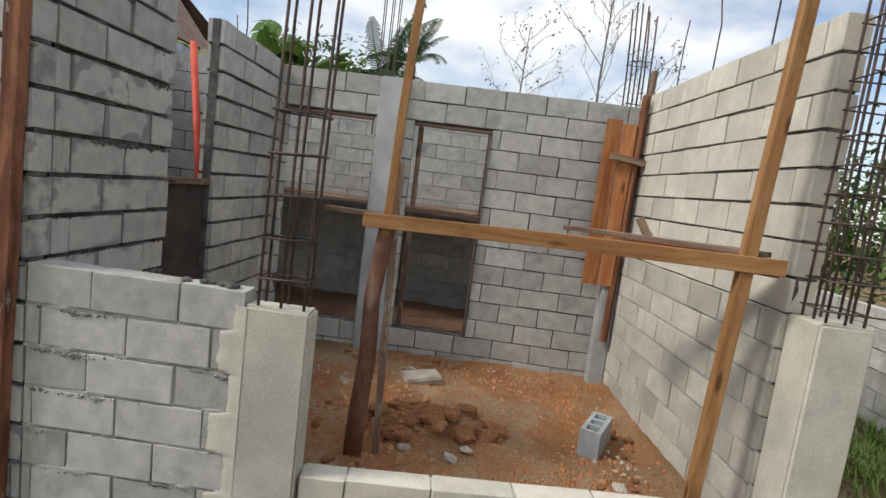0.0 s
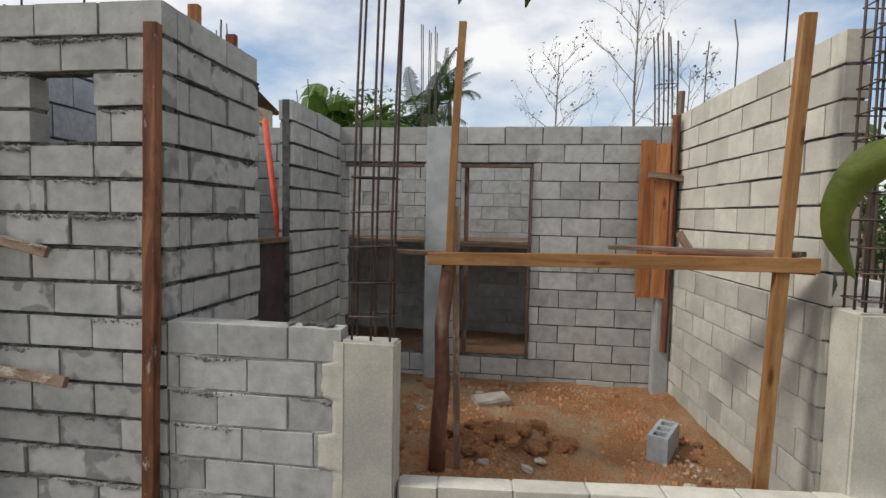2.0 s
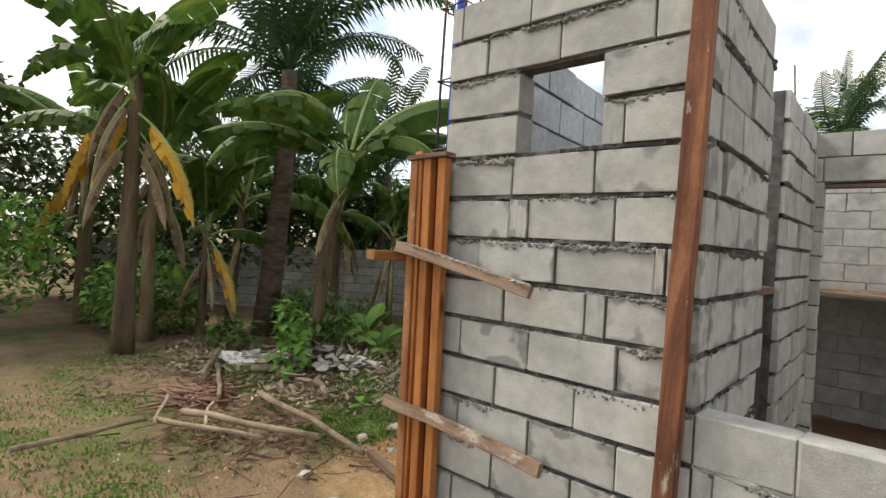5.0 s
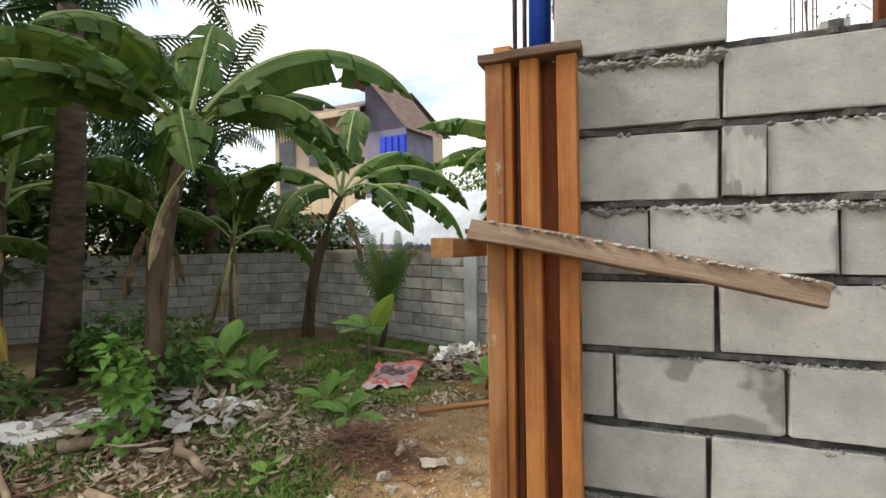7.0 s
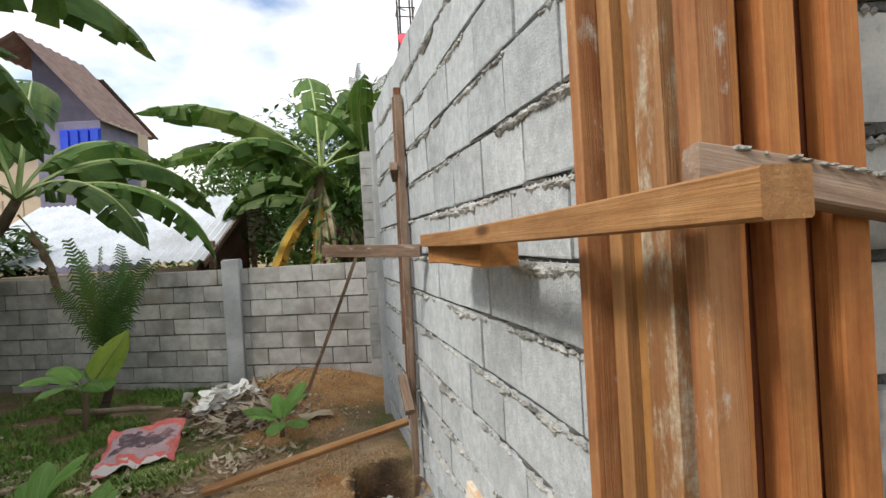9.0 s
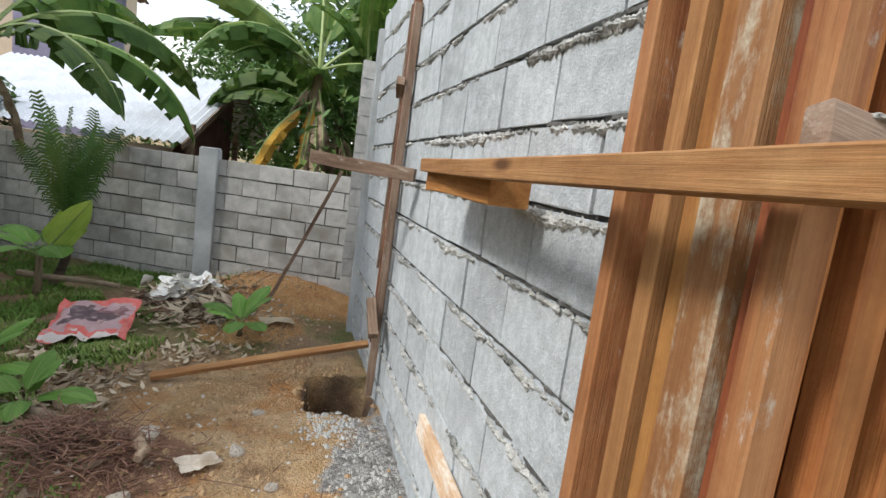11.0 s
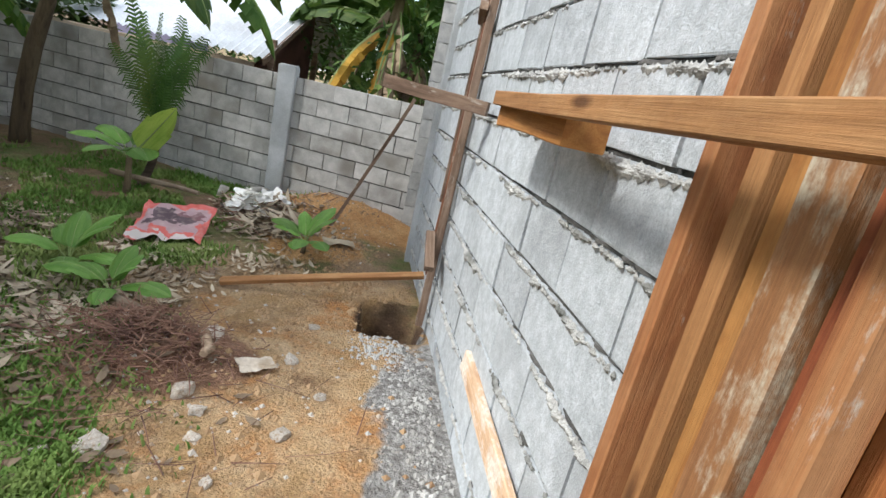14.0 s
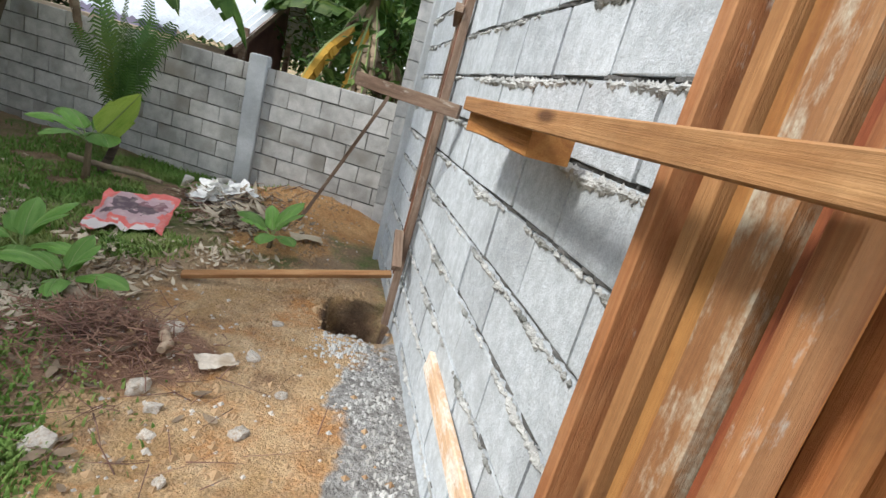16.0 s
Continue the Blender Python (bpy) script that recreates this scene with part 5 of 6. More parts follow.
leaf_cloud("shrubs", "leafy weeds standing among the banana stems",
           [(-2.45, 1.5, 0.15, 0.27, 1.1), (-2.5, 1.55, 0.5, 0.22, 1.4), (-2.45, 1.45, 0.75, 0.13, 1.2), (-2.75, 1.75, 0.3, 0.2, 1.2), (-5.9, 0.6, 0.6, 0.5, 1.2), (-7.0, 1.6, 0.7, 0.6, 1.2), (-7.0, -0.6, 1.2, 0.9, 1.2)], 2600, 0.13, M_LEAF_MID, 66, aspect=0.6)
leaf_cloud("shrubs", "sparse bright shrubs behind the boundary wall",
           [(-6.3, 8.2, 1.9, 0.9), (-7.6, 7.4, 2.2, 1.0), (-8.9, 6.4, 2.3, 1.1), (-5.2, 9.2, 1.7, 0.7), (-10.2, 5.2, 2.4, 1.2), (-11.5, 3.8, 2.2, 1.2)], 5200, 0.2, M_BUSH, 67)
leaf_cloud("thicket", "green thicket behind the boundary wall",
           [(0.6, 8.3, 1.6, 1.5), (1.6, 9.5, 2.4, 2.0), (-0.2, 10.5, 2.2, 1.8), (0.2, 12.0, 3.4, 2.4), (2.6, 8.2, 1.8, 1.4), (-3.5, 15, 2.6, 2.4), (-1.2, 14, 3.0, 2.6), (1.5, 7.0, 1.2, 0.9)], 15000, 0.2, M_BUSH, 7)
leaf_cloud("thicket", "green bushes beyond the tall block wall", [(11.2, 4.2, 1.2, 1.6), (11.8, 6.4, 2.0, 2.0), (12.4, 2.6, 1.6, 1.8), (10.3, 7.8, 1.8, 1.8), (13, 4.5, 2.8, 2.4)], 9000, 0.18, M_BUSH, 8)
leaf_cloud("tree_crown", "rounded green crowns far behind the back wall", [(8.6, 18, 4.3, 1.3, 0.6), (7.0, 17.5, 4.2, 1.1, 0.6), (5.4, 19, 3.9, 1.2, 0.5), (10.6, 18, 4.2, 1.4, 0.6), (3.0, 18, 3.6, 1.4, 0.6), (1.4, 19, 3.9, 1.5, 0.6), (-2.5, 20, 4.0, 2.4), (12.5, 19, 3.8, 1.8)], 11000, 0.26, M_BUSH, 9, "trees")
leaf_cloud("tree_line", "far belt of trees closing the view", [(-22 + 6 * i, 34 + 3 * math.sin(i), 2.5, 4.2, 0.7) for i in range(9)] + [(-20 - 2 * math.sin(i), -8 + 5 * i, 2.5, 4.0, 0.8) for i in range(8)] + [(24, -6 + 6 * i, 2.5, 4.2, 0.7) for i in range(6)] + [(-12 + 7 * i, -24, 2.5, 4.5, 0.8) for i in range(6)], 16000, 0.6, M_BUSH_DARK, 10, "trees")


def bare_tree(at, height, label, seed, spread=0.55):
    rng = random.Random(seed)
    t = thing("bare_tree", label, "tree", (at[0], at[1], GZ))
    part("trunk", rod_bm([(0, 0, 0), (0.05, 0, height * 0.3), (-0.04, 0.05, height * 0.6), (0.02, 0, height)], 0.085, 8, 0.012), M_BARK, t)
    tips = []

    def limb(bm_list, p, d, length, r, depth):
        q = p + d * length
        mid = p + d * length * 0.5 + Vector((rng.uniform(-1, 1), rng.uniform(-1, 1), rng.uniform(-1, 1))) * length * 0.06
        bm_list.append(([p, mid, q], r))
        if depth == 0:
            tips.append(q)
            return
        for k in range(rng.choice((2, 3, 3))):
            nd = (d + Vector((rng.uniform(-1, 1), rng.uniform(-1, 1), rng.uniform(-0.2, 0.8))) * 0.75).normalized()
            limb(bm_list, p + d * length * rng.uniform(0.55, 1.0), nd, length * rng.uniform(0.5, 0.72), r * 0.55, depth - 1)
    for k in range(14):
        z = height * (0.5 + 0.034 * k)
        az = k * 2.4 + rng.uniform(-0.4, 0.4)
        d = Vector((math.cos(az) * spread * 1.2, math.sin(az) * spread * 1.2, 0.75)).normalized()
        rods = []
        limb(rods, Vector((0, 0, z)), d, height * 0.15 * (1.3 - 0.05 * k), 0.014, 3)
        bm = bmesh.new()
        for pts, r in rods:
            b2 = rod_bm(pts, r, 4, r * 0.5)
            me = bpy.data.meshes.new("tmp")
            b2.to_mesh(me)
            b2.free()
            bm.from_mesh(me)
            bpy.data.meshes.remove(me)
        part("limb", bm, M_BARK, t)
    vs, fs = [], []
    for q in tips:
        if rng.random() < 0.35:
            for j in range(2):
                s = rng.uniform(0.06, 0.13)
                a = Vector((rng.uniform(-1, 1), rng.uniform(-1, 1), rng.uniform(-1, 0.2))).normalized() * s
                b = a.cross(Vector((0.3, 0.2, 1))).normalized() * s * 0.3
                k0 = len(vs)
                vs += [tuple(q), tuple(q + a * 0.5 + b), tuple(q + a), tuple(q + a * 0.5 - b)]
                fs.append((k0, k0 + 1, k0 + 2, k0 + 3))
    o = new("leaves", raw_mesh("leaves", vs, fs, M_BUSH_DARK))
    o.parent = t
    return t


bare_tree((8.3, 15.0), 9.6, "tall thin nearly leafless tree behind the back wall", 3, 0.5)
bare_tree((5.9, 16.0), 7.4, "thin nearly leafless tree with spreading twigs", 4, 0.8)
bare_tree((10.4, 16.5), 7.0, "thin nearly leafless tree with spreading twigs", 5, 0.7)

# mango tree behind the walker; one low twig hangs into the path
mango = thing("mango_tree", "mango tree with a low hanging twig of long dark leaves", "tree", (7.6, -3.6, GZ))
part("trunk", rod_bm([(0, 0, -0.1), (0.05, 0, 1.2), (-0.05, 0.1, 2.4), (0.1, 0, 4.0)], 0.19, 10, 0.1), M_BARK, mango)
part("limb", rod_bm([(-0.05, 0.1, 2.3), (-1.2, 0.7, 3.0), (-2.2, 1.2, 2.95), (-2.85, 1.38, 2.5), (-3.05, 1.42, 2.22)], 0.07, 7, 0.008), M_BARK, mango)
vs, fs = [], []
rng = random.Random(4)


def long_leaf(p, tip, w):
    p, tip = Vector(p), Vector(tip)
    d = tip - p
    b = d.cross(Vector((0.2, 1, 0.1))).normalized() * w / 2
    k0 = len(vs)
    for f, k in ((0, 0.1), (0.25, 0.75), (0.5, 1.0), (0.75, 0.7), (1.0, 0.03)):
        c = p + d * f + Vector((0.01 * math.sin(f * 3), -0.02 * math.sin(f * math.pi), 0))
        vs.append(tuple(c - b * k))
        vs.append(tuple(c + b * k))
    for i in range(4):
        q = k0 + 2 * i
        fs.append((q, q + 1, q + 3, q + 2))


for tx, ty, tz in ((4.41, -2.2, 1.88), (4.47, -2.2, 1.875), (4.555, -2.2, 1.91), (4.625, -2.2, 1.915), (4.67, -2.2, 1.935), (4.70, -2.2, 1.99), (4.36, -2.2, 1.99)):
    ox, oy, oz = tx + (4.55 - tx) * 0.35 + rng.uniform(-0.01, 0.01), -2.19 + rng.uniform(-0.02, 0.02), tz + 0.16 + rng.uniform(-0.02, 0.03)
    long_leaf((ox - 7.6, oy + 3.6, oz - GZ), (tx - 7.6, ty + 3.6, tz - GZ), 0.042)
# one curled leaf hanging lower on its own stalk
M_MANGO_PALE = noise_mat("young_mango_leaf", (0.1, 0.135, 0.02), (0.17, 0.2, 0.035), scale=40, bump=0.15, rough=0.4, rand=0.05, spec=0.5, trans=0.3)
spine = [Vector(p) - Vector((7.6, -3.6, GZ)) for p in ((4.72, -2.342, 1.716), (4.698, -2.335, 1.730), (4.682, -2.330, 1.724), (4.672, -2.324, 1.704), (4.673, -2.318, 1.681), (4.689, -2.309, 1.653))]
widths = (0.010, 0.023, 0.026, 0.023, 0.017, 0.001)
lv, lf = [], []
for i in range(31):
    g = min(i / 6, 4.999)
    a, h = int(g), g - int(g)
    q = [spine[max(0, min(5, a + k))] for k in (-1, 0, 1, 2)]
    p = 0.5 * (2 * q[1] + (q[2] - q[0]) * h + (2 * q[0] - 5 * q[1] + 4 * q[2] - q[3]) * h * h + (3 * q[1] - q[0] - 3 * q[2] + q[3]) * h ** 3)
    d = (0.5 * ((q[2] - q[0]) + 2 * (2 * q[0] - 5 * q[1] + 4 * q[2] - q[3]) * h + 3 * (3 * q[1] - q[0] - 3 * q[2] + q[3]) * h * h)).normalized()
    w = widths[a] + (widths[a + 1] - widths[a]) * h
    b = d.cross(Vector((-0.1, 1, 0))).normalized() * w / 2
    for off, back in ((-1, 0.3), (-0.5, 0.1), (0, 0), (0.5, 0.1), (1, 0.3)):
        lv.append(tuple(p + b * off + Vector((0, back * w, 0))))
for i in range(30):
    for j in range(4):
        q = 5 * i + j
        lf.append((q, q + 1, q + 6, q + 5))
o = new("leaf", raw_mesh("leaf", lv, lf, M_MANGO_PALE, True))
o.parent = mango
part("stalk", rod_bm([(-2.2, 1.2, 2.95), (-2.5, 1.28, 2.4), spine[0] + Vector((0.05, 0, 0.05)), spine[0]], 0.008, 6, 0.002), M_BARK, mango)
for k in range(900):
    d = Vector((rng.gauss(0, 1), rng.gauss(0, 1), rng.gauss(0, 0.6))).normalized() * rng.uniform(0.6, 1.9)
    c = Vector((0.1, -0.3, 4.4)) + d
    long_leaf(c, c + Vector((rng.uniform(-1, 1), rng.uniform(-1, 1), -1.2)).normalized() * 0.2, 0.045)
o = new("leaves", raw_mesh("leaves", vs, fs, M_MANGO))
o.parent = mango

# ---- houses beyond the boundary wall ----
M_TIN = noise_mat("pale_tin_roof", (0.62, 0.655, 0.7), (0.75, 0.785, 0.82), (0.52, 0.54, 0.56), scale=3, big=0.8, fine=30, bump=0.1, rough=0.4, metal=0.25, rand=0.05)
M_TIN_BROWN = noise_mat("brown_roof_sheet", (0.19, 0.12, 0.1), (0.28, 0.19, 0.16), scale=3, bump=0.1, rough=0.6, rand=0.05)
M_PAINT = noise_mat("cream_painted_wall", (0.55, 0.44, 0.32), (0.63, 0.52, 0.39), (0.47, 0.38, 0.28), scale=2, big=0.7, bump=0.15, rand=0.05)
M_PAINT_GREY = noise_mat("violet_grey_painted_wall", (0.2, 0.19, 0.27), (0.27, 0.25, 0.34), scale=2, big=0.7, bump=0.15, rand=0.05)
M_GLASS = noise_mat("dark_window_pane", (0.02, 0.025, 0.03), (0.04, 0.045, 0.05), scale=2, bump=0, rough=0.15, rand=0.1, spec=0.6)
M_TARP = noise_mat("bright_blue_panel", (0.015, 0.05, 0.55), (0.02, 0.08, 0.65), scale=2, bump=0.1, rough=0.5, rand=0.1)


def sheet_bm(a, b, c, d, ribs, depth=0.025):
    """A corrugated sheet on the corners a, b (eave) and d, c (ridge)."""
    bm = bmesh.new()
    a, b, c, d = (Vector(v) for v in (a, b, c, d))
    nrm = (b - a).cross(d - a).normalized()
    rows = []
    for i in range(ribs * 4 + 1):
        f = i / (ribs * 4)
        off = nrm * depth * math.sin(f * ribs * 2 * math.pi)
        rows.append((bm.verts.new(a.lerp(b, f) + off), bm.verts.new(d.lerp(c, f) + off)))
    for (p, q), (r, s) in zip(rows, rows[1:]):
        bm.faces.new((p, r, s, q))
    return bm


shed = thing("shed", "low shed with a pale corrugated tin roof and dark open gable", "shed", (-3.8, 9.6, GZ))
so = Vector((3.8, -9.6, -GZ))
eL, eR, rR, rL = Vector((-6.6, 9.4, 1.52)), Vector((-1.72, 7.85, 1.47)), Vector((-1.38, 10.3, 2.74)), Vector((-6.2, 11.9, 2.8))
bL, bR = Vector((-5.9, 14.3, 1.5)), Vector((-1.05, 12.7, 1.5))
part("roof", sheet_bm(eL + so, eR + so, rR + so, rL + so, 34), M_TIN, shed)
part("roof", sheet_bm(rL + so, rR + so, bR + so, bL + so, 34), M_TIN, shed)
for p0, p1 in ((eR, rR), (rR, bR)):
    board("barge_board", p0 + so - Vector((0.03, 0, 0.06)), p1 + so - Vector((0.03, 0, 0.06)), 0.1, 0.03, (1, 0, 0), M_WOOD_OLD, shed)
M_RUST = noise_mat("rusty_sheet_wall", (0.16, 0.085, 0.075), (0.25, 0.14, 0.12), (0.1, 0.06, 0.05), scale=3, big=1, bump=0.2, rand=0.05)
gx0, gy0, gx1, gy1 = -1.95, 8.1, -1.55, 10.2
bm = bmesh.new()
quad = [Vector((gx0, gy0, GZ)), Vector((gx1, gy1, GZ)), Vector((gx1, gy1, 2.55)), Vector((gx0, gy0, 1.35))]
f = bm.faces.new([bm.verts.new(v + so) for v in quad])
bmesh.ops.solidify(bm, geom=[f], thickness=0.05)
part("gable_wall", bm, M_RUST, shed)
part("wall", box_bm(-6.3 + 3.8, -1.95 + 3.8, -1.35, -1.25, 0, 1.5, 0.01), M_PAINT, shed)
for px, py in ((-1.5, 10.4), (-1.3, 12.4), (-1.75, 8.3)):
    part("post", box_bm(px + 3.75, px + 3.85, py - 9.65, py - 9.55, 0, 1.9, 0.008), M_WOOD_OLD, shed)

house = thing("house", "two storey cream house with a brown roof and violet gable", "house", (-9.6, 19.7, GZ + 0.35), -8)
part("wall", box_bm(-4.2, 1.2, -2.5, 3.5, -1.3, 6.6, 0.02), M_PAINT, house)
part("wall", box_bm(1.25, 3.2, -2.9, -0.9, -1.3, 5.6, 0.02), M_PAINT_GREY, house, "violet grey gable wall")
part("roof", sheet_bm((-4.9, -3.3, 6.55), (1.3, -3.3, 6.55), (1.3, 0.5, 8.0), (-4.9, 0.5, 8.0), 22, 0.03), M_TIN_BROWN, house)
part("roof", sheet_bm((-4.9, 0.5, 8.0), (1.3, 0.5, 8.0), (1.3, 4.2, 6.55), (-4.9, 4.2, 6.55), 22, 0.03), M_TIN_BROWN, house)
part("roof", sheet_bm((0.4, -0.6, 7.6), (0.4, -3.6, 7.6), (1.35, -3.6, 8.1), (1.35, -0.6, 8.1), 8, 0.03), M_TIN_BROWN, house)
part("roof", sheet_bm((1.35, -0.6, 8.1), (1.35, -3.6, 8.1), (3.55, -3.6, 5.5), (3.55, -0.6, 5.5), 8, 0.03), M_TIN_BROWN, house)
part("fascia", box_bm(-4.95, 1.3, -3.36, -3.28, 6.3, 6.55, 0.01), M_PAINT, house, "cream fascia board")
bm = bmesh.new()
f = bm.faces.new([bm.verts.new(v) for v in ((1.25, -2.88, 5.6), (3.2, -2.88, 5.6), (3.2, -2.88, 5.8), (1.4, -2.88, 7.95), (1.25, -2.88, 7.95))])
bmesh.ops.solidify(bm, geom=[f], thickness=0.1)
part("gable", bm, M_PAINT_GREY, house, "violet grey gable wall")
for wx, wz in ((-3.4, 4.6), (-1.6, 4.6), (0.1, 4.6), (-3.4, 3.0), (-3.4, 0.9), (-1.6, 0.9)):
    w = part("window", box_bm(wx - 0.5, wx + 0.5, -2.56, -2.47, wz, wz + 1.2, 0.01), M_PAINT_GREY, house)
    part("pane", box_bm(wx - 0.43, wx + 0.43, -2.58, -2.55, wz + 0.07, wz + 1.13, 0.004), M_GLASS, w)
w = part("window", box_bm(2.0, 3.2, -2.97, -2.88, 4.3, 5.35, 0.01), M_TARP, house, "bright blue window panel")
for k in range(4):
    part("slat", box_bm(2.05 + 0.3 * k, 2.28 + 0.3 * k, -3.02, -2.97, 4.35, 5.3, 0.005), M_TARP, w)
for k in range(9):
    part("baluster", box_bm(-4.0 + 0.6 * k, -3.92 + 0.6 * k, -3.1, -3.04, 2.6, 3.3, 0.004), M_PAINT, house)
part("balcony", box_bm(-4.3, 1.2, -3.15, -2.5, 2.45, 2.6, 0.01), M_PAINT, house)
block_wall("fence_wall_right", "low old concrete block wall beyond the building", (9.0, 9.0), (8.6, 1.0), 0.12, 1.0, 6, M_BLOCK_OLD, M_MORTAR_OLD, phase=0.1, seed=23)

# ---- loose things on the ground ----
M_STONE = noise_mat("broken_concrete", (0.5, 0.45, 0.38), (0.68, 0.62, 0.54), (0.42, 0.31, 0.21), scale=7, big=3, fine=80, bump=0.6, rand=0.2)
M_CLOD = noise_mat("red_clay_clod", (0.30, 0.115, 0.048), (0.43, 0.195, 0.085), (0.46, 0.28, 0.15), scale=6, big=3, fine=60, bump=0.8, rand=0.25)
M_GRASS = noise_mat("short_grass", (0.1, 0.2, 0.033), (0.19, 0.3, 0.065), (0.27, 0.32, 0.1), scale=2, big=1, fine=10, bump=0, rough=0.7, rand=0.1, trans=0.15)
M_TWIG = noise_mat("dry_twigs", (0.17, 0.085, 0.06), (0.3, 0.18, 0.125), (0.1, 0.055, 0.045), scale=8, big=3, fine=60, bump=0.4, rand=0.2)
M_PLASTIC = noise_mat("dirty_white_plastic", (0.7, 0.69, 0.65), (0.82, 0.81, 0.77), (0.45, 0.4, 0.33), scale=6, big=3, fine=40, bump=0.4, rough=0.6, rand=0.12)
M_GREYSHEET = noise_mat("grey_cement_bag", (0.4, 0.38, 0.35), (0.55, 0.53, 0.49), (0.28, 0.24, 0.2), scale=5, big=2, fine=40, bump=0.4, rough=0.8, rand=0.15)
M_PAPER = noise_mat("dusty_paper", (0.58, 0.5, 0.4), (0.72, 0.65, 0.55), (0.45, 0.36, 0.26), scale=9, big=5, fine=50, bump=0.4, rough=0.9, rand=0.05)
M_CRUMB = noise_mat("tan_earth_crumb", (0.33, 0.21, 0.11), (0.47, 0.32, 0.18), (0.25, 0.15, 0.08), scale=8, big=4, fine=60, bump=0.6, rand=0.2)
M_STRAW = noise_mat("straw_litter", (0.37, 0.295, 0.195), (0.55, 0.47, 0.35), (0.19, 0.13, 0.085), scale=3, big=2, fine=20, bump=0.2, rand=0.1)


def lump_mesh(name, material, seed, sub=2):
    rng = random.Random(seed)
    bm = bmesh.new()
    bmesh.ops.create_icosphere(bm, subdivisions=sub, radius=1)
    o = Vector((seed * 3.1, 0, 0))
    for v in bm.verts:
        v.co *= 1 + 0.55 * noise.noise(v.co * 1.1 + o) + 0.2 * noise.noise(v.co * 2.7 + o)
        v.co.x = max(-0.8, min(0.85, v.co.x))
        v.co.z = max(-0.6, min(0.7, v.co.z))
    me = bpy.data.meshes.new(name)
    bm.to_mesh(me)
    bm.free()
    me.materials.append(material)
    return me


STONES = [lump_mesh("stone", M_STONE, i) for i in range(5)]
CLODS = [lump_mesh("clod", M_CLOD, 20 + i) for i in range(5)]


def stone(x, y, s, meshes, name, label, rng, flat=0.6):
    o = new(name, rng.choice(meshes))
    o.matrix_world = Matrix.Translation((x, y, ground_height(x, y) + s * flat * 0.25)) @ Euler((rng.uniform(-0.3, 0.3), rng.uniform(-0.3, 0.3), rng.uniform(0, 6))).to_matrix().to_4x4() @ Matrix.Diagonal((s * rng.uniform(0.8, 1.4), s, s * flat, 1))
    return tagged(o, label, "stone", "scattered stones")


rng = random.Random(77)
for x, y, s in ((4.30, 1.02, 0.045), (4.62, 1.0, 0.05), (4.72, 1.05, 0.045), (4.18, 2.62, 0.06), (5.55, 0.85, 0.045), (5.75, 1.0, 0.05), (3.62, 2.2, 0.05), (5.4, 0.5, 0.04), (4.55, 1.45, 0.07), (5.0, 0.6, 0.03)):
    stone(x, y, s, STONES, "stone", "pale broken concrete piece on red soil", rng)
for x, y, s in ((-0.21, 1.72, 0.06), (-0.1, 1.62, 0.04), (-0.39, 1.3, 0.055), (-0.26, 2.28, 0.05), (0.1, 1.2, 0.03), (0.2, 2.2, 0.04), (-0.05, 1.45, 0.03), (0.3, 1.55, 0.045), (-0.75, 2.25, 0.07), (-0.02, 0.95, 0.045), (-0.4, 0.95, 0.05), (0.42, 1.9, 0.03), (-0.55, 1.25, 0.03), (0.25, 2.6, 0.035), (-0.09, 0.16, 0.05)):
    stone(x, y, s, STONES, "stone", "small dusty stone on trodden earth", rng, 0.75)
for k in range(46):
    a, r = rng.uniform(0, 6.3), rng.uniform(0, 1) ** 0.5
    x, y = 4.42 + 0.6 * r * math.cos(a), 1.38 + 0.33 * r * math.sin(a)
    stone(x, y, rng.uniform(0.03, 0.085), CLODS, "clod", "broken red clay clod of the soil heap", rng, 0.75)

for k in range(26):
    a = rng.uniform(1.6, 5.2)
    stone(0.84 + 0.42 * math.cos(a) + rng.uniform(-0.06, 0.06), -0.04 + 0.34 * math.sin(a) + rng.uniform(-0.06, 0.05), rng.uniform(0.02, 0.055), CLODS if k % 4 else STONES, "clod", "earth clod dug out beside the pit", rng, 0.75)
for k in range(64):
    cx, cy, rx, ry = rng.choice(((3.45, 1.3, 0.3, 0.7), (5.95, 1.5, 0.12, 0.8), (4.6, 2.85, 1.2, 0.12), (4.0, 0.65, 0.4, 0.25), (5.6, 0.75, 0.35, 0.25)))
    stone(cx + rng.uniform(-rx, rx), cy + rng.uniform(-ry, ry), rng.uniform(0.015, 0.045), CLODS, "clod", "loose red clay clod on the room floor", rng, 0.75)


def scatter(name, label, spots, count, lo, hi, material, seed, category="rubble"):
    """Crumbs past counting, each a small faceted lump."""
    r2 = random.Random(seed)
    vs, fs = [], []
    for k in range(count):
        cx, cy, rx, ry = r2.choice(spots)
        x, y = cx + rx * r2.gauss(0, 0.5), cy + ry * r2.gauss(0, 0.5)
        if -0.1 < y < 0.3 and 1.1 < x < 6.4:
            continue
        z, s = ground_height(x, y), r2.uniform(lo, hi) * (0.5 + r2.random())
        b = len(vs)
        for dx, dy, dz in ((1, 0, 0), (0, 1, 0), (-1, 0, 0.1), (0, -1, 0), (0.1, 0.1, 0.8), (0, 0, -0.5)):
            vs.append((x + dx * s * r2.uniform(0.6, 1.2), y + dy * s * r2.uniform(0.6, 1.2), z + dz * s))
        for i in range(4):
            fs.append((b + i, b + (i + 1) % 4, b + 4))
            fs.append((b + (i + 1) % 4, b + i, b + 5))
    return tagged(new(name, raw_mesh(name, vs, fs, material)), label, category, kind="stuff")


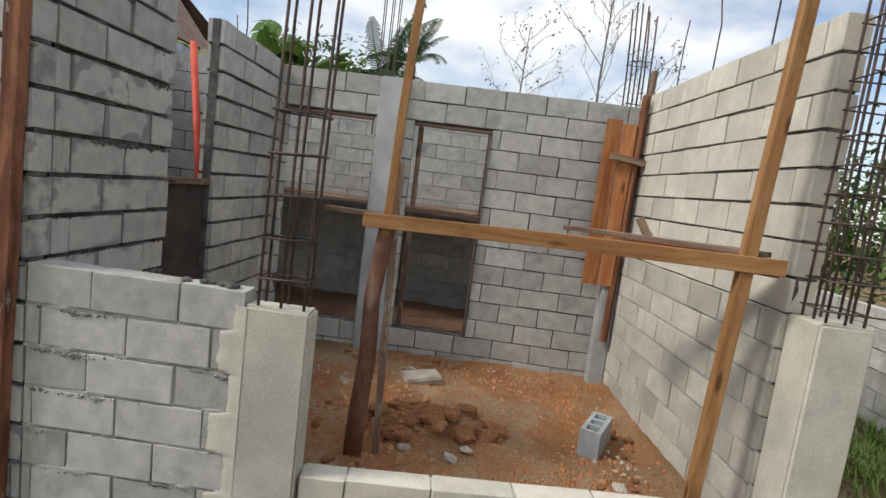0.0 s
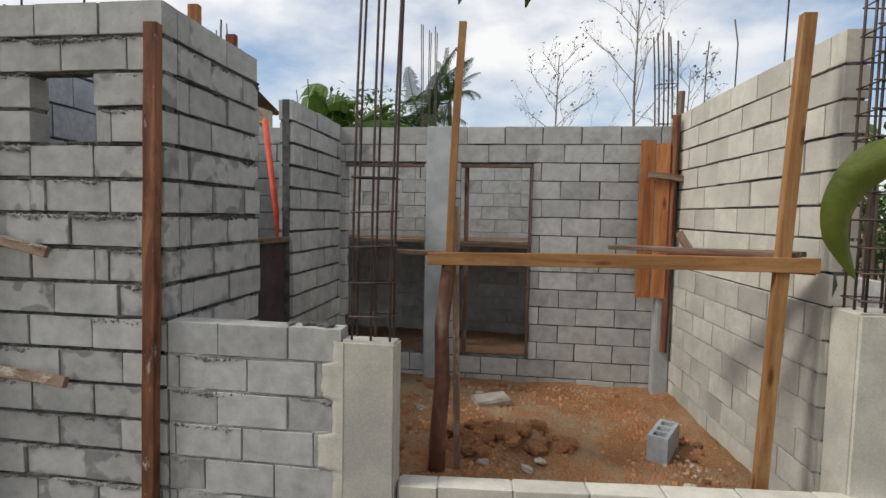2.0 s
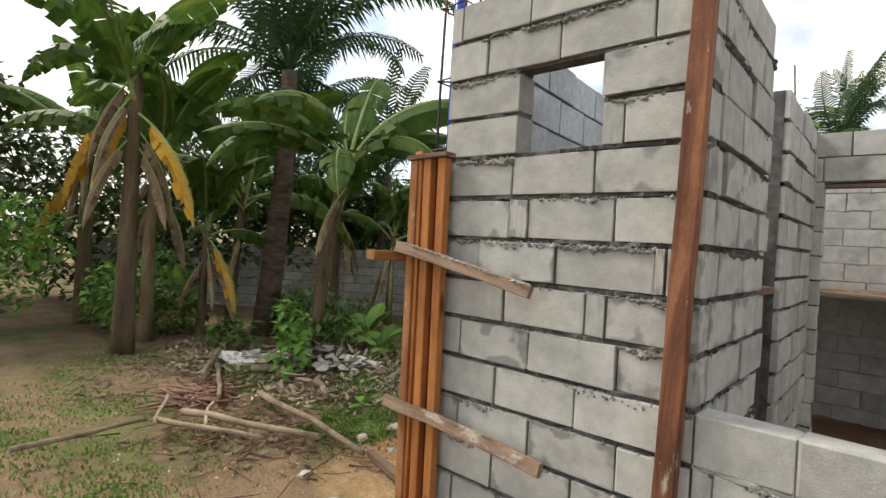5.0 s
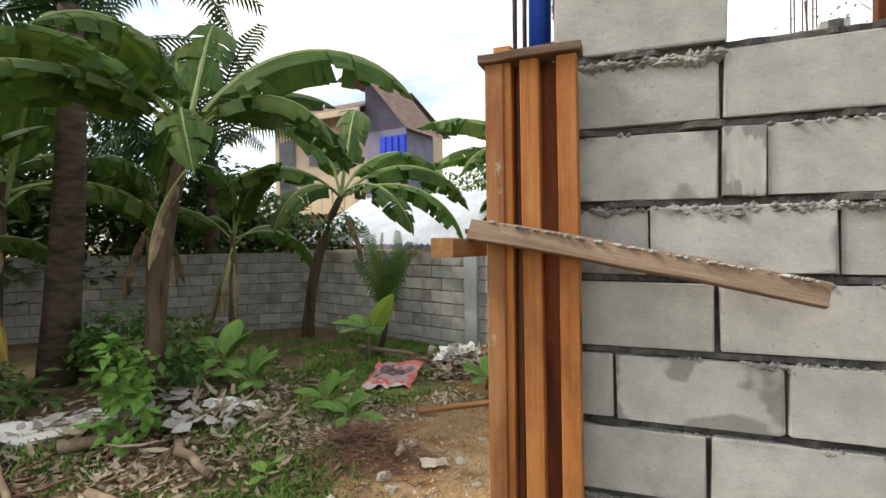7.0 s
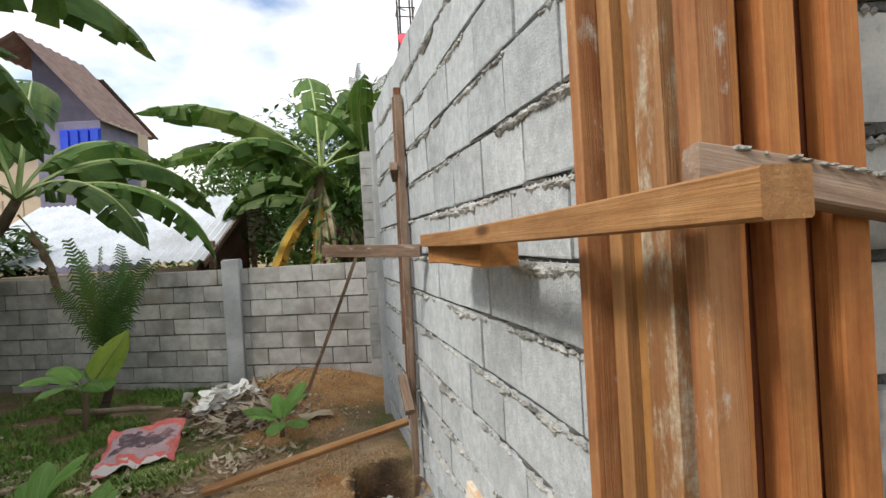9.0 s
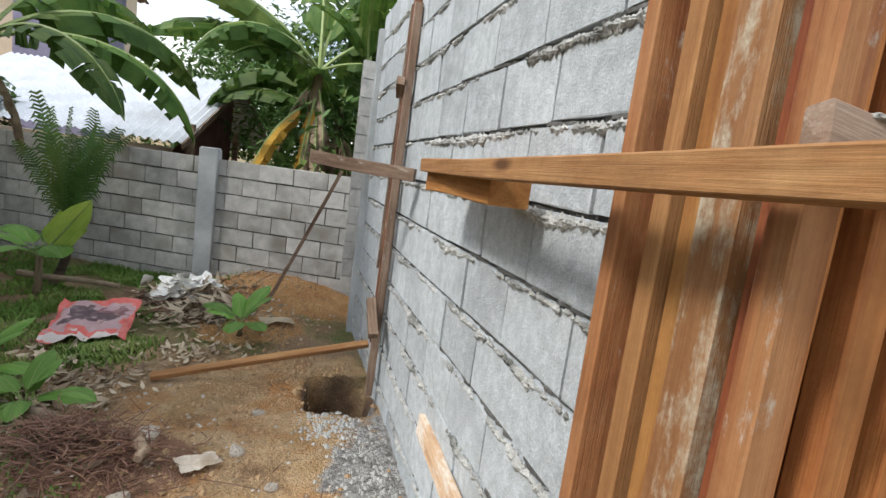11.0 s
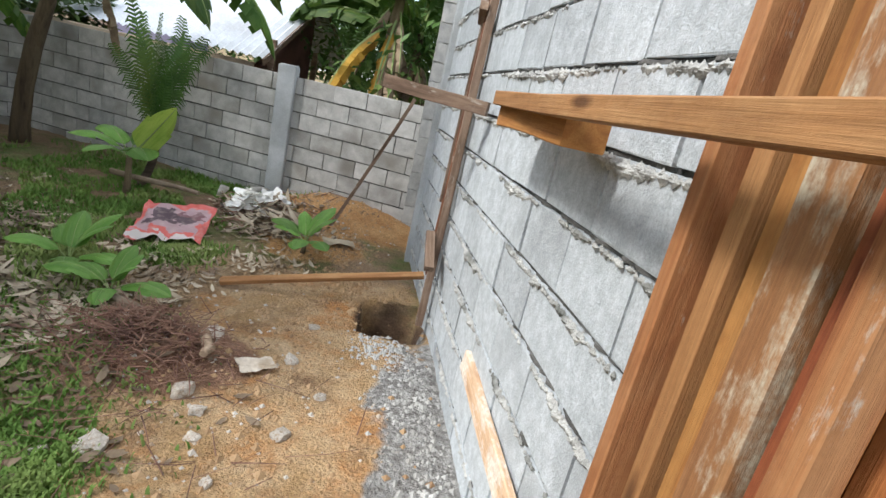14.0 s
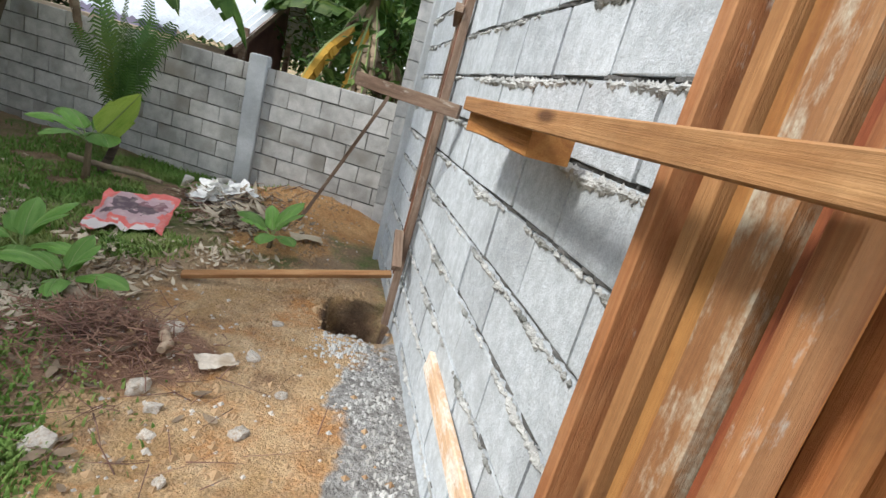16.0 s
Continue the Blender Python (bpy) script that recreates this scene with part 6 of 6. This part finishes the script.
scatter("soil_crumbs", "red clay crumbs over the room floor", [(4.4, 1.4, 0.9, 0.6), (3.7, 1.9, 0.7, 0.9), (5.7, 1.6, 0.5, 1.2), (4.8, 2.6, 1.3, 0.5), (5.6, 0.8, 0.6, 0.4), (4.2, 0.7, 0.5, 0.4)], 2200, 0.008, 0.024, M_CLOD, 1)
scatter("gravel", "pale rubble crumbs over the room floor", [(5.85, 1.3, 0.18, 0.9), (3.8, 2.4, 0.5, 0.4), (4.6, 2.9, 1.2, 0.12)], 170, 0.008, 0.02, M_STONE, 2)
scatter("gravel", "grey mortar crumbs along the foot of the long wall", [(0.98, 1.3, 0.18, 0.6), (0.92, 2.0, 0.22, 0.5), (0.7, 2.45, 0.2, 0.2), (1.02, 0.8, 0.14, 0.6)], 1500, 0.004, 0.016, M_BLOCK_OLD, 3)
scatter("gravel", "small stones on trodden earth", [(0.1, 1.6, 0.7, 0.9), (-0.4, 1.4, 0.7, 0.8), (-0.5, 2.6, 0.9, 0.8), (1.0, -0.8, 1.5, 0.6), (-1.5, -0.4, 1.6, 0.7), (0, 4.6, 0.9, 0.7)], 560, 0.005, 0.016, M_STONE, 4)
scatter("soil_crumbs", "earth crumbs on trodden ground", [(0.0, 1.8, 0.9, 1.1), (-0.1, 5.2, 0.9, 0.6), (0.3, 3.3, 0.6, 0.7), (-1.2, 0.5, 1.6, 1.0), (0.0, 4.3, 0.5, 0.5)], 2600, 0.006, 0.022, M_CRUMB, 5)


def litter(name, label, spots, count, size, material, seed, category="litter", lift=0.03, curl=0.35, aspect=0.4):
    """Dry leaves and scraps lying about, each curled."""
    r2 = random.Random(seed)
    vs, fs = [], []
    for k in range(count):
        cx, cy, rx, ry = r2.choice(spots)
        x, y = cx + rx * r2.gauss(0, 0.5), cy + ry * r2.gauss(0, 0.5)
        if x > 0.7 and -0.05 < y < 4.5:
            continue
        s = size * r2.uniform(0.4, 1.5)
        m = Matrix.Translation((x, y, ground_height(x, y) + r2.uniform(0.004, lift))) @ Euler((r2.uniform(-curl, curl), r2.uniform(-curl, curl), r2.uniform(0, 6.3))).to_matrix().to_4x4()
        b, w = len(vs), s * aspect
        for i in range(4):
            u = i / 3
            k2 = (0.25, 1, 0.9, 0.12)[i]
            h = curl * s * 0.6 * (u - 0.4) ** 2
            vs.append(tuple(m @ Vector((s * (u - 0.5), -w * k2 / 2, h + r2.uniform(0, 0.15) * w))))
            vs.append(tuple(m @ Vector((s * (u - 0.5), w * k2 / 2, h + r2.uniform(0, 0.15) * w))))
        for i in range(3):
            fs.append((b + 2 * i, b + 2 * i + 1, b + 2 * i + 3, b + 2 * i + 2))
    return tagged(new(name, raw_mesh(name, vs, fs, material)), label, category, kind="stuff")


HEAPS = [(-0.7, 4.75, 0.45, 0.4), (-0.45, 4.45, 0.4, 0.3), (-1.0, 5.1, 0.3, 0.3), (-1.3, 2.6, 0.6, 0.6), (-2.0, 2.3, 0.9, 0.6), (-2.8, 1.7, 0.9, 0.6), (-2.3, 3.5, 0.5, 0.5), (-3.6, 2.3, 0.9, 0.8), (-3.4, 4.0, 1.2, 1.0)]
litter("dry_leaves", "dry pale brown leaves strewn over the ground", HEAPS, 2100, 0.075, M_STRAW, 11)
litter("dry_leaves", "dark brown dry leaves strewn over the ground", HEAPS + [(-0.9, 1.6, 0.8, 0.7), (-4.5, 1.2, 1.4, 1.0), (-2.6, 0.6, 1.3, 0.7), (-1.2, 0.3, 1.0, 0.6), (-3.8, 0.2, 1.2, 0.8)], 3400, 0.075, M_LEAF_DRY, 12)
litter("dry_leaves", "long shredded dry banana leaves in a heap", [(-0.75, 4.8, 0.4, 0.3), (-0.5, 4.5, 0.35, 0.3), (-2.2, 2.2, 0.7, 0.4), (-2.9, 1.6, 0.7, 0.5)], 300, 0.26, M_STRAW, 13, lift=0.12, curl=0.5, aspect=0.14)
litter("dry_leaves", "large pale dry banana leaf shreds on the ground", [(-1.8, 2.4, 0.6, 0.4), (-2.4, 2.9, 0.6, 0.5), (-1.3, 2.1, 0.4, 0.4), (-1.7, 1.6, 0.5, 0.4)], 260, 0.14, M_STRAW, 16, lift=0.07, curl=0.5, aspect=0.28)
litter("dry_leaves", "dense pale straw and leaf litter under the banana plants", [(-2.4, 1.1, 0.8, 0.5), (-1.7, 1.4, 0.6, 0.5), (-3.2, 1.0, 0.8, 0.5), (-1.3, 2.0, 0.4, 0.5), (-2.0, 2.3, 0.7, 0.5), (-4.2, 1.5, 0.8, 0.6)], 2000, 0.08, M_STRAW, 17, lift=0.05, curl=0.6, aspect=0.3)
litter("dry_leaves", "pale dry leaves strewn round the sprouts and the sack", [(-0.55, 4.3, 0.35, 0.35), (-1.2, 3.25, 0.5, 0.4), (-0.8, 2.95, 0.35, 0.3), (-1.0, 2.3, 0.35, 0.3), (-0.35, 3.6, 0.4, 0.4)], 620, 0.075, M_STRAW, 18, lift=0.04, curl=0.6, aspect=0.3)
litter("paper_scraps", "white plastic scraps on the litter heap", [(-0.95, 5.0, 0.22, 0.16), (-0.8, 4.9, 0.2, 0.2)], 95, 0.16, M_PLASTIC, 14, lift=0.14, curl=0.7, aspect=0.7)
litter("cement_bags", "crumpled grey cement bag scraps among litter", [(-2.6, 2.0, 0.6, 0.35), (-3.3, 1.5, 0.5, 0.4), (-2.0, 1.9, 0.4, 0.3)], 60, 0.19, M_GREYSHEET, 15, lift=0.16, curl=0.5, aspect=0.65)


def grass(name, label, spots, count, h, seed, bare=-0.15):
    r2 = random.Random(seed)
    vs, fs = [], []
    for k in range(count):
        cx, cy, rx, ry = r2.choice(spots)
        x, y = cx + rx * r2.gauss(0, 0.5), cy + ry * r2.gauss(0, 0.5)
        if x > 0.6 and -0.1 < y < 4.6 and x < 6.6:
            continue
        if noise.noise((x * 1.8, y * 1.8, 2)) < bare:
            continue
        z, a, hh = ground_height(x, y), r2.uniform(0, 6.3), h * r2.uniform(0.4, 1.3)
        w, l = 0.006 + 0.004 * r2.random(), hh * r2.uniform(0.3, 0.9)
        c, s = math.cos(a), math.sin(a)
        b = len(vs)
        vs += [(x - s * w, y + c * w, z), (x + s * w, y - c * w, z), (x + c * l * 0.4 + s * w * 0.7, y + s * l * 0.4 - c * w * 0.7, z + hh * 0.7), (x + c * l * 0.4 - s * w * 0.7, y + s * l * 0.4 + c * w * 0.7, z + hh * 0.7), (x + c * l, y + s * l, z + hh)]
        fs += [(b, b + 1, b + 2, b + 3), (b + 3, b + 2, b + 4)]
    return tagged(new(name, raw_mesh(name, vs, fs, M_GRASS)), label, "grass", kind="stuff")


grass("grass", "short mossy grass along the boundary wall", [(-2.3, 5.9, 1.3, 0.8), (-3.2, 5.0, 1.5, 1.0), (-1.5, 5.5, 0.7, 0.6), (-1.6, 4.3, 0.7, 0.8), (-1.0, 3.5, 0.25, 0.3), (-2.6, 4.0, 1.0, 1.0)], 22000, 0.05, 21)
grass("grass", "green weeds in a patch on trodden earth", [(-0.7, 1.35, 0.3, 0.3), (-0.6, 1.05, 0.3, 0.3), (-1.0, 1.7, 0.3, 0.3), (-0.5, 1.15, 0.2, 0.22), (-1.0, 2.15, 0.3, 0.25)], 4200, 0.035, 25, -1)
grass("grass", "green weeds growing through the leaf litter", [(-1.7, 1.9, 0.6, 0.4), (-2.3, 2.6, 0.8, 0.5), (-1.5, 2.9, 0.5, 0.4), (-2.9, 1.2, 0.6, 0.4)], 7000, 0.07, 26)
grass("grass", "thin weeds on trodden earth", [(-0.65, 1.25, 0.45, 0.5), (-0.9, 1.0, 0.5, 0.5), (-1.7, 3.2, 0.7, 0.6), (-2.2, 0.9, 1.0, 0.4), (-1.2, 2.1, 0.5, 0.5)], 12000, 0.03, 22)
grass("grass", "low weeds and moss on bare earth beside the building", [(-1.6, -0.2, 0.9, 0.6), (-3.0, -0.3, 1.3, 0.7), (-0.6, -0.9, 0.7, 0.4), (-4.6, 0.2, 1.3, 0.9), (0.3, -0.6, 0.3, 0.25), (-2.2, -1.2, 1.2, 0.5)], 7000, 0.028, 24)
grass("grass", "green grass strip beyond the tall block wall", [(8.2, 1.6, 1.0, 1.6), (9.4, 0.5, 1.2, 1.4), (7.6, 2.6, 0.6, 1.2)], 9000, 0.10, 23)


def twig_heap(at, rx, ry, count, label, seed, r=0.005, length=0.4, pile=0.05):
    r2 = random.Random(seed)
    bm = bmesh.new()
    for k in range(count):
        x, y = at[0] + rx * r2.gauss(0, 0.5), at[1] + ry * r2.gauss(0, 0.5)
        a, l = r2.uniform(0, 6.3), length * r2.uniform(0.4, 1.2)
        z = ground_height(x, y) + r2.uniform(0.005, pile)
        pts = [(x + math.cos(a) * l * u, y + math.sin(a) * l * u, max(z + l * (0.12 if pile < 0.1 else 0.35) * r2.uniform(-0.3, 1) * u, ground_height(x + math.cos(a) * l * u, y + math.sin(a) * l * u) + 0.004)) for u in (0, 0.5, 1)]
        b2 = rod_bm(pts, r * r2.uniform(0.6, 1.4), 4, r * 0.5)
        me = bpy.data.meshes.new("tmp")
        b2.to_mesh(me)
        b2.free()
        bm.from_mesh(me)
        bpy.data.meshes.remove(me)
    return tagged(part("twigs", bm, M_TWIG), label, "twigs", kind="stuff")


twig_heap((-0.55, 2.0), 0.4, 0.3, 520, "heap of dark reddish brown dry roots and twigs", 31, 0.0035, 0.17, 0.11)
twig_heap((-2.35, 0.4), 0.4, 0.25, 70, "heap of thick reddish brown roots and stalks", 36, 0.016, 0.4)
twig_heap((-2.6, 1.6), 1.2, 0.7, 130, "dry sticks and stalks strewn under the bananas", 32, 0.01, 0.6)
twig_heap((-1.4, 0.2), 1.6, 0.7, 110, "dry sticks and roots strewn on bare earth", 35, 0.006, 0.45)
twig_heap((-0.7, 4.8), 0.5, 0.4, 160, "dry stalks on the litter heap", 33, 0.006, 0.35)
twig_heap((-0.3, 1.4), 0.8, 0.8, 60, "thin dry stalks on trodden earth", 34, 0.003, 0.3)


def log(p0, p1, r, label, seed=1):
    r2 = random.Random(seed)
    p0, p1 = Vector(p0), Vector(p1)
    pts = [p0.lerp(p1, f) + Vector((r2.uniform(-0.03, 0.03), r2.uniform(-0.03, 0.03), r2.uniform(0, 0.01))) for f in (0, 0.25, 0.5, 0.75, 1)]
    for p in pts:
        p.z = max(p.z, ground_height(p.x, p.y) + r * 0.8)
    return tagged(part("branch", rod_bm(pts, r, 8, r * 0.7), M_BRANCH), label, "branch", "branches on the ground")


log((-1.55, -1.3, 0), (-1.65, -0.35, 0), 0.024, "crooked pale branch on bare earth", 21)
log((-1.65, -0.3, 0), (-0.65, 0.12, 0), 0.026, "crooked pale branch on bare earth", 22)
log((-1.75, 0.2, 0), (-1.1, -0.1, 0), 0.018, "thin forked pale branch on bare earth", 23)
log((-2.4, 5.15, 0), (-1.45, 5.0, 0), 0.035, "grey fallen branch lying on mossy ground", 1)
log((-1.7, -0.1, 0), (-0.4, 0.5, 0), 0.035, "long brown fallen branch on bare earth", 2)
log((-3.1, 0.9, 0), (-1.9, 0.35, 0), 0.03, "crooked grey fallen branch on bare earth", 3)
log((-3.9, 1.3, 0), (-2.7, 0.55, 0), 0.04, "bent grey fallen branch on bare earth", 9)
log((-2.2, 0.0, 0), (-1.5, -0.35, 0), 0.022, "crooked thin fallen branch on bare earth", 10)
log((-1.75, 0.74, 0), (0.1, 0.58, 0), 0.032, "long straight brown pole lying on bare earth", 4)
log((-2.7, 1.1, 0), (-2.3, 1.9, 0), 0.05, "cut banana stalk lying on the litter", 5)
log((-1.9, 1.5, 0), (-1.3, 1.2, 0), 0.04, "cut banana stalk lying on the litter", 6)
log((-0.85, 2.35, 0), (-0.5, 2.2, 0), 0.035, "short cut stalk on the twig heap", 7)
log((-0.25, 2.1, 0), (-0.18, 1.9, 0), 0.03, "short pale root on bare earth", 8)
board("ground_plank", (-0.5, 3.0, -0.06), (0.93, 3.22, 0.19), 0.06, 0.035, (0, -0.3, 1), M_WOOD_BEAM, None, "worn narrow plank lying from the ground to the wall batten", "plank")
board("ground_plank", (-0.05, 0.75, -0.08), (0.55, 0.55, -0.05), 0.08, 0.04, (0, 0, 1), M_WOOD_OLD, None, "short pale lumber offcut lying by the pit", "plank")


def crumpled(name, label, category, at, w, h, rz, material, seed, amp=0.03, n=14, rise=0.0):
    vs, fs = [], []
    c, s = math.cos(radians(rz)), math.sin(radians(rz))
    for j in range(n + 1):
        for i in range(n + 1):
            u, v = i / n - 0.5, j / n - 0.5
            e = 1 + 0.12 * noise.noise((u * 4 + seed, v * 4, 1))
            x, y = at[0] + (u * w * c - v * h * s) * e, at[1] + (u * w * s + v * h * c) * e
            vs.append((x, y, ground_height(x, y) + 0.02 + rise * (v + 0.5) + amp * (1 + noise.noise((u * 3 + seed, v * 3, 0)) + 0.6 * noise.noise((u * 9, v * 9, seed)))))
    for j in range(n):
        for i in range(n):
            q = j * (n + 1) + i
            fs.append((q, q + 1, q + n + 2, q + n + 1))
    o = new(name, raw_mesh(name, vs, fs, material, True))
    return tagged(o, label, category)


def sack_material():
    """Printed sack: red ground, a pale middle field with a dark bar and a blurred pale band."""
    m, nt, b = mat("printed_red_sack", 0.6)
    n, l = nt.nodes, nt.links
    co, sp = n.new("ShaderNodeTexCoord"), n.new("ShaderNodeSeparateXYZ")
    l.new(co.outputs["Generated"], sp.inputs[0])
    col = None

    def band(axis, lo, hi):
        a = n.new("ShaderNodeMath")
        a.operation = 'GREATER_THAN'
        l.new(sp.outputs[axis], a.inputs[0])
        a.inputs[1].default_value = lo
        c = n.new("ShaderNodeMath")
        c.operation = 'LESS_THAN'
        l.new(sp.outputs[axis], c.inputs[0])
        c.inputs[1].default_value = hi
        e = n.new("ShaderNodeMath")
        e.operation = 'MULTIPLY'
        l.new(a.outputs[0], e.inputs[0])
        l.new(c.outputs[0], e.inputs[1])
        return e.outputs[0]
    warp = n.new("ShaderNodeTexNoise")
    warp.inputs["Scale"].default_value = 3.5
    warp.inputs["Detail"].default_value = 6
    push = n.new("ShaderNodeVectorMath")
    push.operation = 'MULTIPLY_ADD'
    l.new(warp.outputs["Color"], push.inputs[0])
    push.inputs[1].default_value = (0.42, 0.42, 0.42)
    shift = n.new("ShaderNodeVectorMath")
    l.new(co.outputs["Generated"], shift.inputs[0])
    shift.inputs[1].default_value = (-0.21, -0.21, -0.21)
    l.new(shift.outputs[0], push.inputs[2])
    l.new(push.outputs[0], sp.inputs[0])
    prev = None
    for (x0, x1, y0, y1), c in (((0, 1, 0, 0.16), (0.55, 0.5, 0.47)), ((0.16, 0.88, 0.22, 0.84), (0.4, 0.27, 0.28)), ((0.24, 0.78, 0.38, 0.68), (0.1, 0.065, 0.075)), ((0.5, 0.8, 0.6, 0.72), (0.2, 0.1, 0.11))):
        e = n.new("ShaderNodeMath")
        e.operation = 'MULTIPLY'
        l.new(band("X", x0, x1), e.inputs[0])
        l.new(band("Y", y0, y1), e.inputs[1])
        x = n.new("ShaderNodeMix")
        x.data_type = 'RGBA'
        l.new(e.outputs[0], x.inputs["Factor"])
        if prev is None:
            x.inputs["A"].default_value = (0.6, 0.13, 0.11, 1)
        else:
            l.new(prev, x.inputs["A"])
        x.inputs["B"].default_value = rgb(c)
        prev = x.outputs["Result"]
    t = n.new("ShaderNodeTexNoise")
    t.inputs["Scale"].default_value = 9
    t.inputs["Detail"].default_value = 5
    x = n.new("ShaderNodeMix")
    x.data_type = 'RGBA'
    r = n.new("ShaderNodeMapRange")
    r.inputs["From Min"].default_value, r.inputs["From Max"].default_value, r.inputs["To Max"].default_value = 0.5, 0.8, 0.45
    l.new(t.outputs["Fac"], r.inputs["Value"])
    l.new(r.outputs["Result"], x.inputs["Factor"])
    l.new(prev, x.inputs["A"])
    x.inputs["B"].default_value = (0.55, 0.45, 0.4, 1)
    l.new(x.outputs["Result"], b.inputs["Base Color"])
    return m


crumpled("sack", "flattened red and white printed plastic sack", "sack", (-1.2, 3.85), 0.56, 0.58, 8, sack_material(), 3, 0.07, 20, 0.13)
crumpled("paper_sheet", "crumpled white paper scrap on trodden earth", "paper", (0.04, 2.05), 0.2, 0.12, 35, M_PAPER, 5, 0.012, 10)
crumpled("cement_bag", "torn dirty white cement bag lying in the litter", "bag", (-3.35, 1.5), 1.05, 0.6, 40, M_PLASTIC, 7, 0.06)
crumpled("cement_bag", "torn pale cement bag lying in the litter", "bag", (-2.1, 2.35), 0.5, 0.35, 60, M_PLASTIC, 9, 0.05)
crumpled("dry_leaf_sheet", "dry pale banana leaf lying flat beside the sprout", "leaf", (0.15, 4.25), 0.3, 0.14, 20, M_STRAW, 11, 0.02, 8)

# hollow block and slab in the room
hb = thing("hollow_block", "loose hollow concrete block standing on red soil", "block", (5.70, 1.52, ground_height(5.7, 1.52)), 62)
bpy.context.view_layer.update()
bm = bmesh.new()
L, T, H = 0.4, 0.15, 0.2
for x0, x1, y0, y1 in [(0, L, 0, 0.03), (0, L, T - 0.03, T)] + [(a, a + 0.032, 0.0301, T - 0.0301) for a in (0, 0.1227, 0.2453, 0.368)]:
    v = bmesh.ops.create_cube(bm, size=1)["verts"]
    bmesh.ops.transform(bm, matrix=Matrix.Translation(((x0 + x1) / 2 - L / 2, (y0 + y1) / 2 - T / 2, H / 2)) @ Matrix.Diagonal((x1 - x0, y1 - y0, H, 1)), verts=v)
bmesh.ops.transform(bm, matrix=Matrix.Translation((0, 0, T / 2)) @ Matrix.Rotation(radians(0), 4, 'X'), verts=bm.verts)
for v in bm.verts:
    v.co.z -= T / 2
part("shell", bm, M_BLOCK_PALE, hb)
sl = part("slab_piece", box_bm(-0.17, 0.17, -0.11, 0.11, 0, 0.07, 0.012, 0.014, 2), M_STONE)
sl.matrix_world = pose(4.30, 2.42, ground_height(4.3, 2.42) + 0.01, 4, -3, 20)
tagged(sl, "pale broken concrete slab lying on red soil", "slab")
